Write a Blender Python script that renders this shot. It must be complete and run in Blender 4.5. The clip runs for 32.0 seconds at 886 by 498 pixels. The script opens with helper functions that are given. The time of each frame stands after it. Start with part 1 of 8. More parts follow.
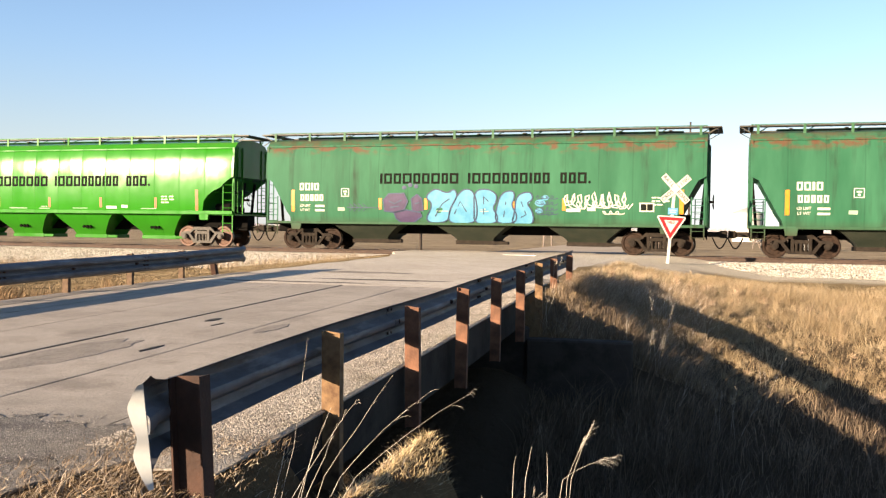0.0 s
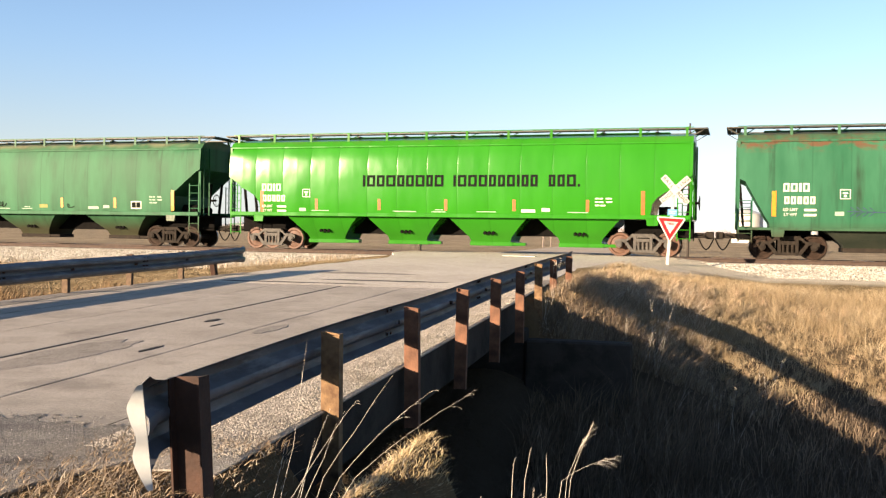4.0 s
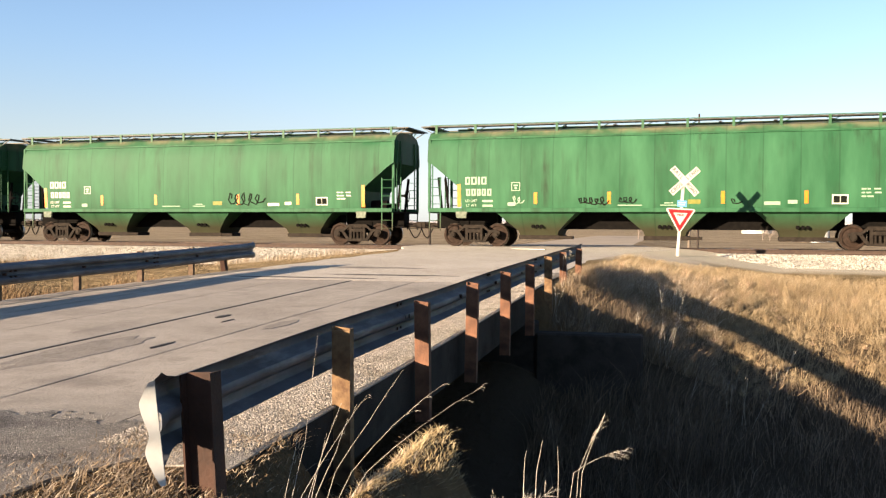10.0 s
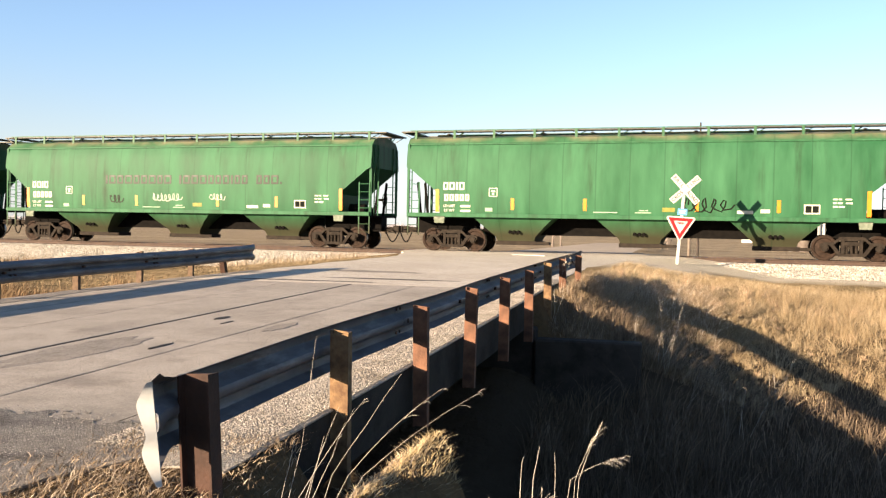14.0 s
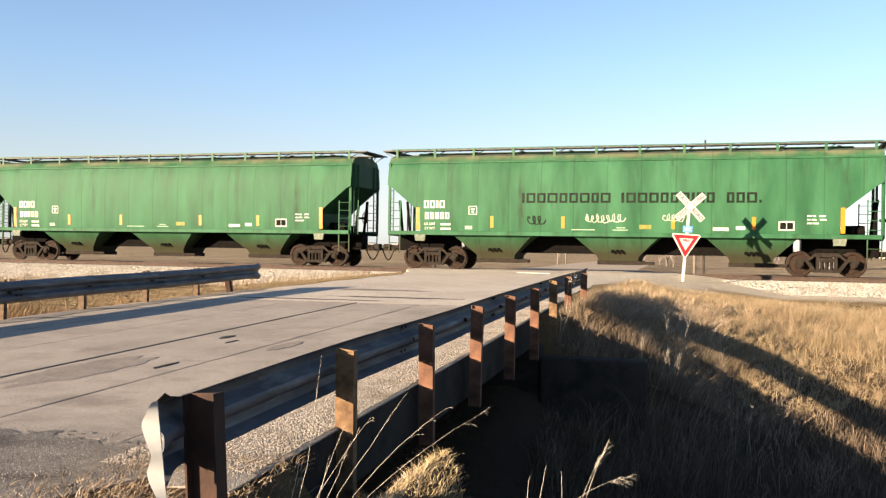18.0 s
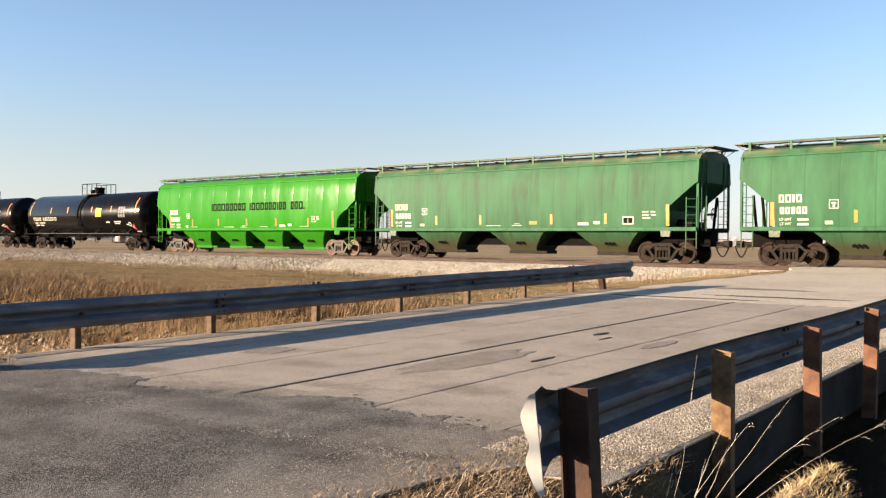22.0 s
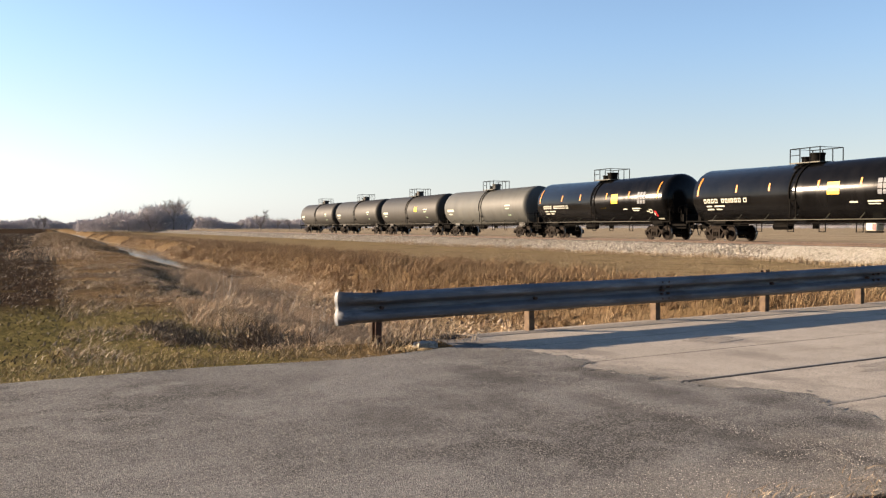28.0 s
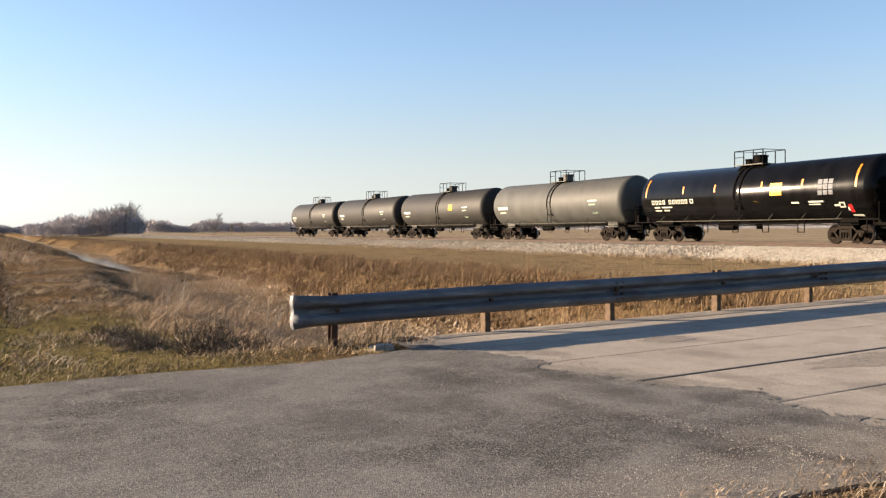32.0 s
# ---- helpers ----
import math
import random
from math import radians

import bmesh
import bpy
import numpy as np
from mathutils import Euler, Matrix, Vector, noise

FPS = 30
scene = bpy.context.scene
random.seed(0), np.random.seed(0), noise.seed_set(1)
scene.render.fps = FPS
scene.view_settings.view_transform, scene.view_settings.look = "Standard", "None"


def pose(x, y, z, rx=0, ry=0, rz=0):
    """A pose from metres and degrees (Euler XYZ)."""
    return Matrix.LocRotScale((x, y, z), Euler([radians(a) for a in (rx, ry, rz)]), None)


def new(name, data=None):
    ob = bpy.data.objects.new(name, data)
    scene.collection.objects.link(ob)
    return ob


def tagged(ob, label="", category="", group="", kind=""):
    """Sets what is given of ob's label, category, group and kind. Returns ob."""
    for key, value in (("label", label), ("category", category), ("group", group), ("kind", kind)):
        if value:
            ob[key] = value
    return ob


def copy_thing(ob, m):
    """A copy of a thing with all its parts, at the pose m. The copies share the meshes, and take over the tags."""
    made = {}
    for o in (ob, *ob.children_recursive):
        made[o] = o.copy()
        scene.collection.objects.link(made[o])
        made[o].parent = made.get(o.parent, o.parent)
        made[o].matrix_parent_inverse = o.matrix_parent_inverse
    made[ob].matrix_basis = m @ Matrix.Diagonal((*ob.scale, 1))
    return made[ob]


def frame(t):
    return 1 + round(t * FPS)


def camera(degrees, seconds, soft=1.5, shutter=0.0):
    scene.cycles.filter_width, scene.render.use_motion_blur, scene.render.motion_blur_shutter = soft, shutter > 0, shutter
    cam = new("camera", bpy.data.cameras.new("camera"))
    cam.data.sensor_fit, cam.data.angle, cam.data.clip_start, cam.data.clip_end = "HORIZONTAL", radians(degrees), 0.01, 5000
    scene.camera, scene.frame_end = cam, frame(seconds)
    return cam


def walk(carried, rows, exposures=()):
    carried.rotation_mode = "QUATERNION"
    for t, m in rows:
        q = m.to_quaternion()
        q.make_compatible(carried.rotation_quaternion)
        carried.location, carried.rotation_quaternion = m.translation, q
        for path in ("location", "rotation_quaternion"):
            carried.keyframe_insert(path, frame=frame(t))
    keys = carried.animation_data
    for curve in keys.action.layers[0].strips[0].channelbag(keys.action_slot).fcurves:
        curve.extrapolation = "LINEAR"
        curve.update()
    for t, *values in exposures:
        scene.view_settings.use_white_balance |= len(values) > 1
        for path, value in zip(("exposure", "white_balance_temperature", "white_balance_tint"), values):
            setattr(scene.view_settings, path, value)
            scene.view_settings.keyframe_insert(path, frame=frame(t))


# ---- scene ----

# ================= camera =================
cam = camera(50.3, 32.0, 1.3)
EYE = (0.0, 0.0, 1.5)
PATH = [
    (0.0, pose(*EYE, 88.946, -0.808, -0.016)),
    (0.5, pose(*EYE, 88.916, -0.790, -0.059)),
    (1.0, pose(*EYE, 88.947, -0.587, -0.083)),
    (1.5, pose(*EYE, 89.060, -0.871, -0.015)),
    (2.0, pose(*EYE, 89.115, -0.840, 0.046)),
    (2.5, pose(*EYE, 89.211, -0.784, 0.014)),
    (3.0, pose(*EYE, 89.170, -0.863, -0.009)),
    (3.5, pose(*EYE, 89.070, -0.879, -0.044)),
    (5.5, pose(*EYE, 88.805, -0.774, 0.074)),
    (6.0, pose(*EYE, 88.652, -0.452, -0.120)),
    (6.5, pose(*EYE, 88.512, -0.679, -0.173)),
    (7.0, pose(*EYE, 88.496, -0.803, -0.075)),
    (7.5, pose(*EYE, 88.634, -0.633, -0.078)),
    (8.0, pose(*EYE, 88.670, -0.419, -0.125)),
    (8.5, pose(*EYE, 88.697, -0.437, -0.084)),
    (9.0, pose(*EYE, 88.707, -0.482, -0.016)),
    (9.5, pose(*EYE, 88.613, -0.413, 0.138)),
    (10.0, pose(*EYE, 88.612, -0.279, 0.518)),
    (10.5, pose(*EYE, 88.170, -0.093, 0.498)),
    (11.0, pose(*EYE, 87.519, 0.099, 0.455)),
    (11.5, pose(*EYE, 87.161, -0.048, 0.454)),
    (12.0, pose(*EYE, 87.321, -0.573, 0.521)),
    (12.5, pose(*EYE, 87.646, -1.082, 0.657)),
    (13.0, pose(*EYE, 88.088, -1.177, 0.658)),
    (13.5, pose(*EYE, 88.537, -1.089, 0.519)),
    (15.5, pose(*EYE, 89.654, -1.140, 0.598)),
    (16.0, pose(*EYE, 89.837, -0.906, 0.547)),
    (16.5, pose(*EYE, 89.964, -0.857, 0.492)),
    (17.0, pose(*EYE, 90.075, -0.943, 0.526)),
    (17.5, pose(*EYE, 90.052, -0.704, 0.668)),
    (18.0, pose(*EYE, 90.006, -0.883, 0.841)),
    (18.5, pose(*EYE, 90.110, -0.911, 0.926)),
    (19.0, pose(*EYE, 90.139, -1.058, 0.970)),
    (19.5, pose(*EYE, 90.026, -1.066, 1.128)),
    (20.0, pose(*EYE, 89.869, -1.253, 3.036)),
    (20.5, pose(*EYE, 89.781, -0.852, 7.020)),
    (21.0, pose(*EYE, 89.848, -0.748, 10.548)),
    (21.5, pose(*EYE, 89.764, -0.647, 16.519)),
    (22.0, pose(*EYE, 89.593, -0.554, 23.195)),
    (22.5, pose(*EYE, 89.472, -0.358, 29.247)),
    (23.0, pose(*EYE, 89.385, -0.186, 32.327)),
    (23.5, pose(*EYE, 89.229, -0.160, 35.873)),
    (24.0, pose(*EYE, 89.104, 0.009, 38.440)),
    (24.5, pose(*EYE, 88.913, 0.423, 42.089)),
    (25.0, pose(*EYE, 88.820, 0.600, 46.555)),
    (25.5, pose(*EYE, 88.651, 0.507, 49.982)),
    (27.5, pose(*EYE, 88.622, 0.257, 50.517)),
    (28.0, pose(*EYE, 88.695, 0.032, 49.677)),
    (28.5, pose(*EYE, 88.791, 0.177, 49.011)),
    (29.0, pose(*EYE, 88.907, 0.001, 48.448)),
    (29.5, pose(*EYE, 89.045, -0.092, 47.807)),
    (30.0, pose(*EYE, 89.093, -0.215, 47.371)),
    (30.5, pose(*EYE, 89.055, -0.117, 47.112)),
    (31.0, pose(*EYE, 88.959, -0.187, 47.091)),
    (31.5, pose(*EYE, 88.915, 0.219, 47.016)),
    (32.0, pose(*EYE, 88.822, 0.346, 46.987)),
]
walk(cam, PATH, [(t, e + 0.97, 7350, 14) for t, e in ((0.0, 1.05), (6.0, 1.03), (9.5, 1.03), (11.0, 1.16), (12.0, 1.27), (13.5, 1.20), (16.0, 1.06), (20.0, 1.0), (23.0, 0.95), (28.0, 1.0), (32.0, 0.98))])

# ================= world and sun =================
SUN_AWAY = Vector((0.80, 0.60, -0.218)).normalized()      # the way the light travels
world = bpy.data.worlds.new("sky")
scene.world = world
world.use_nodes = True
wn = world.node_tree.nodes
wn.clear()
sky = wn.new("ShaderNodeTexSky")
sky.sky_type, sky.sun_disc = "NISHITA", False
sky.sun_elevation = math.asin(-SUN_AWAY.z)
sky.sun_rotation = math.atan2(-SUN_AWAY.x, -SUN_AWAY.y)
sky.altitude, sky.air_density, sky.dust_density, sky.ozone_density = 200, 0.88, 0.35, 3.2
back = wn.new("ShaderNodeBackground")
back.inputs["Strength"].default_value = 0.07
wout = wn.new("ShaderNodeOutputWorld")
haze = wn.new("ShaderNodeMix")                              # thin winter haze takes a little green out of the blue
haze.data_type, haze.blend_type = "RGBA", "MULTIPLY"
haze.inputs[0].default_value, haze.inputs[7].default_value = 1.0, (1.065, 1.0, 0.985, 1)
world.node_tree.links.new(sky.outputs[0], haze.inputs[6])
# pale winter haze low over the horizon
grey = wn.new("ShaderNodeRGBToBW")
pale_haze = wn.new("ShaderNodeMix")
pale_haze.data_type, pale_haze.blend_type = "RGBA", "MULTIPLY"
pale_haze.inputs[0].default_value, pale_haze.inputs[6].default_value = 1.0, (0.66, 0.75, 0.825, 1)
geo_up, split = wn.new("ShaderNodeTexCoord"), wn.new("ShaderNodeSeparateXYZ")
low = wn.new("ShaderNodeMapRange")
low.interpolation_type = "SMOOTHSTEP"
low.inputs["From Min"].default_value, low.inputs["From Max"].default_value = 0.0, 0.21
low.inputs["To Min"].default_value, low.inputs["To Max"].default_value = 0.85, 0.0
veil = wn.new("ShaderNodeMix")
veil.data_type = "RGBA"
for a, b in ((haze.outputs[2], grey.inputs[0]), (grey.outputs[0], pale_haze.inputs[7]), (geo_up.outputs["Generated"], split.inputs[0]), (split.outputs[2], low.inputs["Value"]),
             (low.outputs["Result"], veil.inputs[0]), (haze.outputs[2], veil.inputs[6]), (pale_haze.outputs[2], veil.inputs[7]), (veil.outputs[2], back.inputs[0])):
    world.node_tree.links.new(a, b)
world.node_tree.links.new(back.outputs[0], wout.inputs[0])
sun = new("sun", bpy.data.lights.new("sun", "SUN"))
sun.data.energy, sun.data.angle, sun.data.color = 5.0, radians(0.53), (1.0, 0.84, 0.66)
sun.rotation_mode = "QUATERNION"
sun.rotation_quaternion = SUN_AWAY.to_track_quat("-Z", "Y")

# ================= plan =================
AZ = radians(17.5)                                  # the track runs square to this bearing
NX, NY = math.sin(AZ), math.cos(AZ)                 # away from the camera, square to the track
UX, UY = math.cos(AZ), -math.sin(AZ)                # along the track, the way the train goes
TRACK_N, RAIL_Z = 37.3, 0.70
RB = radians(13.0)                                  # bearing of the road
RDX, RDY = math.sin(RB), math.cos(RB)
RLX, RLY = -RDY, RDX                                # to the left of the road
RCX, RCY = -4.6, 5.1                                # road's middle at the near end of the bridge
RAIL_W = 3.46                                       # guardrails, from the middle of the road


def un(u, n):
    return (u * UX + n * NX, u * UY + n * NY)


def sw(s, w):
    return (RCX + s * RDX + w * RLX, RCY + s * RDY + w * RLY)


def to_un(x, y):
    return x * UX + y * UY, x * NX + y * NY


def to_sw(x, y):
    return (x - RCX) * RDX + (y - RCY) * RDY, (x - RCX) * RLX + (y - RCY) * RLY


def road_z(s):
    """Height of the road's surface along its way."""
    return np.interp(s, [-60, -12, 0, 13, 20, 30.5, 32.3, 35.6, 37.5, 50, 200],
                     [0.08, 0.10, 0.285, 0.512, 0.58, 0.655, 0.70, 0.70, 0.66, 0.40, 0.30])


def road_reach(s):
    """How far the paving reaches to the right of the road's middle."""
    return np.interp(s, [12, 22, 29, 32, 37, 45], [3.75, 3.75, 4.65, 6.1, 5.1, 3.75])


def smooth(a, b, x):
    t = np.clip((x - a) / (b - a), 0, 1)
    return t * t * (3 - 2 * t)


def wobble(x, y, k=1.0):
    """Cheap smooth unevenness, about -1 to 1."""
    return (np.sin(1.31 * k * x + 0.7 * np.sin(0.9 * k * y)) + np.sin(1.77 * k * y + 1.3 * np.sin(0.61 * k * x) + 1.0)
            + np.sin(0.83 * k * (x + y) + 2.1)) / 3


def creek_n(u):
    """Where the creek runs, from the track's bearing."""
    return 9.4 + 1.0 * np.sin(u * 0.11 + 0.9) * smooth(8, 25, np.abs(u + 6)) - 0.8 * smooth(-9.0, -13.0, u)


def ground_z(x, y):
    u, n = to_un(x, y)
    s, w = to_sw(x, y)
    base = np.where(n < 6, 0.02, 0.0) - 0.10 * smooth(14, 24, n) - 0.16 * smooth(13, 17, n) * (1 - smooth(20, 27, n)) * smooth(-3, -7, w) * (1 - smooth(30, 34, n)) + 0.05 * smooth(45, 60, n)
    base = base + 0.05 * wobble(x, y, 0.5) * smooth(3.2, 6, np.abs(w)) * (1 - smooth(60, 200, np.hypot(x, y)))
    # the creek, square to the road and winding a little away from it
    nc = creek_n(u)
    left = smooth(-9.0, -13.0, u)
    near_w = 5.0 + 0.25 * wobble(u, n, 0.8) + 0.5 * left
    far_w = 7.0 + 0.5 * wobble(u, n, 0.7)
    d = n - nc
    ramp_in = np.clip((-d - 1.2) / (near_w - 1.2), 0, 1)
    far_w = far_w - 2.6 * left + 3.46 * smooth(-3.0, -5.0, w)
    cut = np.where(d < 0, smooth(1.1, near_w, -d) * (1 - left) + ramp_in * left, smooth(1.1, far_w, d))
    depth = 2.1 - 0.95 * smooth(-13, -21, u)
    z = base * cut - depth * (1 - cut)
    # the near bank falls away beside the road's shoulder
    z = z - 0.25 * smooth(1.0, 5.0, n) * (1 - smooth(5, 7, n)) * smooth(-0.5, 1.5, x)
    z = z + 0.20 * smooth(25, 30.5, n) * (1 - smooth(36, 38, n)) * smooth(-3.0, -6.0, w)
    # road fill
    rz = road_z(s)
    out = np.abs(w) - np.where(w < 0, road_reach(s), 3.75)
    fill = rz - np.where(s < 2, 0.010, 0.035) - np.maximum(out, 0) * 0.55
    gentle = rz - np.interp(s, [14, 19], [0.035, 0.003]) - np.maximum(out, 0) * 0.07 - np.maximum(out - 0.5, 0) * np.interp(s, [11.0, 12.5, 14.5, 18.0], [0.284, 0.60, 0.132, 0.054])
    gentle = gentle - np.maximum(12.7 - s, 0) * 0.35 * smooth(3.62, 3.8, -w)
    easy = rz - 0.035 - np.maximum(out, 0) * np.interp(s, [11, 14, 18, 28], [0.55, 0.35, 0.09, 0.09])
    fill = np.where(s > 6, np.where(w < 0, gentle, easy), fill)
    over = (s < 1.1) | (s > 11.0)
    z = np.where(over, np.maximum(z, fill), z)
    # grassy mound against the near end of the deck
    mound = -2.1 + 2.32 * smooth(2.75, 1.95, s) * smooth(4.8, 4.2, -w) * smooth(-1.2, 0.4, s)
    z = np.where(w < -3.62, np.maximum(z, mound), z)
    # washed-out trough along the edge of the gravel
    z = z - 0.42 * smooth(3.60, 3.74, -w) * smooth(4.20, 3.86, -w) * smooth(-0.2, 0.4, s) * smooth(2.6, 2.0, s)
    # ballast bed
    bed = np.abs(n - TRACK_N)
    bank = RAIL_Z - 0.20 - np.maximum(bed - 1.9, 0) * 0.33
    z = np.maximum(z, bank)
    return z


# ================= materials =================
def material(name):
    m = bpy.data.materials.new(name)
    m.use_nodes = True
    nt = m.node_tree
    b = nt.nodes["Principled BSDF"]
    return m, nt, b


def noise_node(nt, scale, detail=4.0, rough=0.55, vec=None, stretch=None):
    tex = nt.nodes.new("ShaderNodeTexNoise")
    tex.inputs["Scale"].default_value, tex.inputs["Detail"].default_value, tex.inputs["Roughness"].default_value = scale, detail, rough
    if vec is None:
        co = nt.nodes.new("ShaderNodeTexCoord")
        vec = co.outputs["Object"]
    if stretch:
        mp = nt.nodes.new("ShaderNodeMapping")
        mp.inputs["Scale"].default_value = stretch
        nt.links.new(vec, mp.inputs["Vector"])
        vec = mp.outputs[0]
    nt.links.new(vec, tex.inputs["Vector"])
    return tex.outputs["Fac"]


def ramp(nt, fac, stops):
    r = nt.nodes.new("ShaderNodeValToRGB")
    while len(r.color_ramp.elements) < len(stops):
        r.color_ramp.elements.new(0.5)
    for e, (pos, col) in zip(r.color_ramp.elements, stops):
        e.position, e.color = pos, (*col, 1) if len(col) == 3 else col
    nt.links.new(fac, r.inputs[0])
    return r.outputs[0]


def mix(nt, fac, a, b, kind="MIX"):
    m = nt.nodes.new("ShaderNodeMix")
    m.data_type, m.blend_type = "RGBA", kind
    for sock, v in ((m.inputs[0], fac), (m.inputs[6], a), (m.inputs[7], b)):
        if isinstance(v, (int, float)):
            sock.default_value = v
        elif isinstance(v, tuple):
            sock.default_value = (*v, 1)
        else:
            nt.links.new(v, sock)
    return m.outputs[2]


def maths(nt, op, a, b=0.0, c=None):
    m = nt.nodes.new("ShaderNodeMath")
    m.operation = op
    for i, v in enumerate((a, b, c)):
        if v is None:
            continue
        if isinstance(v, (int, float)):
            m.inputs[i].default_value = v
        else:
            nt.links.new(v, m.inputs[i])
    return m.outputs[0]


def toned(nt, col, tone):
    """A colour brought down evenly."""
    return col if tone == 1 else mix(nt, 1.0, col, (tone, tone, tone), "MULTIPLY")


TONE = 0.62


def bump(nt, bsdf, height, strength=0.3, distance=0.02, normal=None):
    b = nt.nodes.new("ShaderNodeBump")
    b.inputs["Strength"].default_value, b.inputs["Distance"].default_value = strength, distance
    nt.links.new(height, b.inputs["Height"])
    if normal is not None:
        nt.links.new(normal, b.inputs["Normal"])
    nt.links.new(b.outputs[0], bsdf.inputs["Normal"])
    return b.outputs[0]


def plain(name, a, b, scale=6.0, rough=0.6, metal=0.0, relief=0.15, fine=60.0, distance=0.01, coat=0.0, tone=TONE):
    """Two tones at a large scale, broken by fine grain."""
    m, nt, p = material(name)
    big = noise_node(nt, scale, 5)
    small = noise_node(nt, fine, 3)
    col = mix(nt, ramp(nt, big, [(0.35, (0, 0, 0)), (0.65, (1, 1, 1))]), a, b)
    col = mix(nt, maths(nt, "MULTIPLY", small, 0.35), col, tuple(v * 0.55 for v in a))
    nt.links.new(toned(nt, col, tone), p.inputs["Base Color"])
    p.inputs["Roughness"].default_value, p.inputs["Metallic"].default_value = rough, metal
    p.inputs["Coat Weight"].default_value = coat
    p.inputs["Specular IOR Level"].default_value = 0.5 if metal > 0.3 else 0.3
    bump(nt, p, small, relief, distance)
    return m


def car_paint(name, base, pale, grime, rough, streak, seam, roofdirt=(0.2, 0.2, 0.1), quilt=0.0, coat=0.0, rust=0.0, spec=0.25):
    """Painted car side: sun-faded tone, grime in upright streaks, weld seams, dusty roof."""
    m, nt, p = material(name)
    co = nt.nodes.new("ShaderNodeTexCoord")
    sep = nt.nodes.new("ShaderNodeSeparateXYZ")
    nt.links.new(co.outputs["Object"], sep.inputs[0])
    info = nt.nodes.new("ShaderNodeObjectInfo")
    shift = nt.nodes.new("ShaderNodeCombineXYZ")
    nt.links.new(maths(nt, "MULTIPLY", info.outputs["Random"], 37.0), shift.inputs[0])
    add = nt.nodes.new("ShaderNodeVectorMath")
    nt.links.new(co.outputs["Object"], add.inputs[0])
    nt.links.new(shift.outputs[0], add.inputs[1])
    vec = add.outputs[0]
    fade = noise_node(nt, 0.9, 4, 0.6, vec, (1.2, 1.0, 0.28))
    col = mix(nt, ramp(nt, fade, [(0.35, (0, 0, 0)), (0.7, (1, 1, 1))]), base, pale)
    run = noise_node(nt, 2.2, 5, 0.6, vec, (1.3, 1.0, 0.12))
    blot = noise_node(nt, 0.5, 3, 0.5, vec)
    dirt = maths(nt, "MULTIPLY", ramp(nt, run, [(0.48, (0, 0, 0)), (0.72, (1, 1, 1))]), ramp(nt, blot, [(0.4, (0, 0, 0)), (0.65, (1, 1, 1))]))
    col = mix(nt, maths(nt, "MULTIPLY", dirt, streak), col, grime)
    # dusty roof and rusty top edge
    top = ramp(nt, maths(nt, "MULTIPLY", maths(nt, "SUBTRACT", sep.outputs[2], 4.20), 3.0), [(0.2, (0, 0, 0)), (0.9, (1, 1, 1))])
    patch = ramp(nt, noise_node(nt, 1.2, 4, 0.6, vec), [(0.38, (0.15, 0.15, 0.15)), (0.62, (1, 1, 1))])
    col = mix(nt, maths(nt, "MULTIPLY", maths(nt, "MULTIPLY", top, patch), 0.8), col, roofdirt)
    if rust:
        band = ramp(nt, maths(nt, "MULTIPLY", maths(nt, "ABSOLUTE", maths(nt, "SUBTRACT", sep.outputs[2], 4.16)), 1.7), [(0.1, (1, 1, 1)), (0.6, (0, 0, 0))])
        spots = ramp(nt, noise_node(nt, 1.6, 5, 0.65, vec, (1, 1, 2)), [(0.47, (0, 0, 0)), (0.6, (1, 1, 1))])
        col = mix(nt, maths(nt, "MULTIPLY", maths(nt, "MULTIPLY", band, spots), rust), col, (0.15, 0.048, 0.028))
    # dust thrown up by the wheels
    low = ramp(nt, maths(nt, "SUBTRACT", 1.40, sep.outputs[2]), [(0.0, (0, 0, 0)), (0.7, (1, 1, 1))])
    col = mix(nt, maths(nt, "MULTIPLY", low, streak * 0.92), col, (0.058, 0.044, 0.026))
    # weld seams
    wave = maths(nt, "PINGPONG", sep.outputs[0], 0.635)
    line = ramp(nt, wave, [(0.0, (1, 1, 1)), (0.035, (0, 0, 0))])
    col = mix(nt, maths(nt, "MULTIPLY", line, seam), col, tuple(v * 0.35 for v in base))
    nt.links.new(toned(nt, col, TONE), p.inputs["Base Color"])
    rr = maths(nt, "MULTIPLY_ADD", fade, 0.2, rough - 0.1)
    nt.links.new(rr, p.inputs["Roughness"])
    p.inputs["Specular IOR Level"].default_value = spec
    p.inputs["Coat Weight"].default_value, p.inputs["Coat Roughness"].default_value = coat, 0.12
    buckle = noise_node(nt, 0.9, 2, 0.4, vec, (1.0, 1.0, 0.7))
    arch = maths(nt, "POWER", maths(nt, "DIVIDE", wave, 0.635), 0.5)
    hgt = maths(nt, "ADD", maths(nt, "MULTIPLY", buckle, 0.8), maths(nt, "MULTIPLY", arch, 0.35))
    n1 = bump(nt, p, hgt, quilt, 0.12)
    bump(nt, p, noise_node(nt, 25, 3, 0.5, vec), 0.06, 0.01, n1)
    return m


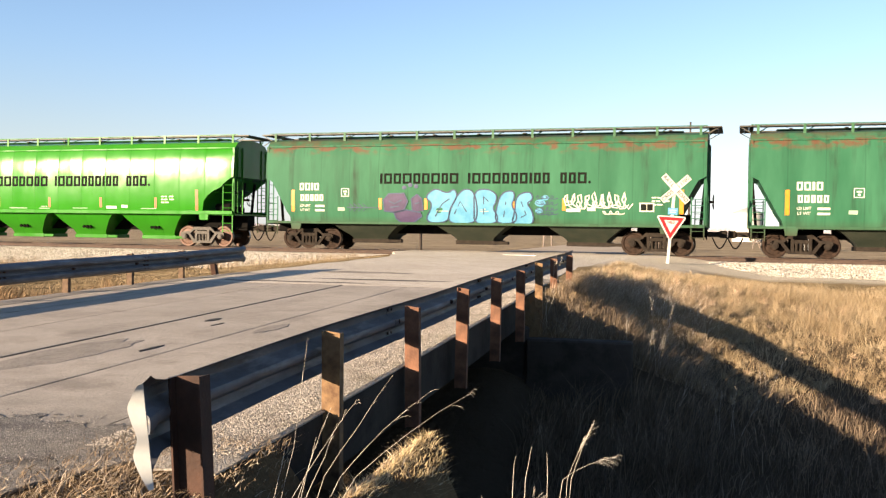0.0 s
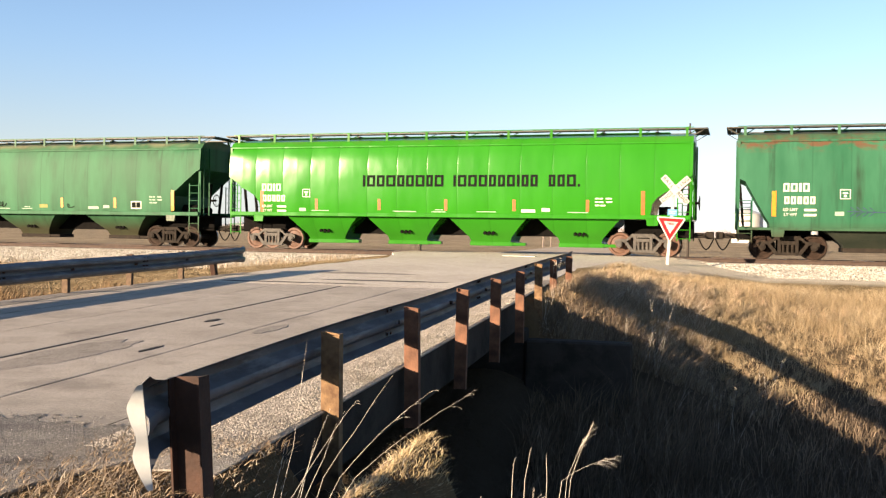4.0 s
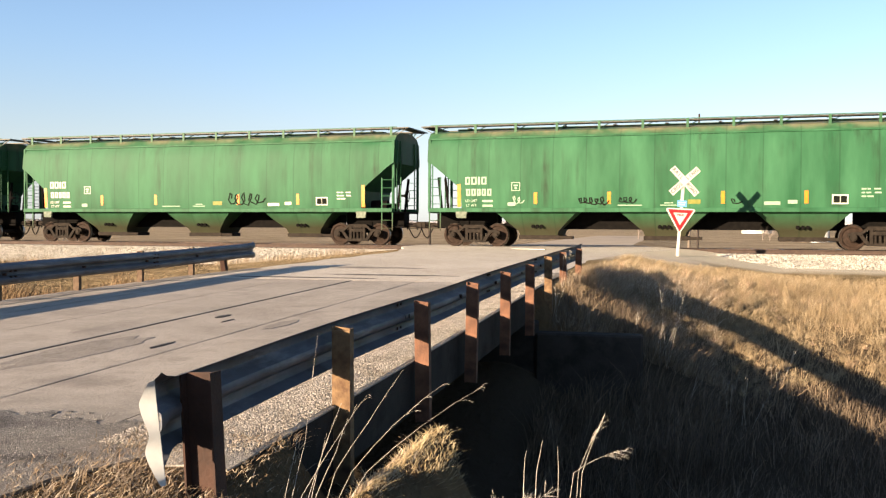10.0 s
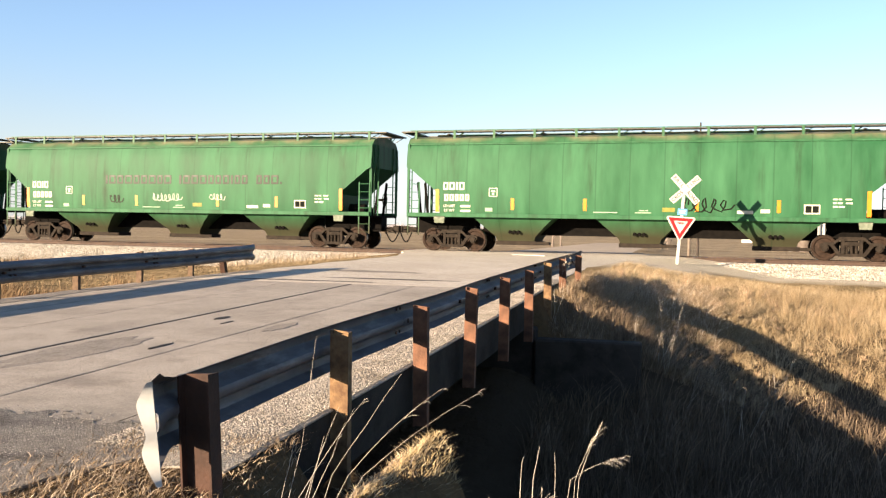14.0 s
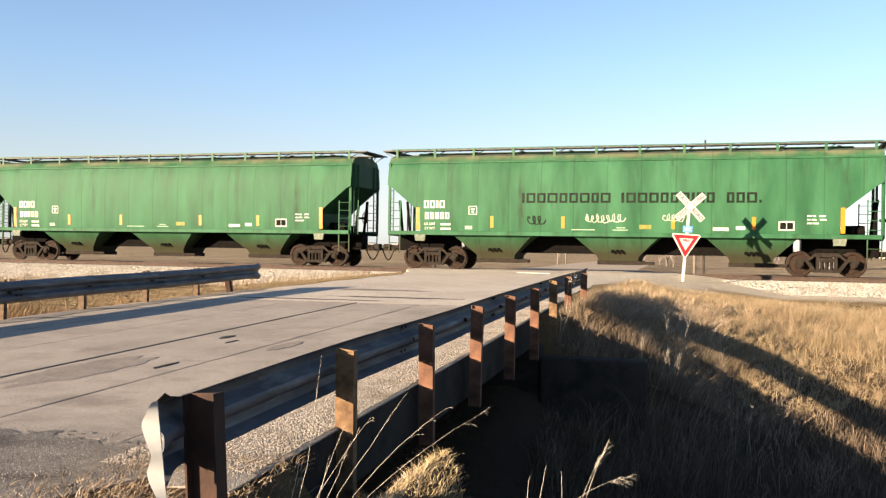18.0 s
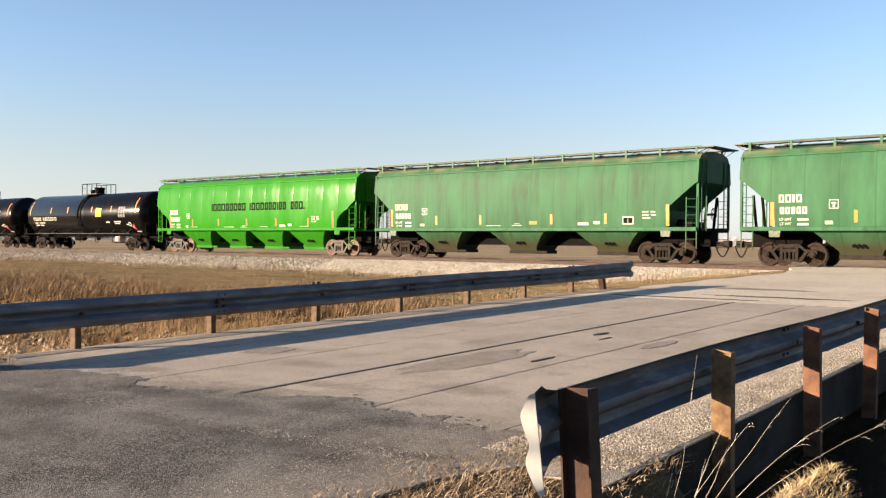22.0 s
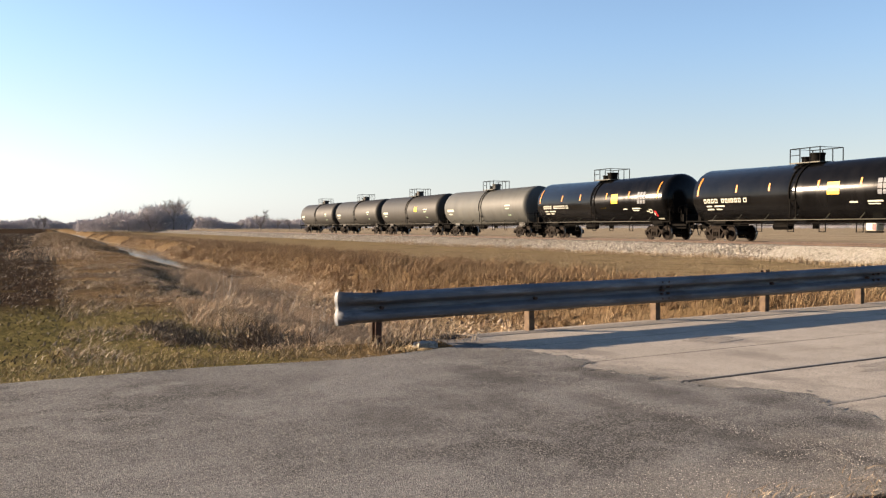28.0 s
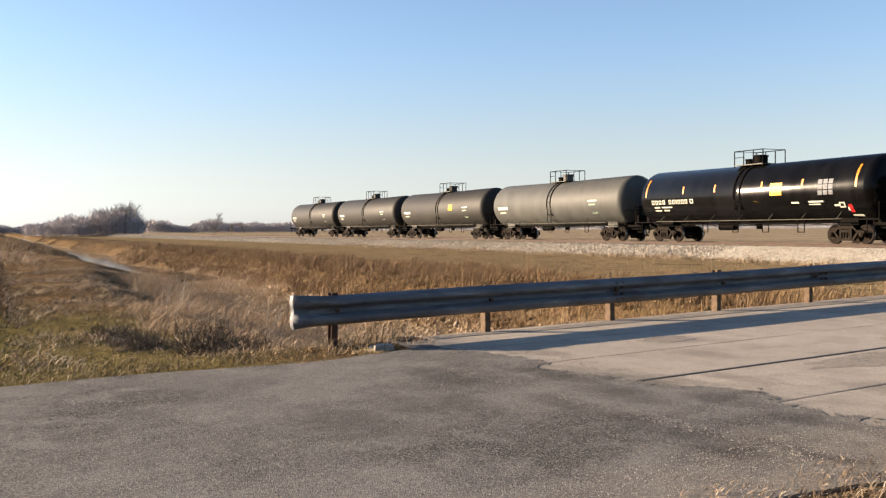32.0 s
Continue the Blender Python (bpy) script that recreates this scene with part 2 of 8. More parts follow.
M = {}
M["green_old"] = car_paint("faded_green_paint", (0.017, 0.098, 0.040), (0.044, 0.170, 0.080), (0.018, 0.040, 0.018), 0.58, 0.95, 0.40, (0.23, 0.20, 0.125), 0.10, spec=0.13)
M["green_worn"] = car_paint("worn_green_paint", (0.019, 0.112, 0.055), (0.040, 0.165, 0.088), (0.020, 0.038, 0.022), 0.60, 0.95, 0.30, (0.09, 0.065, 0.042), 0.10, rust=0.75, spec=0.10)
M["green_new"] = car_paint("bright_green_paint", (0.020, 0.205, 0.012), (0.024, 0.235, 0.014), (0.02, 0.13, 0.009), 0.22, 0.15, 0.25, (0.06, 0.17, 0.03), 0.32, coat=0.0, spec=0.13)
M["black_tank"] = car_paint("black_tank_paint", (0.004, 0.004, 0.0042), (0.008, 0.008, 0.0085), (0.008, 0.007, 0.006), 0.19, 0.3, 0.0, (0.005, 0.005, 0.005), 0.03, spec=0.12)
M["grey_tank"] = car_paint("dusty_grey_tank_paint", (0.068, 0.070, 0.065), (0.102, 0.104, 0.096), (0.06, 0.052, 0.04), 0.60, 0.7, 0.0, (0.09, 0.09, 0.08), 0.05)
M["dark_tank"] = car_paint("sooty_grey_tank_paint", (0.021, 0.020, 0.018), (0.038, 0.035, 0.030), (0.024, 0.020, 0.015), 0.62, 0.8, 0.0, (0.06, 0.055, 0.05), 0.05)
M["truck"] = plain("dusty_cast_steel", (0.024, 0.019, 0.015), (0.046, 0.036, 0.027), 7, 0.8, 0.0, 0.4, 40, 0.015)
M["truck"].node_tree.nodes["Principled BSDF"].inputs["Specular IOR Level"].default_value = 0.08
M["truck_new"] = plain("grey_cast_steel", (0.07, 0.063, 0.054), (0.13, 0.115, 0.095), 7, 0.7, 0.1, 0.4, 40, 0.015)
M["truck_dark"] = plain("sooty_cast_steel", (0.013, 0.0095, 0.0072), (0.030, 0.021, 0.015), 7, 0.8, 0.0, 0.4, 40, 0.015)
M["truck_dark"].node_tree.nodes["Principled BSDF"].inputs["Specular IOR Level"].default_value = 0.08
# brown road dirt, lowered in tone for the train's shade over it
M["cinder_road"] = plain("packed_cinder_road", (0.20, 0.155, 0.115), (0.32, 0.255, 0.195), 0.6, 0.95, 0.0, 0.4, 8, 0.03)
M["dirt_road"] = plain("packed_dirt_road", (0.52, 0.44, 0.34), (0.64, 0.55, 0.44), 0.4, 0.95, 0.0, 0.3, 8, 0.02)
M["dirt_road"].node_tree.nodes["Principled BSDF"].inputs["Specular IOR Level"].default_value = 0.0
M["wheel"] = plain("rolled_wheel_steel", (0.026, 0.017, 0.012), (0.055, 0.034, 0.024), 9, 0.7, 0.0, 0.2, 50)
M["wheel"].node_tree.nodes["Principled BSDF"].inputs["Specular IOR Level"].default_value = 0.08
M["wheel_new"] = plain("rusty_new_wheel", (0.10, 0.048, 0.030), (0.17, 0.085, 0.05), 9, 0.6, 0.1, 0.2, 50)
M["tread"] = plain("bright_wheel_rim", (0.35, 0.32, 0.29), (0.50, 0.47, 0.43), 9, 0.35, 0.9, 0.1, 50)
M["under"] = plain("black_underframe", (0.006, 0.0055, 0.005), (0.012, 0.0105, 0.009), 6, 0.85, 0.0, 0.3, 40)
M["under"].node_tree.nodes["Principled BSDF"].inputs["Specular IOR Level"].default_value = 0.04
M["grating"] = plain("dull_steel_grating", (0.06, 0.06, 0.046), (0.11, 0.10, 0.075), 8, 0.6, 0.4, 0.3, 30)
M["white"] = plain("white_stencil_paint", (0.60, 0.60, 0.49), (0.70, 0.70, 0.60), 12, 0.6, 0.0, 0.05)
M["faint_spray"] = plain("thin_white_spray_paint", (0.36, 0.45, 0.34), (0.58, 0.60, 0.50), 6, 0.6, 0.0, 0.05)
M["grimy_pad"] = plain("grimy_pale_pad", (0.11, 0.14, 0.09), (0.24, 0.27, 0.20), 7, 0.7, 0.0, 0.2)
M["faint"] = plain("faded_white_stencil", (0.30, 0.46, 0.30), (0.40, 0.52, 0.38), 12, 0.6, 0.0, 0.05)
M["black"] = plain("black_stencil_paint", (0.010, 0.012, 0.010), (0.018, 0.022, 0.016), 5, 0.8, 0.0, 0.05)
M["black"].node_tree.nodes["Principled BSDF"].inputs["Specular IOR Level"].default_value = 0.03
M["green_trim"] = plain("green_trim_paint", (0.026, 0.115, 0.048), (0.045, 0.155, 0.068), 3, 0.6, 0.0, 0.1)
M["olive"] = plain("faded_dark_stencil", (0.010, 0.016, 0.010), (0.024, 0.036, 0.022), 3, 0.36, 0.0, 0.05)
M["olive"].node_tree.nodes["Principled BSDF"].inputs["Specular IOR Level"].default_value = 0.08
M["orange"] = plain("orange_reflective_strip", (0.72, 0.23, 0.015), (0.82, 0.30, 0.025), 9, 0.45, 0.0, 0.05)
M["dull_orange"] = plain("worn_orange_strip", (0.30, 0.105, 0.012), (0.42, 0.15, 0.02), 9, 0.5, 0.0, 0.05)
M["faded_black"] = plain("sun_faded_black_letters", (0.085, 0.085, 0.075), (0.15, 0.15, 0.13), 9, 0.6, 0.0, 0.05)
# bay green darkened for the shade beneath the side sill
M["shaded_bay"] = plain("grimy_green_bay_steel", (0.016, 0.026, 0.014), (0.034, 0.040, 0.024), 2.0, 0.85, 0.0, 0.3, 30)
M["dull_yellow"] = plain("faded_yellow_stencil", (0.20, 0.21, 0.03), (0.28, 0.27, 0.05), 9, 0.6, 0.0, 0.05)
M["worn_line"] = plain("worn_white_road_paint", (0.62, 0.57, 0.48), (0.80, 0.76, 0.68), 6, 0.8, 0.0, 0.2)
M["yellow"] = plain("yellow_reflective_sheet", (0.90, 0.50, 0.015), (0.95, 0.58, 0.03), 9, 0.4, 0.0, 0.05)
M["purple"] = plain("purple_spray_paint", (0.032, 0.016, 0.062), (0.055, 0.027, 0.095), 4, 0.55, 0.0, 0.05)
M["sky_blue"] = plain("light_blue_spray_paint", (0.050, 0.27, 0.42), (0.105, 0.36, 0.49), 3, 0.55, 0.0, 0.05)
M["spray_line"] = plain("dark_blue_spray_line", (0.02, 0.04, 0.09), (0.03, 0.06, 0.12), 4, 0.55, 0.0, 0.05)
M["galv"] = plain("weathered_galvanised_steel", (0.115, 0.125, 0.145), (0.18, 0.19, 0.21), 3.0, 0.6, 0.2, 0.12, 35, 0.008)
def stain(m, col, amount, scale, stretch):
    """Blotches of rust and grime over a plain material."""
    nt = m.node_tree
    p = nt.nodes["Principled BSDF"]
    old = p.inputs["Base Color"].links[0].from_socket
    a = ramp(nt, noise_node(nt, scale, 6, 0.7, None, stretch), [(0.52, (0, 0, 0)), (0.70, (1, 1, 1))])
    nt.links.new(mix(nt, maths(nt, "MULTIPLY", a, amount), old, col), p.inputs["Base Color"])


stain(M["galv"], (0.050, 0.034, 0.024), 0.75, 2.2, (0.7, 1.0, 2.2))
stain(M["galv"], (0.26, 0.27, 0.28), 0.5, 5.0, (0.3, 1.0, 2.0))
M["galv_pinkish"] = plain("rust_tinged_steel_sheet", (0.42, 0.36, 0.33), (0.55, 0.48, 0.44), 3.0, 0.6, 0.1, 0.12, 35, 0.008)
M["galv_dull"] = plain("dull_oxidised_steel_sheet", (0.55, 0.56, 0.54), (0.66, 0.66, 0.62), 4.0, 0.65, 0.15, 0.12, 35, 0.008)
M["rust"] = plain("rusted_steel_post", (0.048, 0.026, 0.018), (0.10, 0.048, 0.031), 5.0, 0.85, 0.0, 0.5, 45, 0.008)
M["post_rust"] = plain("orange_rusted_post", (0.13, 0.062, 0.038), (0.33, 0.155, 0.088), 6.0, 0.85, 0.0, 0.5, 45, 0.008)
M["rust_yellow"] = plain("flaking_rusty_steel", (0.14, 0.075, 0.038), (0.38, 0.235, 0.115), 9.0, 0.85, 0.0, 0.5, 45, 0.008)
M["post_tan"] = plain("dusty_rusted_post", (0.10, 0.062, 0.038), (0.22, 0.145, 0.085), 9.0, 0.85, 0.0, 0.5, 45, 0.008)
M["water"] = plain("still_creek_water", (0.03, 0.032, 0.03), (0.045, 0.045, 0.04), 1.0, 0.06, 0.0, 0.05, 3.0, 0.01)
M["red"] = plain("red_sign_sheeting", (0.55, 0.016, 0.020), (0.60, 0.025, 0.028), 6, 0.4, 0.0, 0.03)
M["sign_white"] = plain("white_sign_sheeting", (0.58, 0.57, 0.51), (0.66, 0.65, 0.59), 6, 0.45, 0.0, 0.05)
M["blue"] = plain("blue_sign_sheeting", (0.12, 0.36, 0.66), (0.16, 0.42, 0.70), 6, 0.45, 0.0, 0.03)
M["rail_side"] = plain("rusty_rail_steel", (0.075, 0.05, 0.038), (0.12, 0.08, 0.06), 6, 0.8, 0.2, 0.3, 40)
M["rail_top"] = plain("polished_rail_head", (0.45, 0.43, 0.40), (0.55, 0.53, 0.50), 6, 0.25, 1.0, 0.05, 40)
M["tie"] = plain("creosoted_wood", (0.045, 0.035, 0.028), (0.09, 0.07, 0.055), 8, 0.9, 0.0, 0.5, 60)
M["shed_tan"] = plain("weathered_tan_boards", (0.20, 0.15, 0.10), (0.27, 0.20, 0.135), 1.2, 0.85, 0.0, 0.3, 20)
M["shed_green"] = plain("grey_green_roof_sheet", (0.22, 0.25, 0.19), (0.30, 0.33, 0.26), 1.5, 0.7, 0.0, 0.3, 20)
M["bin_brown"] = plain("weathered_brown_steel", (0.13, 0.10, 0.08), (0.20, 0.165, 0.135), 1.5, 0.75, 0.2, 0.3, 20)
M["wood_pole"] = plain("weathered_pole_wood", (0.20, 0.16, 0.12), (0.28, 0.23, 0.18), 3, 0.9, 0.0, 0.4, 60)
M["bark"] = plain("grey_brown_bark", (0.16, 0.13, 0.11), (0.22, 0.18, 0.15), 3, 0.95, 0.0, 0.4, 30, tone=0.9)


STAINS = ((-0.02, -1.72, 0.24, 0.62), (0.10, -1.00, 0.14, 0.45), (0.06, -0.38, 0.20, 0.50), (-0.05, 1.06, 0.24, 0.75), (-0.54, 0.02, 0.26, 0.55), (-0.85, 0.11, 0.30, 0.60), (-1.45, -0.05, 0.40, 0.70),
          (0.62, -0.35, 0.26, 0.60), (0.72, 0.55, 0.18, 0.60), (1.02, -0.95, 0.22, 0.50), (0.95, -1.70, 0.20, 0.45), (0.27, -2.35, 0.09, 0.40))     # bled seal coat: along, across, half length, half width
DECK_STAINS = ((2.56, 0.72, 0.20, 0.45), (1.78, -0.27, 0.16, 0.42), (1.45, 1.75, 0.20, 0.40), (2.3, -1.3, 0.3, 0.45), (3.1, 1.6, 0.4, 0.3), (5.2, 0.3, 0.7, 0.25))


def stains(nt, v, s_, w_, spots):
    """How far each of the soft, uneven spots covers a place on the road."""
    rag = noise_node(nt, 3.2, 7, 0.75, v)
    out = None
    for cs, cw, ls, lw in spots:
        a = maths(nt, "POWER", maths(nt, "ABSOLUTE", maths(nt, "MULTIPLY_ADD", s_, 1 / ls, -cs / ls)), 2.0)
        b = maths(nt, "POWER", maths(nt, "ABSOLUTE", maths(nt, "MULTIPLY_ADD", w_, 1 / lw, -cw / lw)), 2.0)
        d = maths(nt, "ADD", maths(nt, "ADD", a, b), maths(nt, "MULTIPLY_ADD", rag, 3.2, -1.6))
        c = ramp(nt, d, [(0.0, (1, 1, 1)), (1.0, (0, 0, 0))])
        out = c if out is None else maths(nt, "MAXIMUM", out, c)
    return out


def road_mat(name, a, b, patch_col, fine, patch_amount, relief, rough=0.9, speck=None, dist=0.006, smear=False, grit=0.0, dusty=False, tone=TONE):
    m, nt, p = material(name)
    co = nt.nodes.new("ShaderNodeTexCoord")
    v = co.outputs["Object"]
    big = noise_node(nt, 0.35, 5, 0.6, v)
    mid = noise_node(nt, 2.5, 5, 0.65, v)
    stone = nt.nodes.new("ShaderNodeTexVoronoi")
    stone.inputs["Scale"].default_value = fine
    nt.links.new(v, stone.inputs["Vector"])
    warp = noise_node(nt, 0.9, 6, 0.7, v, (1.0, 0.5, 1.0))
    col = mix(nt, ramp(nt, maths(nt, "ADD", maths(nt, "MULTIPLY", big, 0.5), maths(nt, "MULTIPLY", warp, 0.5)), [(0.43, (0, 0, 0)), (0.55, (1, 1, 1))]), a, b)
    col = mix(nt, maths(nt, "MULTIPLY", ramp(nt, mid, [(0.5, (0, 0, 0)), (0.66, (1, 1, 1))]), patch_amount), col, patch_col)
    sp = nt.nodes.new("ShaderNodeSeparateColor")
    nt.links.new(stone.outputs["Color"], sp.inputs[0])
    if speck:
        col = mix(nt, ramp(nt, sp.outputs[0], [(0.60, (0, 0, 0)), (0.95, (0.8, 0.8, 0.8))]), col, speck)
        col = mix(nt, ramp(nt, sp.outputs[1], [(0.60, (0, 0, 0)), (0.95, (0.7, 0.7, 0.7))]), col, tuple(x * 0.4 for x in a))
    dots = nt.nodes.new("ShaderNodeTexVoronoi")
    dots.inputs["Scale"].default_value = 62
    nt.links.new(v, dots.inputs["Vector"])
    ds = nt.nodes.new("ShaderNodeSeparateColor")
    nt.links.new(dots.outputs["Color"], ds.inputs[0])
    chip = maths(nt, "MULTIPLY", ramp(nt, dots.outputs["Distance"], [(0.26, (1, 1, 1)), (0.42, (0, 0, 0))]), ramp(nt, ds.outputs[0], [(0.45, (0, 0, 0)), (0.75, (1, 1, 1))]))
    dark_chip = maths(nt, "MULTIPLY", ramp(nt, dots.outputs["Distance"], [(0.26, (1, 1, 1)), (0.45, (0, 0, 0))]), ramp(nt, ds.outputs[1], [(0.55, (0, 0, 0)), (0.8, (1, 1, 1))]))
    if grit:
        col = mix(nt, maths(nt, "MULTIPLY", dark_chip, grit * 0.7), col, (0.035, 0.031, 0.027))
        col = mix(nt, maths(nt, "MULTIPLY", chip, grit * 0.8), col, (0.47, 0.43, 0.38))
    if dusty:
        # limestone dust and chips worked in along the verge side, near the bridge
        xy = nt.nodes.new("ShaderNodeSeparateXYZ")
        nt.links.new(v, xy.inputs[0])
        dx, dy = maths(nt, "SUBTRACT", xy.outputs[0], RCX), maths(nt, "SUBTRACT", xy.outputs[1], RCY)
        s_ = maths(nt, "ADD", maths(nt, "MULTIPLY", dx, RDX), maths(nt, "MULTIPLY", dy, RDY))
        w_ = maths(nt, "ADD", maths(nt, "MULTIPLY", dx, RLX), maths(nt, "MULTIPLY", dy, RLY))
        rag = maths(nt, "MULTIPLY", noise_node(nt, 1.6, 6, 0.7, v), 1.6)
        side = ramp(nt, maths(nt, "SUBTRACT", rag, maths(nt, "MULTIPLY_ADD", w_, 0.7, 2.0)), [(0.0, (0, 0, 0)), (0.9, (1, 1, 1))])
        along = ramp(nt, maths(nt, "MULTIPLY_ADD", s_, 0.35, 1.0), [(0.0, (0, 0, 0)), (1.0, (1, 1, 1))])
        pale = mix(nt, chip, (0.34, 0.305, 0.26), (0.62, 0.57, 0.50))
        pale = mix(nt, maths(nt, "MULTIPLY", dark_chip, 0.6), pale, (0.08, 0.07, 0.06))
        col = mix(nt, maths(nt, "MULTIPLY", maths(nt, "MULTIPLY", side, along), 0.85), col, pale)
        col = mix(nt, maths(nt, "MULTIPLY", stains(nt, v, s_, w_, STAINS), 0.48), col, mix(nt, chip, (0.055, 0.050, 0.046), (0.16, 0.15, 0.138)))
    if smear:
        # asphalt carried onto the near end of the deck, thinning out
        sx = nt.nodes.new("ShaderNodeSeparateXYZ")
        nt.links.new(v, sx.inputs[0])
        reach = maths(nt, "ADD", maths(nt, "MULTIPLY_ADD", sx.outputs[1], -0.22, -0.45), maths(nt, "MULTIPLY", noise_node(nt, 1.5, 8, 0.78, v, (1.0, 0.55, 1.0)), 4.2))
        on = ramp(nt, maths(nt, "SUBTRACT", reach, sx.outputs[0]), [(0.0, (0, 0, 0)), (0.9, (1, 1, 1))])
        tar = mix(nt, ramp(nt, sp.outputs[0], [(0.5, (0, 0, 0)), (0.95, (1, 1, 1))]), (0.17, 0.155, 0.132), (0.29, 0.262, 0.225))
        tar = mix(nt, maths(nt, "MULTIPLY", dark_chip, 0.6), tar, (0.035, 0.031, 0.027))
        tar = mix(nt, maths(nt, "MULTIPLY", chip, 0.7), tar, (0.47, 0.43, 0.38))
        lean = ramp(nt, maths(nt, "MULTIPLY_ADD", sx.outputs[1], -0.8, -0.2), [(0.0, (0, 0, 0)), (1.0, (1, 1, 1))])
        tar = mix(nt, maths(nt, "MULTIPLY", lean, 0.85), tar, mix(nt, chip, (0.37, 0.335, 0.285), (0.62, 0.57, 0.50)))
        col = mix(nt, maths(nt, "MULTIPLY", on, 0.93), col, tar)
        lift = ramp(nt, noise_node(nt, 0.7, 6, 0.7, v, (0.5, 1.4, 1.0)), [(0.50, (0, 0, 0)), (0.72, (1, 1, 1))])
        col = mix(nt, maths(nt, "MULTIPLY", lift, 0.35), col, (0.22, 0.185, 0.155))
        col = mix(nt, maths(nt, "MULTIPLY", stains(nt, v, sx.outputs[0], sx.outputs[1], DECK_STAINS), 0.5), col, (0.22, 0.19, 0.165))
    nt.links.new(toned(nt, col, tone), p.inputs["Base Color"])
    p.inputs["Roughness"].default_value = rough
    p.inputs["Specular IOR Level"].default_value = 0.08
    h = maths(nt, "ADD", maths(nt, "MULTIPLY", stone.outputs["Distance"], -0.8), maths(nt, "MULTIPLY", mid, 0.8))
    bump(nt, p, h, relief, dist)
    return m


M["asphalt"] = road_mat("worn_chip_seal_asphalt", (0.074, 0.0715, 0.069), (0.217, 0.210, 0.203), (0.285, 0.277, 0.267), 150, 0.6, 0.9, 0.9, (0.39, 0.37, 0.345), 0.009, grit=0.85, dusty=True)
M["concrete"] = road_mat("worn_bridge_concrete", (0.455, 0.404, 0.340), (0.565, 0.503, 0.425), (0.355, 0.314, 0.262), 180, 0.7, 0.25, 0.88, (0.62, 0.555, 0.475), smear=True)
M["worn_spot"] = road_mat("crumbled_deck_concrete", (0.31, 0.275, 0.235), (0.41, 0.365, 0.31), (0.24, 0.213, 0.182), 95, 0.6, 0.6, 0.9, (0.42, 0.375, 0.325), 0.008, grit=0.35)
M["road_far"] = road_mat("pale_dusty_road", (0.72, 0.63, 0.51), (0.84, 0.75, 0.62), (0.56, 0.485, 0.39), 70, 0.5, 0.4, 0.9, (0.55, 0.51, 0.45))
M["gravel"] = road_mat("limestone_gravel", (0.38, 0.34, 0.285), (0.48, 0.43, 0.36), (0.29, 0.255, 0.21), 110, 0.4, 0.8, 0.95, (0.66, 0.61, 0.53), 0.008)
M["ballast"] = road_mat("white_rock_ballast", (0.42, 0.38, 0.315), (0.52, 0.475, 0.40), (0.25, 0.215, 0.17), 14, 0.45, 1.0, 0.95, (0.75, 0.70, 0.62), 0.05)
M["dirty_ballast"] = road_mat("brown_dirty_ballast", (0.20, 0.165, 0.13), (0.29, 0.245, 0.195), (0.13, 0.105, 0.08), 16, 0.5, 1.0, 0.95, (0.40, 0.35, 0.29), 0.05)
# far darker than the deck's top: the shade under the bridge is in this colour
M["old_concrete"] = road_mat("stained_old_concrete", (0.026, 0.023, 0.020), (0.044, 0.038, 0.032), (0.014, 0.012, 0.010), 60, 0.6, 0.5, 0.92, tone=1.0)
M["tar"] = plain("black_joint_tar", (0.018, 0.016, 0.015), (0.035, 0.03, 0.026), 8, 0.8, 0.0, 0.3)
M["patch"] = road_mat("dark_asphalt_patch", (0.075, 0.07, 0.068), (0.11, 0.10, 0.095), (0.06, 0.055, 0.05), 60, 0.5, 0.8, 0.9, (0.2, 0.19, 0.18), 0.01)


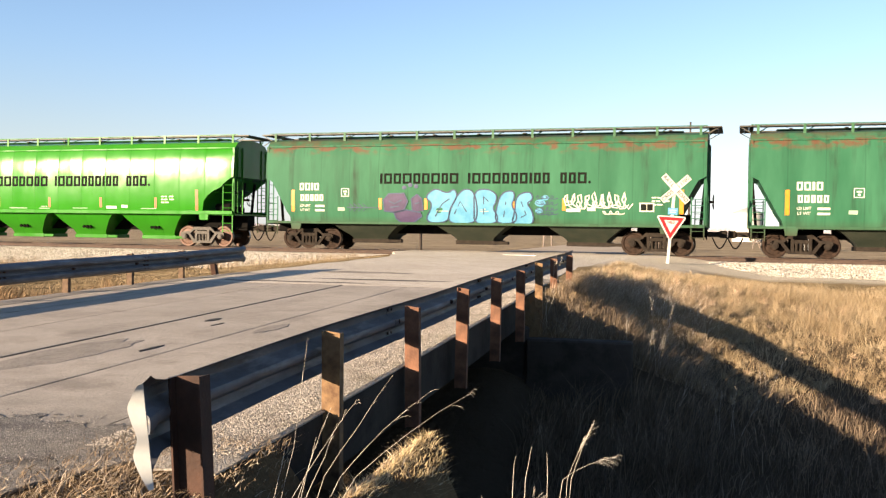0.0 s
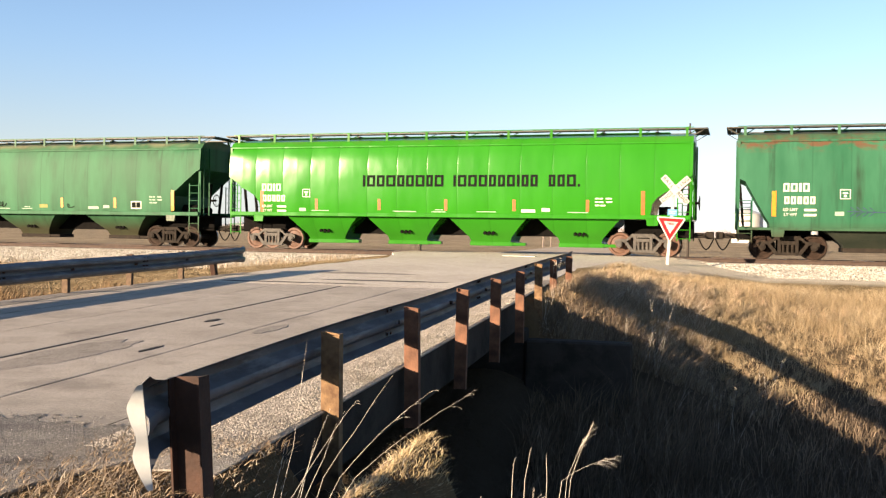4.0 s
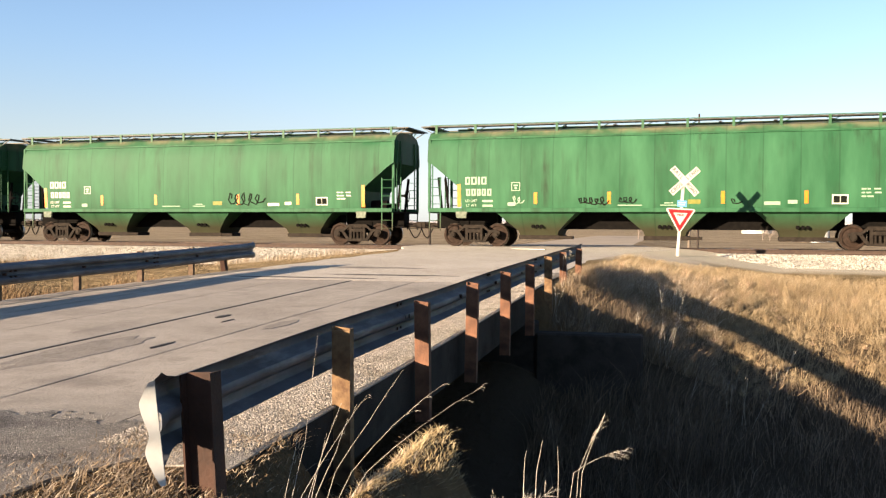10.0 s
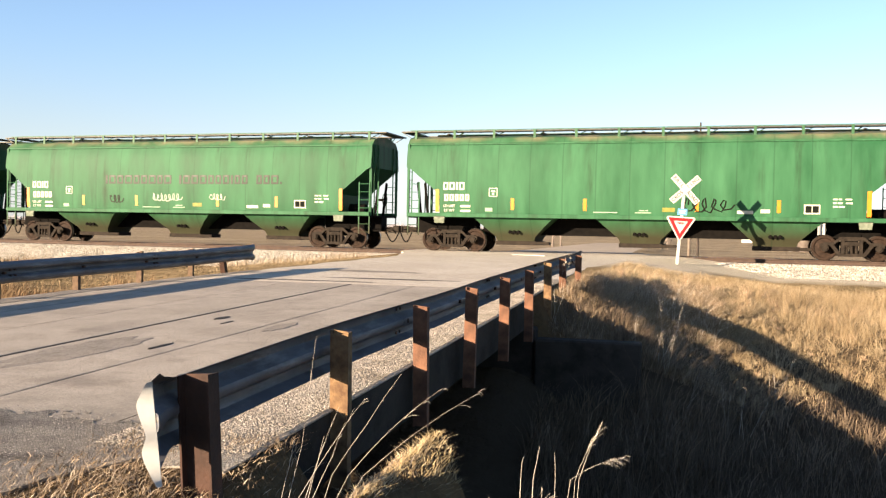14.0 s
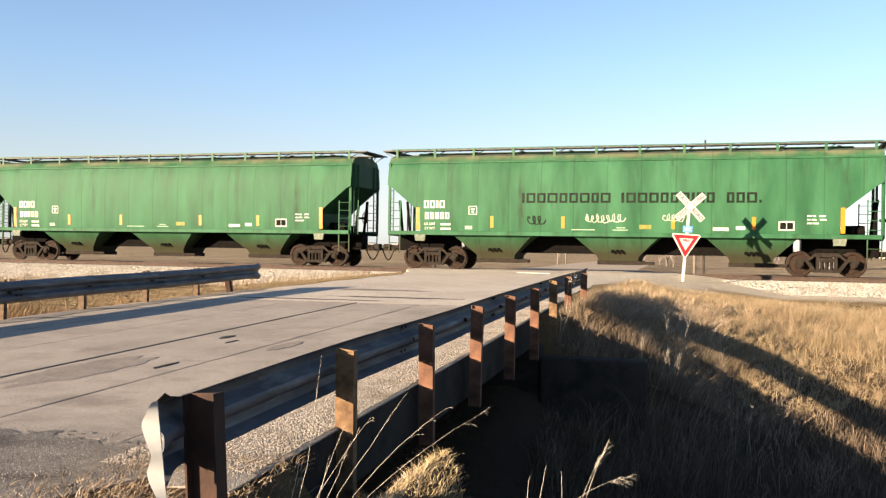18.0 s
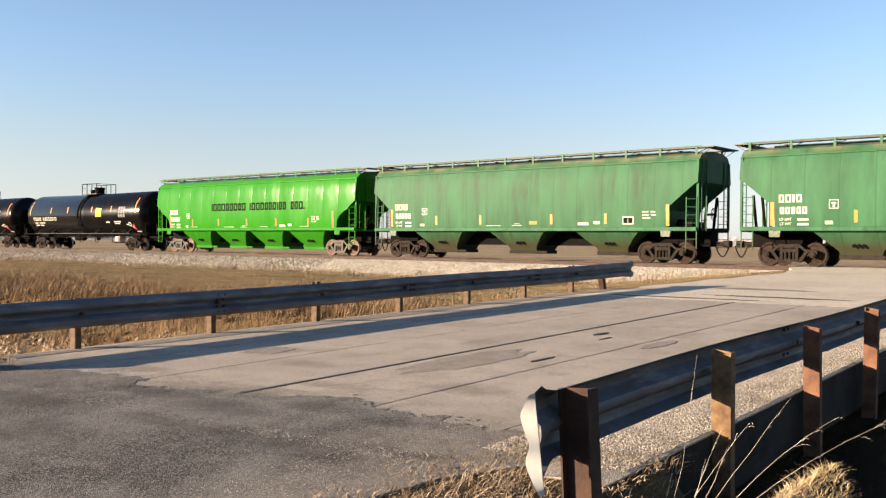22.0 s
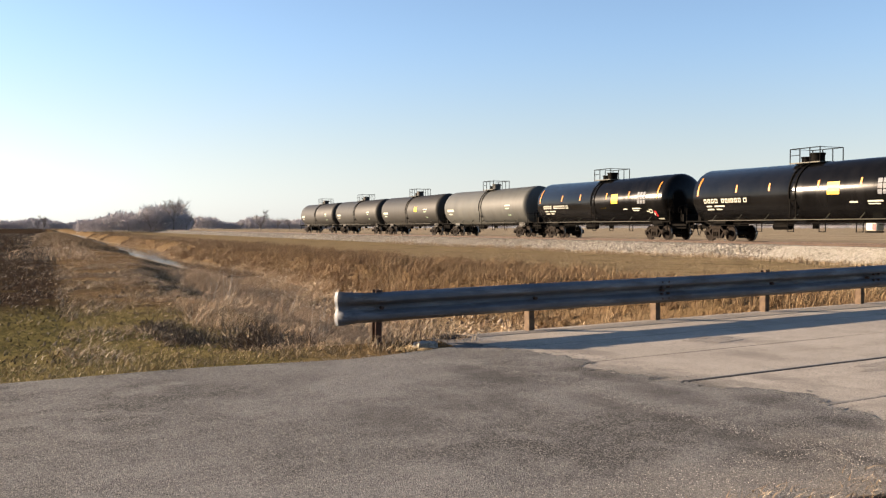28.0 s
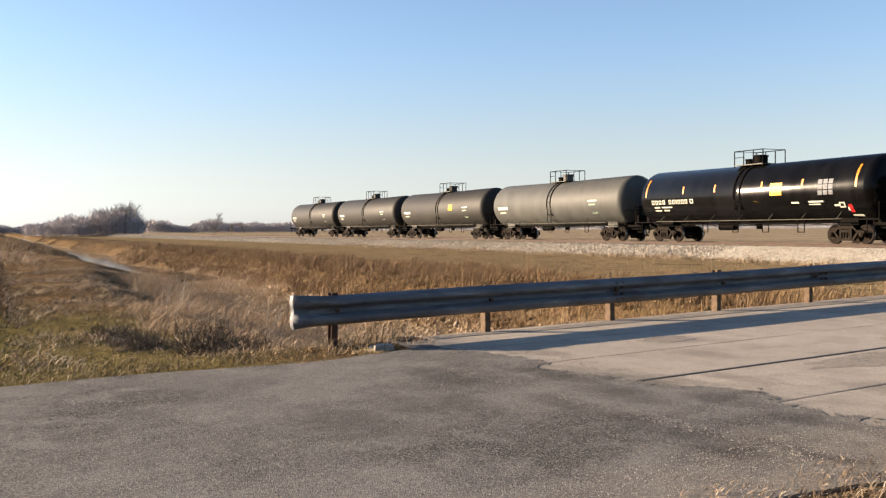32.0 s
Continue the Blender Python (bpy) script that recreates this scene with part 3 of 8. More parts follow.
def ground_mat():
    """Dry winter turf, with bare ploughed soil past the field's edge and mud in the creek bed."""
    m, nt, p = material("winter_ground")
    geo = nt.nodes.new("ShaderNodeNewGeometry")
    pos = geo.outputs["Position"]
    sep = nt.nodes.new("ShaderNodeSeparateXYZ")
    nt.links.new(pos, sep.inputs[0])
    n_ = maths(nt, "ADD", maths(nt, "MULTIPLY", sep.outputs[0], NX), maths(nt, "MULTIPLY", sep.outputs[1], NY))
    u_ = maths(nt, "ADD", maths(nt, "MULTIPLY", sep.outputs[0], UX), maths(nt, "MULTIPLY", sep.outputs[1], UY))
    big = noise_node(nt, 0.12, 5, 0.6, pos)
    mid = noise_node(nt, 1.1, 5, 0.65, pos)
    fine = noise_node(nt, 14, 4, 0.6, pos)
    grass = mix(nt, ramp(nt, mid, [(0.35, (0, 0, 0)), (0.65, (1, 1, 1))]), (0.15, 0.096, 0.052), (0.27, 0.185, 0.10))
    grass = mix(nt, maths(nt, "MULTIPLY", fine, 0.5), grass, (0.15, 0.092, 0.05))
    edge = maths(nt, "ADD", n_, maths(nt, "MULTIPLY", mid, 0.9))
    field = maths(nt, "MULTIPLY", ramp(nt, maths(nt, "ADD", maths(nt, "MULTIPLY", edge, -0.6), 0.95), [(0.3, (0, 0, 0)), (0.6, (1, 1, 1))]),
                  ramp(nt, maths(nt, "MULTIPLY_ADD", maths(nt, "ADD", u_, mid), -0.4, -4.2), [(0.2, (0, 0, 0)), (0.8, (1, 1, 1))]))
    soil = mix(nt, ramp(nt, noise_node(nt, 2.6, 6, 0.7, pos), [(0.4, (0, 0, 0)), (0.68, (1, 1, 1))]), (0.038, 0.026, 0.019), (0.085, 0.060, 0.042))
    col = mix(nt, field, grass, soil)
    # mown strip between the creek and the ballast
    mown = maths(nt, "MULTIPLY", ramp(nt, maths(nt, "MULTIPLY_ADD", maths(nt, "ADD", n_, mid), 0.5, -7.7), [(0.2, (0, 0, 0)), (0.8, (1, 1, 1))]), ramp(nt, maths(nt, "MULTIPLY_ADD", n_, -0.5, 17.2), [(0.1, (0, 0, 0)), (0.6, (1, 1, 1))]))
    col = mix(nt, maths(nt, "MULTIPLY", mown, 0.8), col, mix(nt, fine, (0.24, 0.175, 0.095), (0.40, 0.31, 0.185)))
    # green winter turf between the road and the near bank
    inside = maths(nt, "MULTIPLY", ramp(nt, maths(nt, "MULTIPLY_ADD", maths(nt, "ADD", u_, maths(nt, "MULTIPLY", mid, 4.0)), 0.35, 6.2), [(0.0, (0, 0, 0)), (1.0, (1, 1, 1))]),
                   ramp(nt, maths(nt, "MULTIPLY_ADD", maths(nt, "ADD", n_, maths(nt, "MULTIPLY", mid, 2.5)), -0.7, 3.2), [(0.0, (0, 0, 0)), (1.0, (1, 1, 1))]))
    inside = maths(nt, "MULTIPLY", inside, ramp(nt, maths(nt, "MULTIPLY_ADD", u_, -0.6, -3.0), [(0.0, (0, 0, 0)), (1.0, (1, 1, 1))]))
    col = mix(nt, maths(nt, "MULTIPLY", inside, 0.7), col, mix(nt, fine, (0.105, 0.100, 0.034), (0.25, 0.205, 0.085)))
    # bare strip beyond the track, and far fields
    far = ramp(nt, maths(nt, "MULTIPLY_ADD", n_, 0.02, -0.75), [(0.1, (0, 0, 0)), (0.35, (1, 1, 1))])
    col = mix(nt, far, col, mix(nt, ramp(nt, big, [(0.4, (0, 0, 0)), (0.6, (1, 1, 1))]), (0.36, 0.28, 0.185), (0.48, 0.385, 0.26)))
    # rough brown ground beyond the track, on the near side of the crossing road, train shade in its colour
    brown_and_shade = maths(nt, "MULTIPLY", ramp(nt, maths(nt, "MULTIPLY_ADD", maths(nt, "ADD", n_, maths(nt, "MULTIPLY", mid, 6.0)), -0.03, 2.9), [(0.0, (0, 0, 0)), (1.0, (1, 1, 1))]),
                  ramp(nt, maths(nt, "MULTIPLY_ADD", maths(nt, "ADD", u_, mid), -0.2, -1.0), [(0.0, (0, 0, 0)), (1.0, (1, 1, 1))]))
    brown_and_shade = maths(nt, "MULTIPLY", brown_and_shade, ramp(nt, maths(nt, "MULTIPLY_ADD", n_, 0.5, -19.0), [(0.0, (0, 0, 0)), (1.0, (1, 1, 1))]))
    col = mix(nt, maths(nt, "MULTIPLY", brown_and_shade, 0.75), col, mix(nt, ramp(nt, mid, [(0.4, (0, 0, 0)), (0.62, (1, 1, 1))]), (0.13, 0.098, 0.072), (0.26, 0.205, 0.155)))
    scar = maths(nt, "MULTIPLY", ramp(nt, maths(nt, "MULTIPLY_ADD", sep.outputs[2], -1.0, 0.0), [(0.25, (0, 0, 0)), (0.5, (1, 1, 1))]), ramp(nt, mid, [(0.42, (0, 0, 0)), (0.6, (1, 1, 1))]))
    col = mix(nt, maths(nt, "MULTIPLY", maths(nt, "MULTIPLY", scar, 0.5), ramp(nt, maths(nt, "MULTIPLY_ADD", u_, -0.25, -1.9), [(0.0, (0, 0, 0)), (1.0, (1, 1, 1))])), col, (0.25, 0.19, 0.125))
    bed = maths(nt, "MULTIPLY", ramp(nt, maths(nt, "MULTIPLY", sep.outputs[2], -1.0), [(0.92, (0, 0, 0)), (1.0, (1, 1, 1))]), ramp(nt, maths(nt, "MULTIPLY_ADD", u_, -0.2, -3.0), [(0.0, (0, 0, 0)), (1.0, (1, 1, 1))]))
    col = mix(nt, maths(nt, "MULTIPLY", bed, 0.7), col, mix(nt, fine, (0.20, 0.15, 0.095), (0.38, 0.30, 0.20)))
    tuft = noise_node(nt, 0.55, 5, 0.7, pos)
    col = mix(nt, maths(nt, "MULTIPLY", ramp(nt, tuft, [(0.52, (0, 0, 0)), (0.66, (1, 1, 1))]), 0.6), col, (0.075, 0.055, 0.025))
    # pale gravel apron beside the crossing and along the foot of the ballast
    gx, gy = maths(nt, "SUBTRACT", sep.outputs[0], RCX), maths(nt, "SUBTRACT", sep.outputs[1], RCY)
    s_ = maths(nt, "ADD", maths(nt, "MULTIPLY", gx, RDX), maths(nt, "MULTIPLY", gy, RDY))
    w_ = maths(nt, "ADD", maths(nt, "MULTIPLY", gx, RLX), maths(nt, "MULTIPLY", gy, RLY))
    rag = maths(nt, "MULTIPLY", mid, 2.0)
    along = ramp(nt, maths(nt, "MULTIPLY_ADD", maths(nt, "ADD", n_, rag), 0.4, -12.2), [(0.2, (0, 0, 0)), (0.9, (1, 1, 1))])
    beside = maths(nt, "MULTIPLY", ramp(nt, maths(nt, "MULTIPLY_ADD", maths(nt, "ADD", s_, rag), 0.25, -5.6), [(0.0, (0, 0, 0)), (1.0, (1, 1, 1))]),
                   ramp(nt, maths(nt, "MULTIPLY_ADD", maths(nt, "ADD", w_, rag), 0.9, 5.6), [(0.0, (0, 0, 0)), (1.0, (1, 1, 1))]))
    apron = maths(nt, "MULTIPLY", maths(nt, "MAXIMUM", along, beside), ramp(nt, maths(nt, "MULTIPLY_ADD", w_, -0.8, -1.6), [(0.0, (0, 0, 0)), (1.0, (1, 1, 1))]))
    apron = maths(nt, "MULTIPLY", apron, ramp(nt, maths(nt, "MULTIPLY_ADD", n_, -0.5, 19.0), [(0.0, (0, 0, 0)), (1.0, (1, 1, 1))]))
    col = mix(nt, apron, col, mix(nt, fine, (0.58, 0.50, 0.385), (0.86, 0.77, 0.62)))
    col = toned(nt, col, TONE)
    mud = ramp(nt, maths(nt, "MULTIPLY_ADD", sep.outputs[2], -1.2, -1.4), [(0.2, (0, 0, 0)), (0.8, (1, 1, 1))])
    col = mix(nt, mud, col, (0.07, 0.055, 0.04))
    # shade of the creek cut beside the bridge, laid into the ground colour
    cut_shade = maths(nt, "MULTIPLY", ramp(nt, maths(nt, "MULTIPLY_ADD", sep.outputs[2], -2.0, -0.3), [(0.0, (0, 0, 0)), (1.0, (1, 1, 1))]), ramp(nt, maths(nt, "MULTIPLY_ADD", u_, 0.25, 2.4), [(0.0, (0, 0, 0)), (1.0, (1, 1, 1))]))
    col = mix(nt, cut_shade, col, (0.062, 0.047, 0.032))
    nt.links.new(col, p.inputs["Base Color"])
    p.inputs["Roughness"].default_value = 1.0
    p.inputs["Specular IOR Level"].default_value = 0.0
    bump(nt, p, maths(nt, "ADD", mid, maths(nt, "MULTIPLY", noise_node(nt, 5, 5, 0.7, pos), 0.7)), 1.0, 0.14)
    return m


def straw_mat(name, tones, tip, tone=TONE):
    m, nt, p = material(name)
    geo = nt.nodes.new("ShaderNodeNewGeometry")
    col = ramp(nt, geo.outputs["Random Per Island"], tones)
    patchy = noise_node(nt, 0.35, 4, 0.6, geo.outputs["Position"])
    col = mix(nt, maths(nt, "MULTIPLY", ramp(nt, patchy, [(0.4, (0, 0, 0)), (0.62, (1, 1, 1))]), 0.55), col, tip)
    spot = noise_node(nt, 2.3, 4, 0.65, geo.outputs["Position"])
    col = mix(nt, 1.0, col, ramp(nt, spot, [(0.30, (0.60, 0.57, 0.53)), (0.50, (1.0, 1.0, 1.0)), (0.70, (1.0, 1.0, 1.0))]), "MULTIPLY")
    nt.links.new(toned(nt, col, tone), p.inputs["Base Color"])
    p.inputs["Roughness"].default_value = 0.75
    p.inputs["Specular IOR Level"].default_value = 0.25
    return m


M["ground"] = ground_mat()
# dark dead stems, lowered further to carry the creek cut's shade
M["dark_shade_weed"] = straw_mat("dark_dead_weeds", [(0.0, (0.06, 0.044, 0.030)), (0.7, (0.135, 0.100, 0.066)), (1.0, (0.32, 0.24, 0.16))], (0.085, 0.062, 0.042), 1.0)
M["straw"] = straw_mat("dry_straw_grass", [(0.0, (0.24, 0.165, 0.085)), (0.5, (0.41, 0.31, 0.185)), (1.0, (0.58, 0.48, 0.31))], (0.30, 0.20, 0.10))
M["pinkish"] = straw_mat("fine_brown_weeds", [(0.0, (0.31, 0.195, 0.113)), (0.5, (0.56, 0.395, 0.245)), (1.0, (0.86, 0.68, 0.48))], (0.43, 0.277, 0.168))
M["litter"] = straw_mat("matted_dead_leaves", [(0.0, (0.20, 0.135, 0.08)), (0.6, (0.44, 0.325, 0.21)), (1.0, (0.80, 0.69, 0.53))], (0.31, 0.215, 0.125))
M["green"] = straw_mat("green_winter_turf", [(0.0, (0.085, 0.115, 0.022)), (0.6, (0.19, 0.19, 0.05)), (1.0, (0.36, 0.30, 0.13))], (0.13, 0.145, 0.03))
M["russet"] = straw_mat("russet_winter_grass", [(0.0, (0.15, 0.088, 0.042)), (0.5, (0.275, 0.172, 0.083)), (1.0, (0.44, 0.31, 0.165))], (0.19, 0.105, 0.048))
M["verge"] = straw_mat("short_green_and_dead_grass", [(0.0, (0.11, 0.125, 0.03)), (0.5, (0.29, 0.235, 0.095)), (1.0, (0.50, 0.40, 0.21))], (0.15, 0.15, 0.04))
M["tan"] = straw_mat("tan_cut_grass", [(0.0, (0.17, 0.115, 0.06)), (0.5, (0.32, 0.235, 0.13)), (1.0, (0.50, 0.40, 0.25))], (0.24, 0.165, 0.085))
M["stalk"] = straw_mat("bleached_weed_stalk", [(0.0, (0.58, 0.51, 0.42)), (1.0, (0.80, 0.75, 0.66))], (0.66, 0.59, 0.49))
M["gold"] = straw_mat("golden_matted_grass", [(0.0, (0.36, 0.25, 0.125)), (0.5, (0.68, 0.52, 0.28)), (1.0, (0.92, 0.78, 0.52))], (0.52, 0.37, 0.185))
M["residue"] = straw_mat("crop_residue", [(0.0, (0.06, 0.042, 0.028)), (0.75, (0.13, 0.096, 0.066)), (1.0, (0.42, 0.35, 0.27))], (0.08, 0.058, 0.038))
M["twig"] = straw_mat("bare_twigs", [(0.0, (0.20, 0.172, 0.157)), (1.0, (0.32, 0.275, 0.25))], (0.26, 0.22, 0.20), 0.9)
# distance haze is mixed into these paler, greyer twig colours
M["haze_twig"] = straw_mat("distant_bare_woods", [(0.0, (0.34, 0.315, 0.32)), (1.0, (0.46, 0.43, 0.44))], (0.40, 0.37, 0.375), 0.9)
M["stones"] = straw_mat("loose_white_ballast", [(0.0, (0.30, 0.27, 0.22)), (0.4, (0.58, 0.54, 0.46)), (1.0, (0.82, 0.78, 0.69))], (0.56, 0.51, 0.43))
M["dull_stones"] = straw_mat("weathered_ballast", [(0.0, (0.14, 0.12, 0.10)), (0.6, (0.34, 0.305, 0.255)), (1.0, (0.56, 0.51, 0.44))], (0.26, 0.23, 0.19))
M["road_chips"] = straw_mat("grey_road_chips", [(0.0, (0.14, 0.13, 0.12)), (0.6, (0.30, 0.285, 0.265)), (1.0, (0.50, 0.475, 0.44))], (0.22, 0.205, 0.19))
M["chips"] = straw_mat("limestone_chips", [(0.0, (0.24, 0.208, 0.170)), (0.5, (0.46, 0.412, 0.35)), (1.0, (0.76, 0.70, 0.62))], (0.38, 0.335, 0.28))


# ================= mesh helpers =================
def box(bm, x0, x1, y0, y1, z0, z1):
    vs = [bm.verts.new(c) for c in ((x0, y0, z0), (x1, y0, z0), (x1, y1, z0), (x0, y1, z0), (x0, y0, z1), (x1, y0, z1), (x1, y1, z1), (x0, y1, z1))]
    for q in ((0, 3, 2, 1), (4, 5, 6, 7), (0, 1, 5, 4), (1, 2, 6, 5), (2, 3, 7, 6), (3, 0, 4, 7)):
        bm.faces.new([vs[i] for i in q])
    return vs


def beam(bm, p, q, wx, wz=None):
    """A bar of rectangular section from p to q."""
    p, q = Vector(p), Vector(q)
    d = (q - p).normalized()
    side = d.cross(Vector((0, 0, 1)))
    side = side.normalized() if side.length > 1e-4 else Vector((1, 0, 0))
    up = side.cross(d).normalized()
    a, b = side * wx / 2, up * (wz or wx) / 2
    r = [[bm.verts.new(e + s * a + t * b) for s, t in ((-1, -1), (1, -1), (1, 1), (-1, 1))] for e in (p, q)]
    bm.faces.new(r[0][::-1])
    bm.faces.new(r[1])
    for i in range(4):
        bm.faces.new((r[0][i], r[0][(i + 1) % 4], r[1][(i + 1) % 4], r[1][i]))


def tube(bm, p, q, r0, r1=None, seg=8, caps=True):
    p, q = Vector(p), Vector(q)
    d = (q - p).normalized()
    a = d.orthogonal().normalized()
    b = d.cross(a)
    r1 = r0 if r1 is None else r1
    rings = [[bm.verts.new(e + (a * math.cos(k * math.tau / seg) + b * math.sin(k * math.tau / seg)) * r) for k in range(seg)] for e, r in ((p, r0), (q, r1))]
    for i in range(seg):
        bm.faces.new((rings[0][i], rings[0][(i + 1) % seg], rings[1][(i + 1) % seg], rings[1][i]))
    if caps:
        bm.faces.new(rings[0][::-1])
        bm.faces.new(rings[1])


def pipe(bm, pts, radii, seg=5):
    """One bent tapering rod through the points."""
    rings = []
    for i, (p, r) in enumerate(zip(pts, radii)):
        d = (pts[min(i + 1, len(pts) - 1)] - pts[max(i - 1, 0)]).normalized()
        a = d.cross(Vector((0.3, 1, 0.1))).normalized()
        b = d.cross(a)
        rings.append([bm.verts.new(p + (a * math.cos(k * math.tau / seg) + b * math.sin(k * math.tau / seg)) * r) for k in range(seg)])
    for r0, r1 in zip(rings, rings[1:]):
        for i in range(seg):
            bm.faces.new((r0[i], r0[(i + 1) % seg], r1[(i + 1) % seg], r1[i]))
    bm.faces.new(rings[0][::-1])
    bm.faces.new(rings[-1])


def turned(bm, profile, axis_y, cx, cz, seg=24):
    """A solid of revolution about the y axis through (cx, cz); profile of (y, radius)."""
    rings = [[bm.verts.new((cx + r * math.cos(k * math.tau / seg), y, cz + r * math.sin(k * math.tau / seg))) for k in range(seg)] for y, r in profile]
    for r0, r1 in zip(rings, rings[1:]):
        for i in range(seg):
            bm.faces.new((r0[i], r0[(i + 1) % seg], r1[(i + 1) % seg], r1[i]))
    bm.faces.new(rings[0][::-1])
    bm.faces.new(rings[-1])


def slab(bm, outline, y0, y1):
    """A plate with an outline in x and z, from y0 to y1."""
    a = [bm.verts.new((x, y0, z)) for x, z in outline]
    b = [bm.verts.new((x, y1, z)) for x, z in outline]
    bm.faces.new(a)
    bm.faces.new(b[::-1])
    n = len(outline)
    for i in range(n):
        bm.faces.new((a[i], b[i], b[(i + 1) % n], a[(i + 1) % n]))


def plate(bm, outline, z0, z1):
    """A plate with an outline in x and y."""
    a = [bm.verts.new((x, y, z0)) for x, y in outline]
    b = [bm.verts.new((x, y, z1)) for x, y in outline]
    bm.faces.new(a[::-1])
    bm.faces.new(b)
    n = len(outline)
    for i in range(n):
        bm.faces.new((a[i], a[(i + 1) % n], b[(i + 1) % n], b[i]))


def finish(bm, name, smooth_angle=None, bevel=0.0):
    bmesh.ops.recalc_face_normals(bm, faces=bm.faces)
    if bevel:
        bmesh.ops.bevel(bm, geom=list(bm.edges), offset=bevel, segments=1, affect="EDGES", clamp_overlap=True)
    me = bpy.data.meshes.new(name)
    if smooth_angle is not None:
        for f in bm.faces:
            f.smooth = True
        for e in bm.edges:
            if len(e.link_faces) == 2 and e.calc_face_angle(0) > radians(smooth_angle):
                e.smooth = False
    bm.to_mesh(me)
    bm.free()
    return me


def part(name, bm, mat, parent=None, label="", smooth_angle=None, bevel=0.0):
    """Link a bmesh as one mesh object under a thing or a part."""
    me = finish(bm, name, smooth_angle, bevel)
    me.materials.append(M[mat])
    ob = new(name, me)
    if parent is not None:
        ob.parent = parent
    if label:
        tagged(ob, label)
    return ob


def again(ob, m, parent=None):
    """Another part on the same mesh."""
    o = new(ob.name.split(".")[0], ob.data)
    o.parent = parent if parent is not None else ob.parent
    o.matrix_local = m
    return o


WORDS = {}


def letters(text, size, parent, m, mat):
    """Painted words in the built-in font."""
    key = (text, size, mat)
    if key in WORDS:
        ob = new("letters", WORDS[key])
        ob.parent = parent
        ob.matrix_local = m
        return ob
    cu = bpy.data.curves.new("letters", "FONT")
    cu.body, cu.size, cu.align_x, cu.align_y, cu.extrude, cu.offset = text, size, "CENTER", "CENTER", 0.002, 0.003
    tmp = new("letters", cu)
    dg = bpy.context.evaluated_depsgraph_get()
    me = bpy.data.meshes.new_from_object(tmp.evaluated_get(dg))
    bpy.data.objects.remove(tmp)
    me.materials.append(M[mat])
    WORDS[key] = me
    ob = new("letters", me)
    ob.parent = parent
    ob.matrix_local = m
    return ob


def bm_new():
    return bmesh.new()


def stuff_mesh(name, verts, faces_n, corners, mat, label, category):
    """One large mesh from arrays: faces all have the same number of corners."""
    me = bpy.data.meshes.new(name)
    nf = len(corners) // faces_n
    me.vertices.add(len(verts))
    me.vertices.foreach_set("co", np.asarray(verts, dtype=np.float32).ravel())
    me.loops.add(len(corners))
    me.loops.foreach_set("vertex_index", np.asarray(corners, dtype=np.int32))
    me.polygons.add(nf)
    me.polygons.foreach_set("loop_start", np.arange(0, nf * faces_n, faces_n, dtype=np.int32))
    me.update(calc_edges=True)
    me.materials.append(M[mat])
    return tagged(new(name, me), label, category, kind="stuff")


# ================= ground =================
def graded(lo, hi, a, b, step, grow=1.35):
    """Even steps from a to b, then growing ones out to lo and hi."""
    v = list(np.arange(a, b + step / 2, step))
    d = step
    while v[-1] < hi:
        d *= grow
        v.append(min(v[-1] + d, hi))
    d = step
    while v[0] > lo:
        d *= grow
        v.insert(0, max(v[0] - d, lo))
    return np.array(v)


def make_ground():
    us, ns = graded(-4200, 4200, -62, 26, 0.5), graded(-2500, 4200, -8, 46, 0.4)
    us = np.unique(np.concatenate([us, np.arange(-8, 4, 0.25)]).round(3))
    ns = np.unique(np.concatenate([ns, np.arange(0, 20, 0.2)]).round(3))
    U, N = np.meshgrid(us, ns, indexing="ij")
    X, Y = U * UX + N * NX, U * UY + N * NY
    Z = ground_z(X, Y)
    V = np.stack([X, Y, Z], -1).reshape(-1, 3)
    k = np.arange(len(us) * len(ns)).reshape(len(us), len(ns))
    q = np.stack([k[:-1, :-1], k[1:, :-1], k[1:, 1:], k[:-1, 1:]], -1).reshape(-1)
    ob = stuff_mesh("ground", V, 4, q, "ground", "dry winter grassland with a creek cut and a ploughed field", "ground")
    ob["kind"] = "structure"
    for p in ob.data.polygons:
        p.use_smooth = True


make_ground()


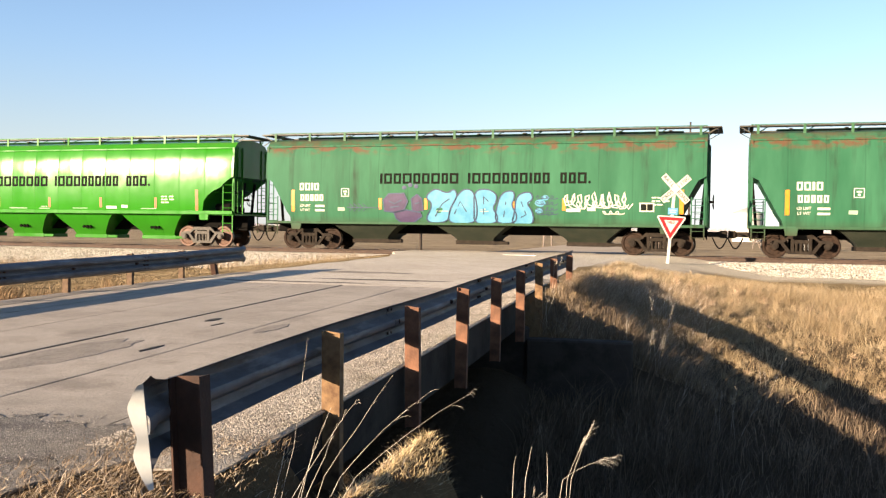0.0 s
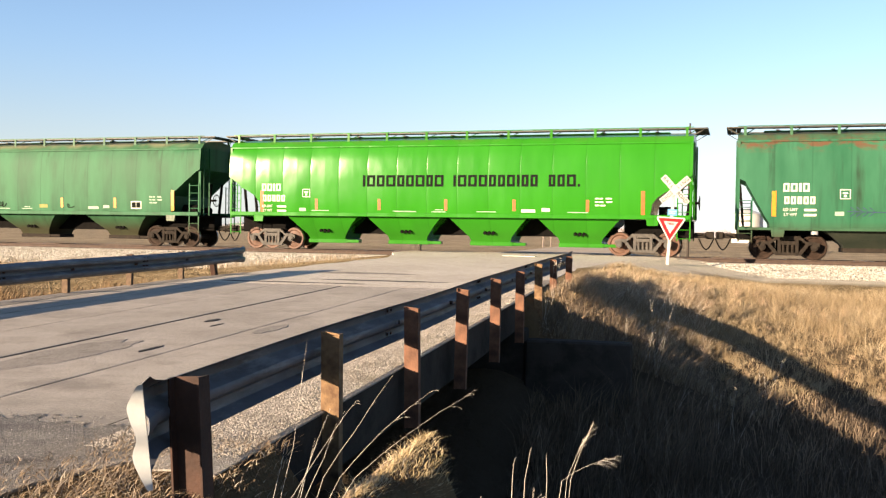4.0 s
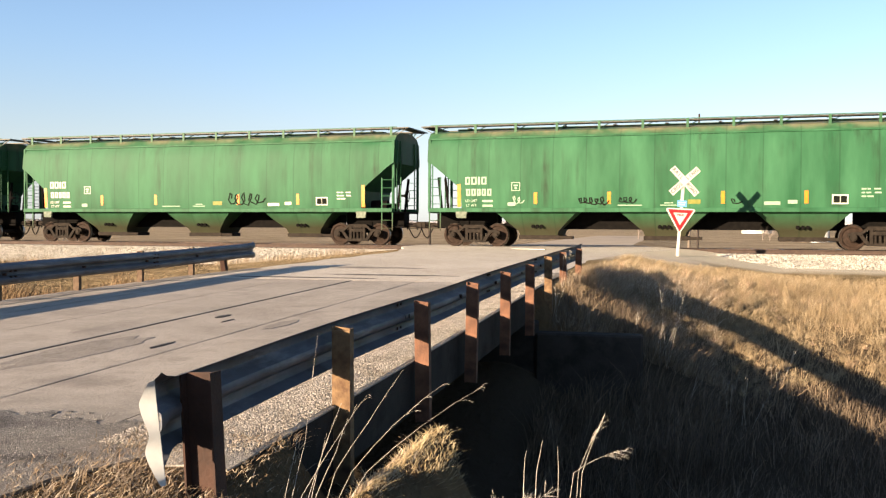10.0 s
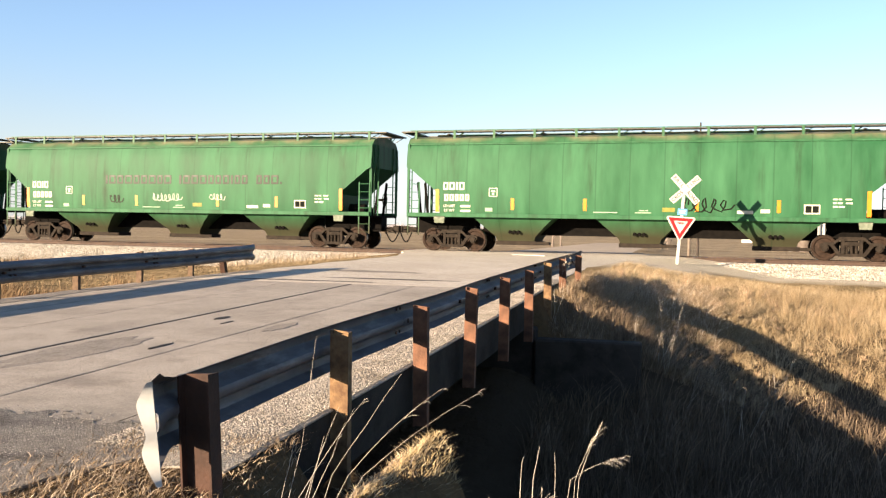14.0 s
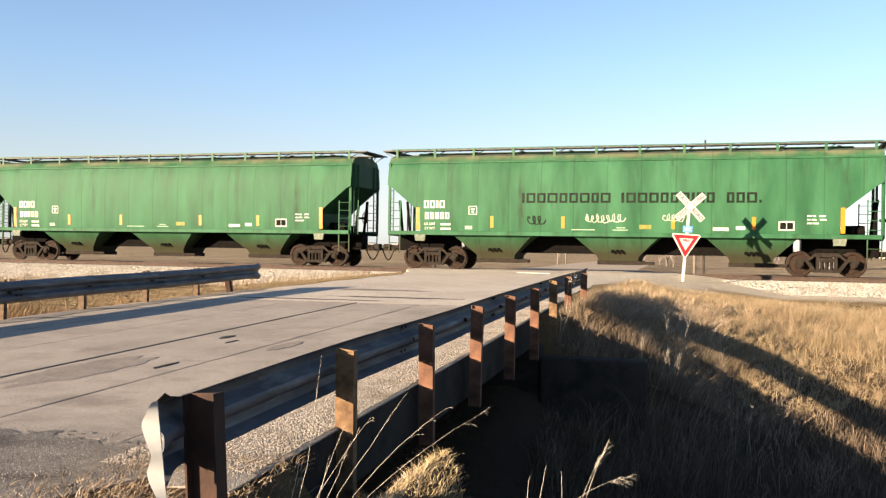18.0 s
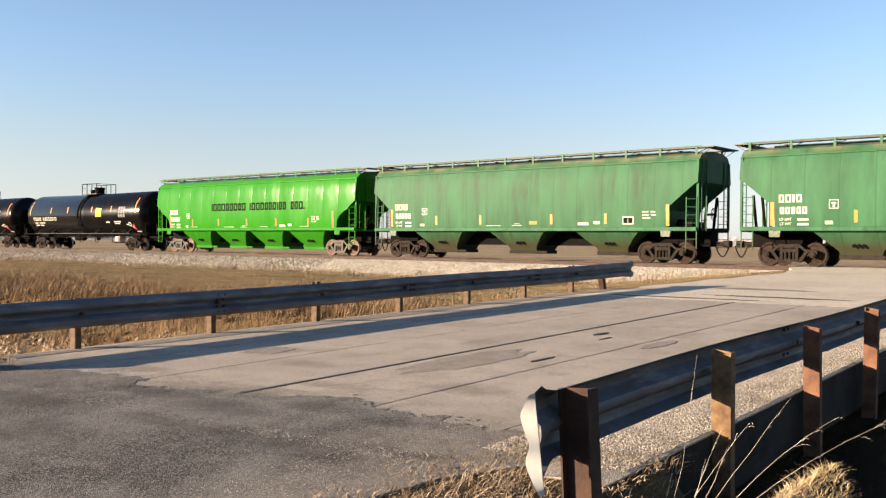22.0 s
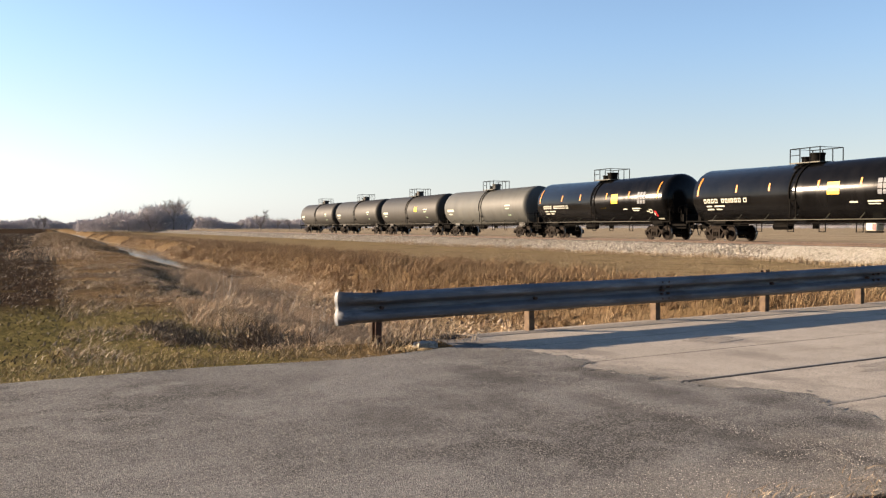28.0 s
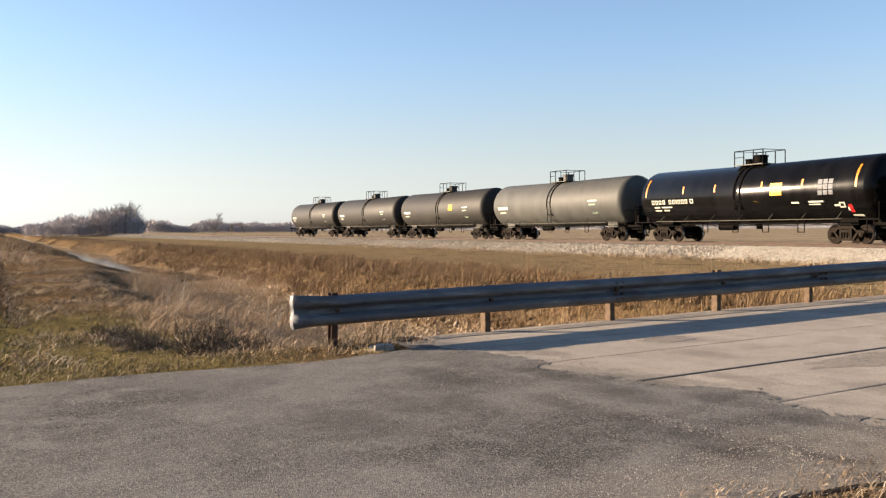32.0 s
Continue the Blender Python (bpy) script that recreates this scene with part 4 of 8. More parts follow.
def strip(name, s_list, left, right, mat, label, lift=0.0, cols=10, thick=0.16, category="road", edge=0.0, kind="structure", crown=0.0, ragged=0.0, edge_r=None):
    """A paved strip along the road, with uneven edges and closed sides."""
    s = np.asarray(s_list)
    L, R = np.interp(s, *zip(*left)), np.interp(s, *zip(*right))
    L = L + edge * wobble(s * 1.7, s * 0.3 + 4)
    R = R + (edge if edge_r is None else edge_r) * wobble(s * 1.9 + 3, s * 0.4)
    t = np.linspace(0, 1, cols)
    S = np.repeat(s[:, None], cols, 1)
    W = L[:, None] * (1 - t) + R[:, None] * t
    Z = road_z(S) + lift + crown * np.sin(t * math.pi)[None, :]
    if ragged:
        S = S.copy()
        S[-1] += ragged * (wobble(W[-1] * 4, W[-1]) + 0.5 * wobble(W[-1] * 13, W[-1] * 3))
        Z = road_z(S) + lift
    X, Y = RCX + S * RDX + W * RLX, RCY + S * RDY + W * RLY
    bm = bm_new()
    top = [[bm.verts.new((X[i, j], Y[i, j], Z[i, j])) for j in range(cols)] for i in range(len(s))]
    for i in range(len(s) - 1):
        for j in range(cols - 1):
            bm.faces.new((top[i][j], top[i][j + 1], top[i + 1][j + 1], top[i + 1][j]))
    rim = [top[i][0] for i in range(len(s))] + [top[-1][j] for j in range(1, cols)] + [top[i][-1] for i in range(len(s) - 2, -1, -1)] + [top[0][j] for j in range(cols - 2, 0, -1)]
    low = [bm.verts.new((v.co.x, v.co.y, v.co.z - thick)) for v in rim]
    n = len(rim)
    for i in range(n):
        bm.faces.new((rim[i], rim[(i + 1) % n], low[(i + 1) % n], low[i]))
    ob = part(name, bm, mat)
    return tagged(ob, label, category, kind=kind)


near_s = np.concatenate([np.arange(-46, -8, 2.0), np.arange(-8, 0.60, 0.25), [0.66]])
strip("road_asphalt", near_s, [(-46, 3.0), (-6, 2.95), (-2, 2.75), (-0.6, 2.55), (0.6, 2.75), (1.6, 3.1)], [(-46, -3.0), (-1.5, -2.7), (0.0, -2.75), (0.5, -3.0), (1.6, -3.2)],
      "asphalt", "grey worn chip-seal asphalt road leading onto the bridge", 0.004, 60, edge=0.07, ragged=0.03)
strip("road_far", np.concatenate([np.arange(12.46, 33, 0.5), [33.4, 34, 34.8, 35.4, 36, 36.6]]),
      [(12, 3.4), (20, 3.35), (27, 3.4), (32, 4.6), (37, 4.8), (45, 3.4), (120, 3.4)], [(12, -3.4), (22, -3.5), (29, -4.6), (32, -6.0), (37, -5.0), (45, -3.4), (120, -3.4)],
      "road_far", "pale dusty concrete road running over the level crossing", 0.0, 12, edge=0.10)

strip("road_beyond", np.concatenate([[36.62, 37.0, 37.5, 38.5], np.arange(40, 121, 4.0)]), [(36, 4.8), (45, 3.4), (121, 3.4)], [(36, -5.0), (45, -3.4), (121, -3.4)],
      "dirt_road", "packed dirt road going on beyond the level crossing", 0.0, 8, edge=0.08)
# gravel spilled along the deck's edge under the guardrail
strip("gravel_shoulder", np.arange(0.3, 15.6, 0.2), [(0, -3.30), (0.6, -3.05), (1.6, -2.72), (6, -2.75), (12, -3.0), (16, -3.1)], [(-1, -3.525), (16, -3.525)], "gravel",
      "loose limestone gravel along the edge of the bridge deck", 0.006, 6, 0.010, "gravel", edge=0.10, crown=0.012, edge_r=0.003)
strip("gravel_edge_left", np.arange(1.1, 15.6, 0.3), [(0, 3.50), (16, 3.50)], [(0, 3.22), (6, 3.15), (16, 3.2)], "worn_spot",
      "thin line of grit along the far kerb line of the deck", 0.005, 4, 0.05, "gravel", edge=0.10, crown=0.004)


# ================= bridge =================
def frame_sw(s, w, z, turn=0.0):
    """A pose whose x runs along the road, y to its left."""
    x, y = sw(s, w)
    return pose(x, y, z, 0, 0, 90 - 13.0 + turn)


SLOPE = (0.512 - 0.285) / 13.0
bridge = new("bridge")
tagged(bridge, "concrete road bridge of side-by-side beams over a creek", "bridge", kind="structure")
bridge.matrix_world = frame_sw(0, 0, 0.285)


def deck_beam(i):
    bm = bm_new()
    ga, gb = (0.016 if k == 3 else 0.007 if k == 2 else 0.004 for k in (i, i + 1))
    w0, w1 = -3.6 + 1.2 * i + ga, -3.6 + 1.2 * (i + 1) - gb
    if i == 0:
        w0 = -3.505
    rows = np.linspace(0.62, 12.44, 25)
    rnd = random.Random(i)
    ring = []
    for k, s in enumerate(rows):
        z = SLOPE * s
        jag = rnd.uniform(-0.012, 0.006) if k else 0.0
        ring.append([bm.verts.new(c) for c in ((s, w0 - jag * 0.5, z - ga * 0.9 + 0.003), (s, w0 + 0.02, z), (s, w1 - 0.02, z), (s, w1 + jag * 0.5, z - gb * 0.9 + 0.003), (s, w1, z - 0.45), (s, w0, z - 0.45))])
    for a, b in zip(ring, ring[1:]):
        for j in range(6):
            bm.faces.new((a[j], a[(j + 1) % 6], b[(j + 1) % 6], b[j]))
    bm.faces.new(ring[0][::-1])
    bm.faces.new(ring[-1])
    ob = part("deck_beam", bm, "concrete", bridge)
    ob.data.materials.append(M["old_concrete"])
    # sides and undersides take the concrete that has shade in its colour
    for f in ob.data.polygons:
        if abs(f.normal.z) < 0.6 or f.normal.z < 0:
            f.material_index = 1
    return ob


for i in range(6):
    deck_beam(i)
for i in (2, 3):
    bm = bm_new()
    w = -3.6 + 1.2 * i
    for s0 in np.arange(1.1, 12.4, 0.9):
        s1 = min(s0 + 0.92, 12.42)
        vs = box(bm, s0, s1, w - 0.017, w + 0.017, -0.2, 0.0005 if i == 3 else -0.004)
        for v in vs:
            v.co.z += SLOPE * v.co.x
    part("joint_filler", bm, "tar", bridge, "black tar in the joint")
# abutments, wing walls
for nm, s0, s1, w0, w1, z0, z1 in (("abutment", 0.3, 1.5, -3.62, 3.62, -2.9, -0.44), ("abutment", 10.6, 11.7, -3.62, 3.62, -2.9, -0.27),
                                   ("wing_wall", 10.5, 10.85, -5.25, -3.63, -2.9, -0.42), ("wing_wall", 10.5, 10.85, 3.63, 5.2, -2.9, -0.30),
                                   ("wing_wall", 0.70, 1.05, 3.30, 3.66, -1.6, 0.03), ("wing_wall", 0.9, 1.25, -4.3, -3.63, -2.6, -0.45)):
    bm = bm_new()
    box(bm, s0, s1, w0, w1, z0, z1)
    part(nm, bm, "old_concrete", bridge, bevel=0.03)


bm = bm_new()
rb = random.Random(9)
box(bm, 0.74, 1.0, 3.08, 3.28, -0.25, 0.004)
bmesh.ops.subdivide_edges(bm, edges=list(bm.edges), cuts=3, use_grid_fill=True)
for v in bm.verts:
    v.co += Vector((rb.uniform(-0.03, 0.03), rb.uniform(-0.03, 0.03), rb.uniform(-0.04, 0.012)))
part("broken_corner", bm, "gravel", bridge, "crumbled concrete corner of the deck")


bm = bm_new()
box(bm, 0.20, 0.38, 2.88, 3.06, -0.12, 0.05)
bmesh.ops.subdivide_edges(bm, edges=list(bm.edges), cuts=3, use_grid_fill=True)
for v in bm.verts:
    v.co += Vector((rb.uniform(-0.02, 0.02), rb.uniform(-0.02, 0.02), rb.uniform(-0.025, 0.010)))
part("curb_stub", bm, "gravel", bridge, "broken pale concrete curb at the deck's corner")


# ================= guardrails =================
WAVE = ((0.0, 0.155), (0.012, 0.150), (0.075, 0.120), (0.083, 0.105), (0.083, 0.070), (0.072, 0.055), (0.006, 0.025), (0.0, 0.012), (0.0, -0.012),
        (0.006, -0.025), (0.072, -0.055), (0.083, -0.070), (0.083, -0.105), (0.075, -0.120), (0.012, -0.150), (0.0, -0.155))


def wave_sheet(bm, stations):
    """A corrugated sheet through stations of (s, offset, height, depth factor, height factor, turn)."""
    rings = []
    for s, o, z, kd, kh, turn in stations:
        c, sn = math.cos(turn), math.sin(turn)
        front = [bm.verts.new((s + sn * d * kd, o + c * d * kd, z + h * kh)) for d, h in WAVE]
        rear = [bm.verts.new((s + sn * (d * kd - 0.007), o + c * (d * kd - 0.007), z + h * kh)) for d, h in WAVE]
        rings.append(front + rear[::-1])
    n = len(rings[0])
    for a, b in zip(rings, rings[1:]):
        for j in range(n):
            bm.faces.new((a[j], a[(j + 1) % n], b[(j + 1) % n], b[j]))
    bm.faces.new(rings[0][::-1])
    bm.faces.new(rings[-1])


def i_post(bm, x, y, z0, z1, top_cut=0.0, flip=1, hw=0.05, dp=0.15):
    """A rolled I-section post in one piece; x along the rail."""
    t = 0.010
    o = [(-hw, 0), (hw, 0), (hw, t), (t / 2, t), (t / 2, dp - t), (hw, dp - t), (hw, dp), (-hw, dp), (-hw, dp - t), (-t / 2, dp - t), (-t / 2, t), (-hw, t)]
    n0 = len(bm.verts)
    plate(bm, [(x + a, y - flip * b) for a, b in o], z0, z1)
    bm.verts.ensure_lookup_table()
    for v in bm.verts[n0:]:
        if v.co.z > (z0 + z1) / 2:
            v.co.z -= top_cut * abs(v.co.y - y)


POST = 1.905


def guardrail(side, label):
    """side -1: along the right edge of the road, +1: along the left. The wave faces the road."""
    rail = new("guardrail")
    tagged(rail, label, "guardrail", group="bridge guardrails")
    rail.matrix_world = frame_sw(0, 0, 0.285)
    face = -side                                     # towards the traffic
    y = side * RAIL_W
    rnd = random.Random(5 + side)

    def stray(s):
        return -0.0150 * max(0.0, s - 3.8) - (0.07 * max(0.0, s - 13.3) / 1.9) if side < 0 else 0.0

    joints = [-0.12, 3.70, 7.51, 11.32, 15.55 if side < 0 else 15.2]
    for a, b in zip(joints, joints[1:]):
        bm = bm_new()
        st = []
        for s in np.linspace(a, b + 0.16, 9):
            st.append((s, y + stray(s) + face * (0.004 if s > b else 0.0) + 0.01 * math.sin(s * 1.3 + side), 0.38 + SLOPE * s + 0.006 * math.sin(s * 0.9), face, 1.0, 0.0))
        wave_sheet(bm, st)
        sec = part("beam_section", bm, "galv", rail, smooth_angle=35)
        # lap splice bolts
        if b < 15:
            for dz in (-0.10, -0.04, 0.04, 0.10):
                for ds in (0.03, 0.13):
                    bm = bm_new()
                    s = b + ds
                    tube(bm, (s, y + stray(s) + face * 0.06, 0.38 + SLOPE * s + dz), (s, y + stray(s) + face * 0.10, 0.38 + SLOPE * s + dz), 0.014, seg=6)
                    part("splice_bolt", bm, "rust", sec)
    # flared end piece
    bm = bm_new()
    if side < 0:
        st = [(0.10, y, 0.38, face, 1.0, 0), (-0.10, y - 0.012, 0.38, face, 1.0, 0), (-0.18, y - 0.034, 0.385, face * 0.95, 1.06, 0.1), (-0.25, y - 0.05, 0.375, face * 0.9, 1.2, 0.2), (-0.295, y - 0.052, 0.365, face * 0.85, 1.4, 0.3)]
        wave_sheet(bm, st)
        ends = part("end_terminal", bm, "galv", rail, "scratched flared end terminal", 35)
        bm = bm_new()
        rows = []
        fine = np.linspace(0, 1, 49)
        curl = np.interp(fine, [0, 0.03, 0.1, 0.22, 0.34, 0.5, 0.56, 0.65, 0.74, 0.86, 0.95, 1.0], [0.004, 0.022, 0.039, 0.074, 0.063, 0.037, 0.041, 0.066, 0.065, 0.042, 0.022, 0.006])
        curl[2:-2] = np.convolve(curl, np.ones(5) / 5, "valid")
        for t, wv in zip(fine, curl):
            zz = 0.545 - 0.45 * t
            q = ((-0.295, y - 0.020 - 0.055 * t, zz), (-0.32, y - 0.020 + wv - 0.055 * t, zz), (-0.312, y - 0.018 + wv - 0.055 * t, zz), (-0.287, y - 0.018 - 0.055 * t, zz))
            rows.append([bm.verts.new(c) for c in q])
        for r0, r1 in zip(rows, rows[1:]):
            for j in range(4):
                bm.faces.new((r0[j], r0[(j + 1) % 4], r1[(j + 1) % 4], r1[j]))
        bm.faces.new(rows[0])
        bm.faces.new(rows[-1][::-1])
        part("end_wing", bm, "galv_dull", ends, "pale curled sheet end catching the sun", 50)
    else:
        st = [(0.10, y, 0.38, face, 1.0, 0), (-0.13, y, 0.38, face, 1.0, 0), (-0.28, y - 0.01, 0.382, face * 0.75, 1.04, 0.0), (-0.38, y + 0.005, 0.378, face * 0.40, 1.10, 0.4), (-0.43, y + 0.04, 0.374, face * 0.22, 1.13, 0.9), (-0.44, y + 0.09, 0.374, face * 0.15, 1.12, 1.4), (-0.40, y + 0.15, 0.374, face * 0.15, 1.10, 1.6), (-0.33, y + 0.18, 0.374, face * 0.15, 1.10, 1.6)]
        wave_sheet(bm, st)
        part("end_terminal", bm, "galv", rail, "rounded, dented end terminal", 35)
    # posts
    tall = 0.535 if side < 0 else 0.56
    for i in range(9 if side < 0 else 8):
        s = POST * i - (0.065 * max(0, i - 1) if side > 0 else 0)
        bm = bm_new()
        yb = y - face * (0.004 if side > 0 else 0.032 if i == 0 else 0.035 if i == 1 else 0.075)
        depth = 0.55 if i else 0.75
        low = -0.52 if side < 0 else (-0.35 if i else -0.6)
        i_post(bm, 0, 0, low, tall - 0.01 * (i % 3), 0.12 if i else 0.0, face, 0.052 if i == 0 and side < 0 else 0.037 if side < 0 else 0.036, 0.155 if i == 0 and side < 0 else 0.125 if side < 0 else 0.10)
        if side < 0 and i:
            box(bm, -0.040, -0.029, -0.124, -0.001, low + 0.01, tall - 0.035)
        if side > 0 and i:
            box(bm, -0.036, 0.036, 0.012, 0.088, low + 0.02, tall - 0.05)
        post = part("post", bm, "rust_yellow" if (side < 0 and i in (1, 6)) else "post_tan" if side > 0 and i > 0 else "post_rust" if i else "rust", rail)
        post.matrix_local = pose(s, yb + (stray(s) if i else 0), SLOPE * s, rnd.uniform(-1, 1) - (3.0 if i == 0 and side < 0 else 0), rnd.uniform(-1.0, 1.0) + (1.5 if i == 0 and side < 0 else 0), 0)
        bm = bm_new()
        tube(bm, (0, face * 0.05, 0.38), (0, face * 0.10, 0.38), 0.02, seg=6)
        part("post_bolt", bm, "rust", post)
    if side > 0:
        bm = bm_new()
        beam(bm, (14.5, y - face * 0.1, -0.1 + SLOPE * 14), (14.2, y - face * 0.06, 0.52 + SLOPE * 14), 0.10, 0.15)
        part("post", bm, "rust", rail, "leaning rusted post")
    # far end flare
    bm = bm_new()
    e = joints[-1] + 0.16
    y = y + stray(e)
    st = [(e - 0.1, y, 0.38 + SLOPE * e, face, 1.0, 0), (e + 0.2, y + side * 0.02, 0.38 + SLOPE * e, face * 0.9, 1.05, 0), (e + 0.38, y + side * 0.05, 0.385 + SLOPE * e, face * 0.6, 1.22, -0.4), (e + 0.46, y + side * 0.10, 0.385 + SLOPE * e, face * 0.4, 1.3, -0.9)]
    wave_sheet(bm, st)
    part("end_terminal", bm, "galv", rail, "flared far end terminal", 35)
    return rail


guardrail(-1, "corrugated steel guardrail on rusty posts, seen from behind")
guardrail(1, "corrugated steel guardrail with a rounded end, on rusty posts")


# ================= track =================
def track_pose(u, z=0.0):
    x, y = un(u, TRACK_N)
    return pose(x, y, z, 0, 0, -17.5)


track = new("railway_track")
tagged(track, "single railway track on white rock ballast", "track", kind="structure")
track.matrix_world = track_pose(0, RAIL_Z)
RAIL = ((-0.075, -0.172), (0.075, -0.172), (0.075, -0.160), (0.012, -0.135), (0.010, -0.05), (0.036, -0.036), (0.036, -0.004), (0.03, 0.0), (-0.03, 0.0), (-0.036, -0.004), (-0.036, -0.036), (-0.010, -0.05), (-0.012, -0.135), (-0.075, -0.160))
for y in (-0.7535, 0.7535):
    bm = bm_new()
    a = [bm.verts.new((-900, y + p, q)) for p, q in RAIL]
    b = [bm.verts.new((300, y + p, q)) for p, q in RAIL]
    for i in range(len(RAIL)):
        bm.faces.new((a[i], a[(i + 1) % len(RAIL)], b[(i + 1) % len(RAIL)], b[i]))
    bm.faces.new(a)
    bm.faces.new(b[::-1])
    rl = part("rail", bm, "rail_side", track)
    rl.data.materials.append(M["rail_top"])
    for f in rl.data.polygons:
        if f.normal.z > 0.9 and max(rl.data.vertices[v].co.z for v in f.vertices) > -0.01:
            f.material_index = 1
bm = bm_new()
box(bm, -0.115, 0.115, -1.3, 1.3, -0.36, -0.175)
tie = part("tie", bm, "tie", track, bevel=0.01)
tie.matrix_local = pose(-70, 0, 0)
for i in range(1, 180):
    again(tie, pose(-70 + i * 0.53, 0.02 * math.sin(i * 3.1), 0.0, 0, 0, 0.6 * math.sin(i * 5.7)))
bm = bm_new()
plate(bm, [(-900, -2.0), (-700, -2.05), (300, -2.05), (300, 2.05), (-900, 2.05)], -0.215, -0.19)
bedtop = part("ballast_bed", bm, "dirty_ballast", track)
# sloping ballast shoulders
for sgn in (-1, 1):
    bm = bm_new()
    us = np.concatenate([np.arange(-900, -80, 12.0), np.arange(-80, 30, 0.5), np.arange(30, 301, 12.0)])
    prof = ((1.6, -0.19), (2.0, -0.185), (2.35, -0.24), (2.9, -0.40), (3.4, -0.55), (3.85, -0.70), (4.1, -0.95))
    grid = []
    for u in us:
        k = 0.10 * (wobble(u, 3.0 * sgn, 1.3) + 0.6 * wobble(u, 7, 3.7))
        grid.append([bm.verts.new((u, sgn * (d + k * (j / 4)), z + 0.02 * wobble(u * 2, d * 5, 2.0))) for j, (d, z) in enumerate(prof)])
    for a, b in zip(grid, grid[1:]):
        for j in range(len(prof) - 1):
            bm.faces.new((a[j], a[j + 1], b[j + 1], b[j]))
    part("ballast_shoulder", bm, "ballast", track)


# ================= railway cars =================
# Car space: x along the way of travel from the left end of the body, y away from the road, z up from the rail head.
def half_width(z, deep):
    return float(np.interp(z, [0.9, 1.25, 1.7, 2.3, 2.9, 3.5, 3.95, 4.14, 4.26], [1.46, 1.52, 1.575, 1.60, 1.60, 1.575, 1.52, 1.475, 1.43]))


def side_patch(bm, x0, x1, z0, z1, deep=False, off=0.008, side=-1, lean=0.0):
    """Paint on the curved side of a hopper car."""
    k = max(1, int((z1 - z0) / 0.22))
    rows = []
    for i in range(k + 1):
        z = z0 + (z1 - z0) * i / k
        y = side * (half_width(z, deep) + off)
        dx = lean * (z - z0)
        rows.append((bm.verts.new((x0 + dx, y, z)), bm.verts.new((x1 + dx, y, z))))
    for a, b in zip(rows, rows[1:]):
        bm.faces.new((a[0], a[1], b[1], b[0]))


def side_shape(bm, outline, off=0.010, side=-1, width=half_width):
    """A flat painted shape of any outline (x, z) laid on the curved side."""
    cx, cz = sum(p[0] for p in outline) / len(outline), sum(p[1] for p in outline) / len(outline)
    c = bm.verts.new((cx, side * (width(cz, False) + off + 0.004), cz))
    vs = [bm.verts.new((x, side * (width(z, False) + off), z)) for x, z in outline]
    for i in range(len(vs)):
        bm.faces.new((c, vs[i], vs[(i + 1) % len(vs)]))


def stroke(bm, pts, w=0.05, off=0.014, side=-1, width=half_width):
    """A sprayed line through points of (x, z)."""
    prev = None
    for i, (x, z) in enumerate(pts):
        (xa, za), (xb, zb) = pts[max(i - 1, 0)], pts[min(i + 1, len(pts) - 1)]
        d = math.hypot(xb - xa, zb - za) or 1
        nx, nz = -(zb - za) / d * w / 2, (xb - xa) / d * w / 2
        if d < 0.02:
            nx, nz = w / 2, 0.0
        pair = [bm.verts.new((x + k * nx, side * (width(z + k * nz, False) + off), z + k * nz)) for k in (-1, 1)]
        if prev:
            bm.faces.new((prev[0], pair[0], pair[1], prev[1]))
        prev = pair


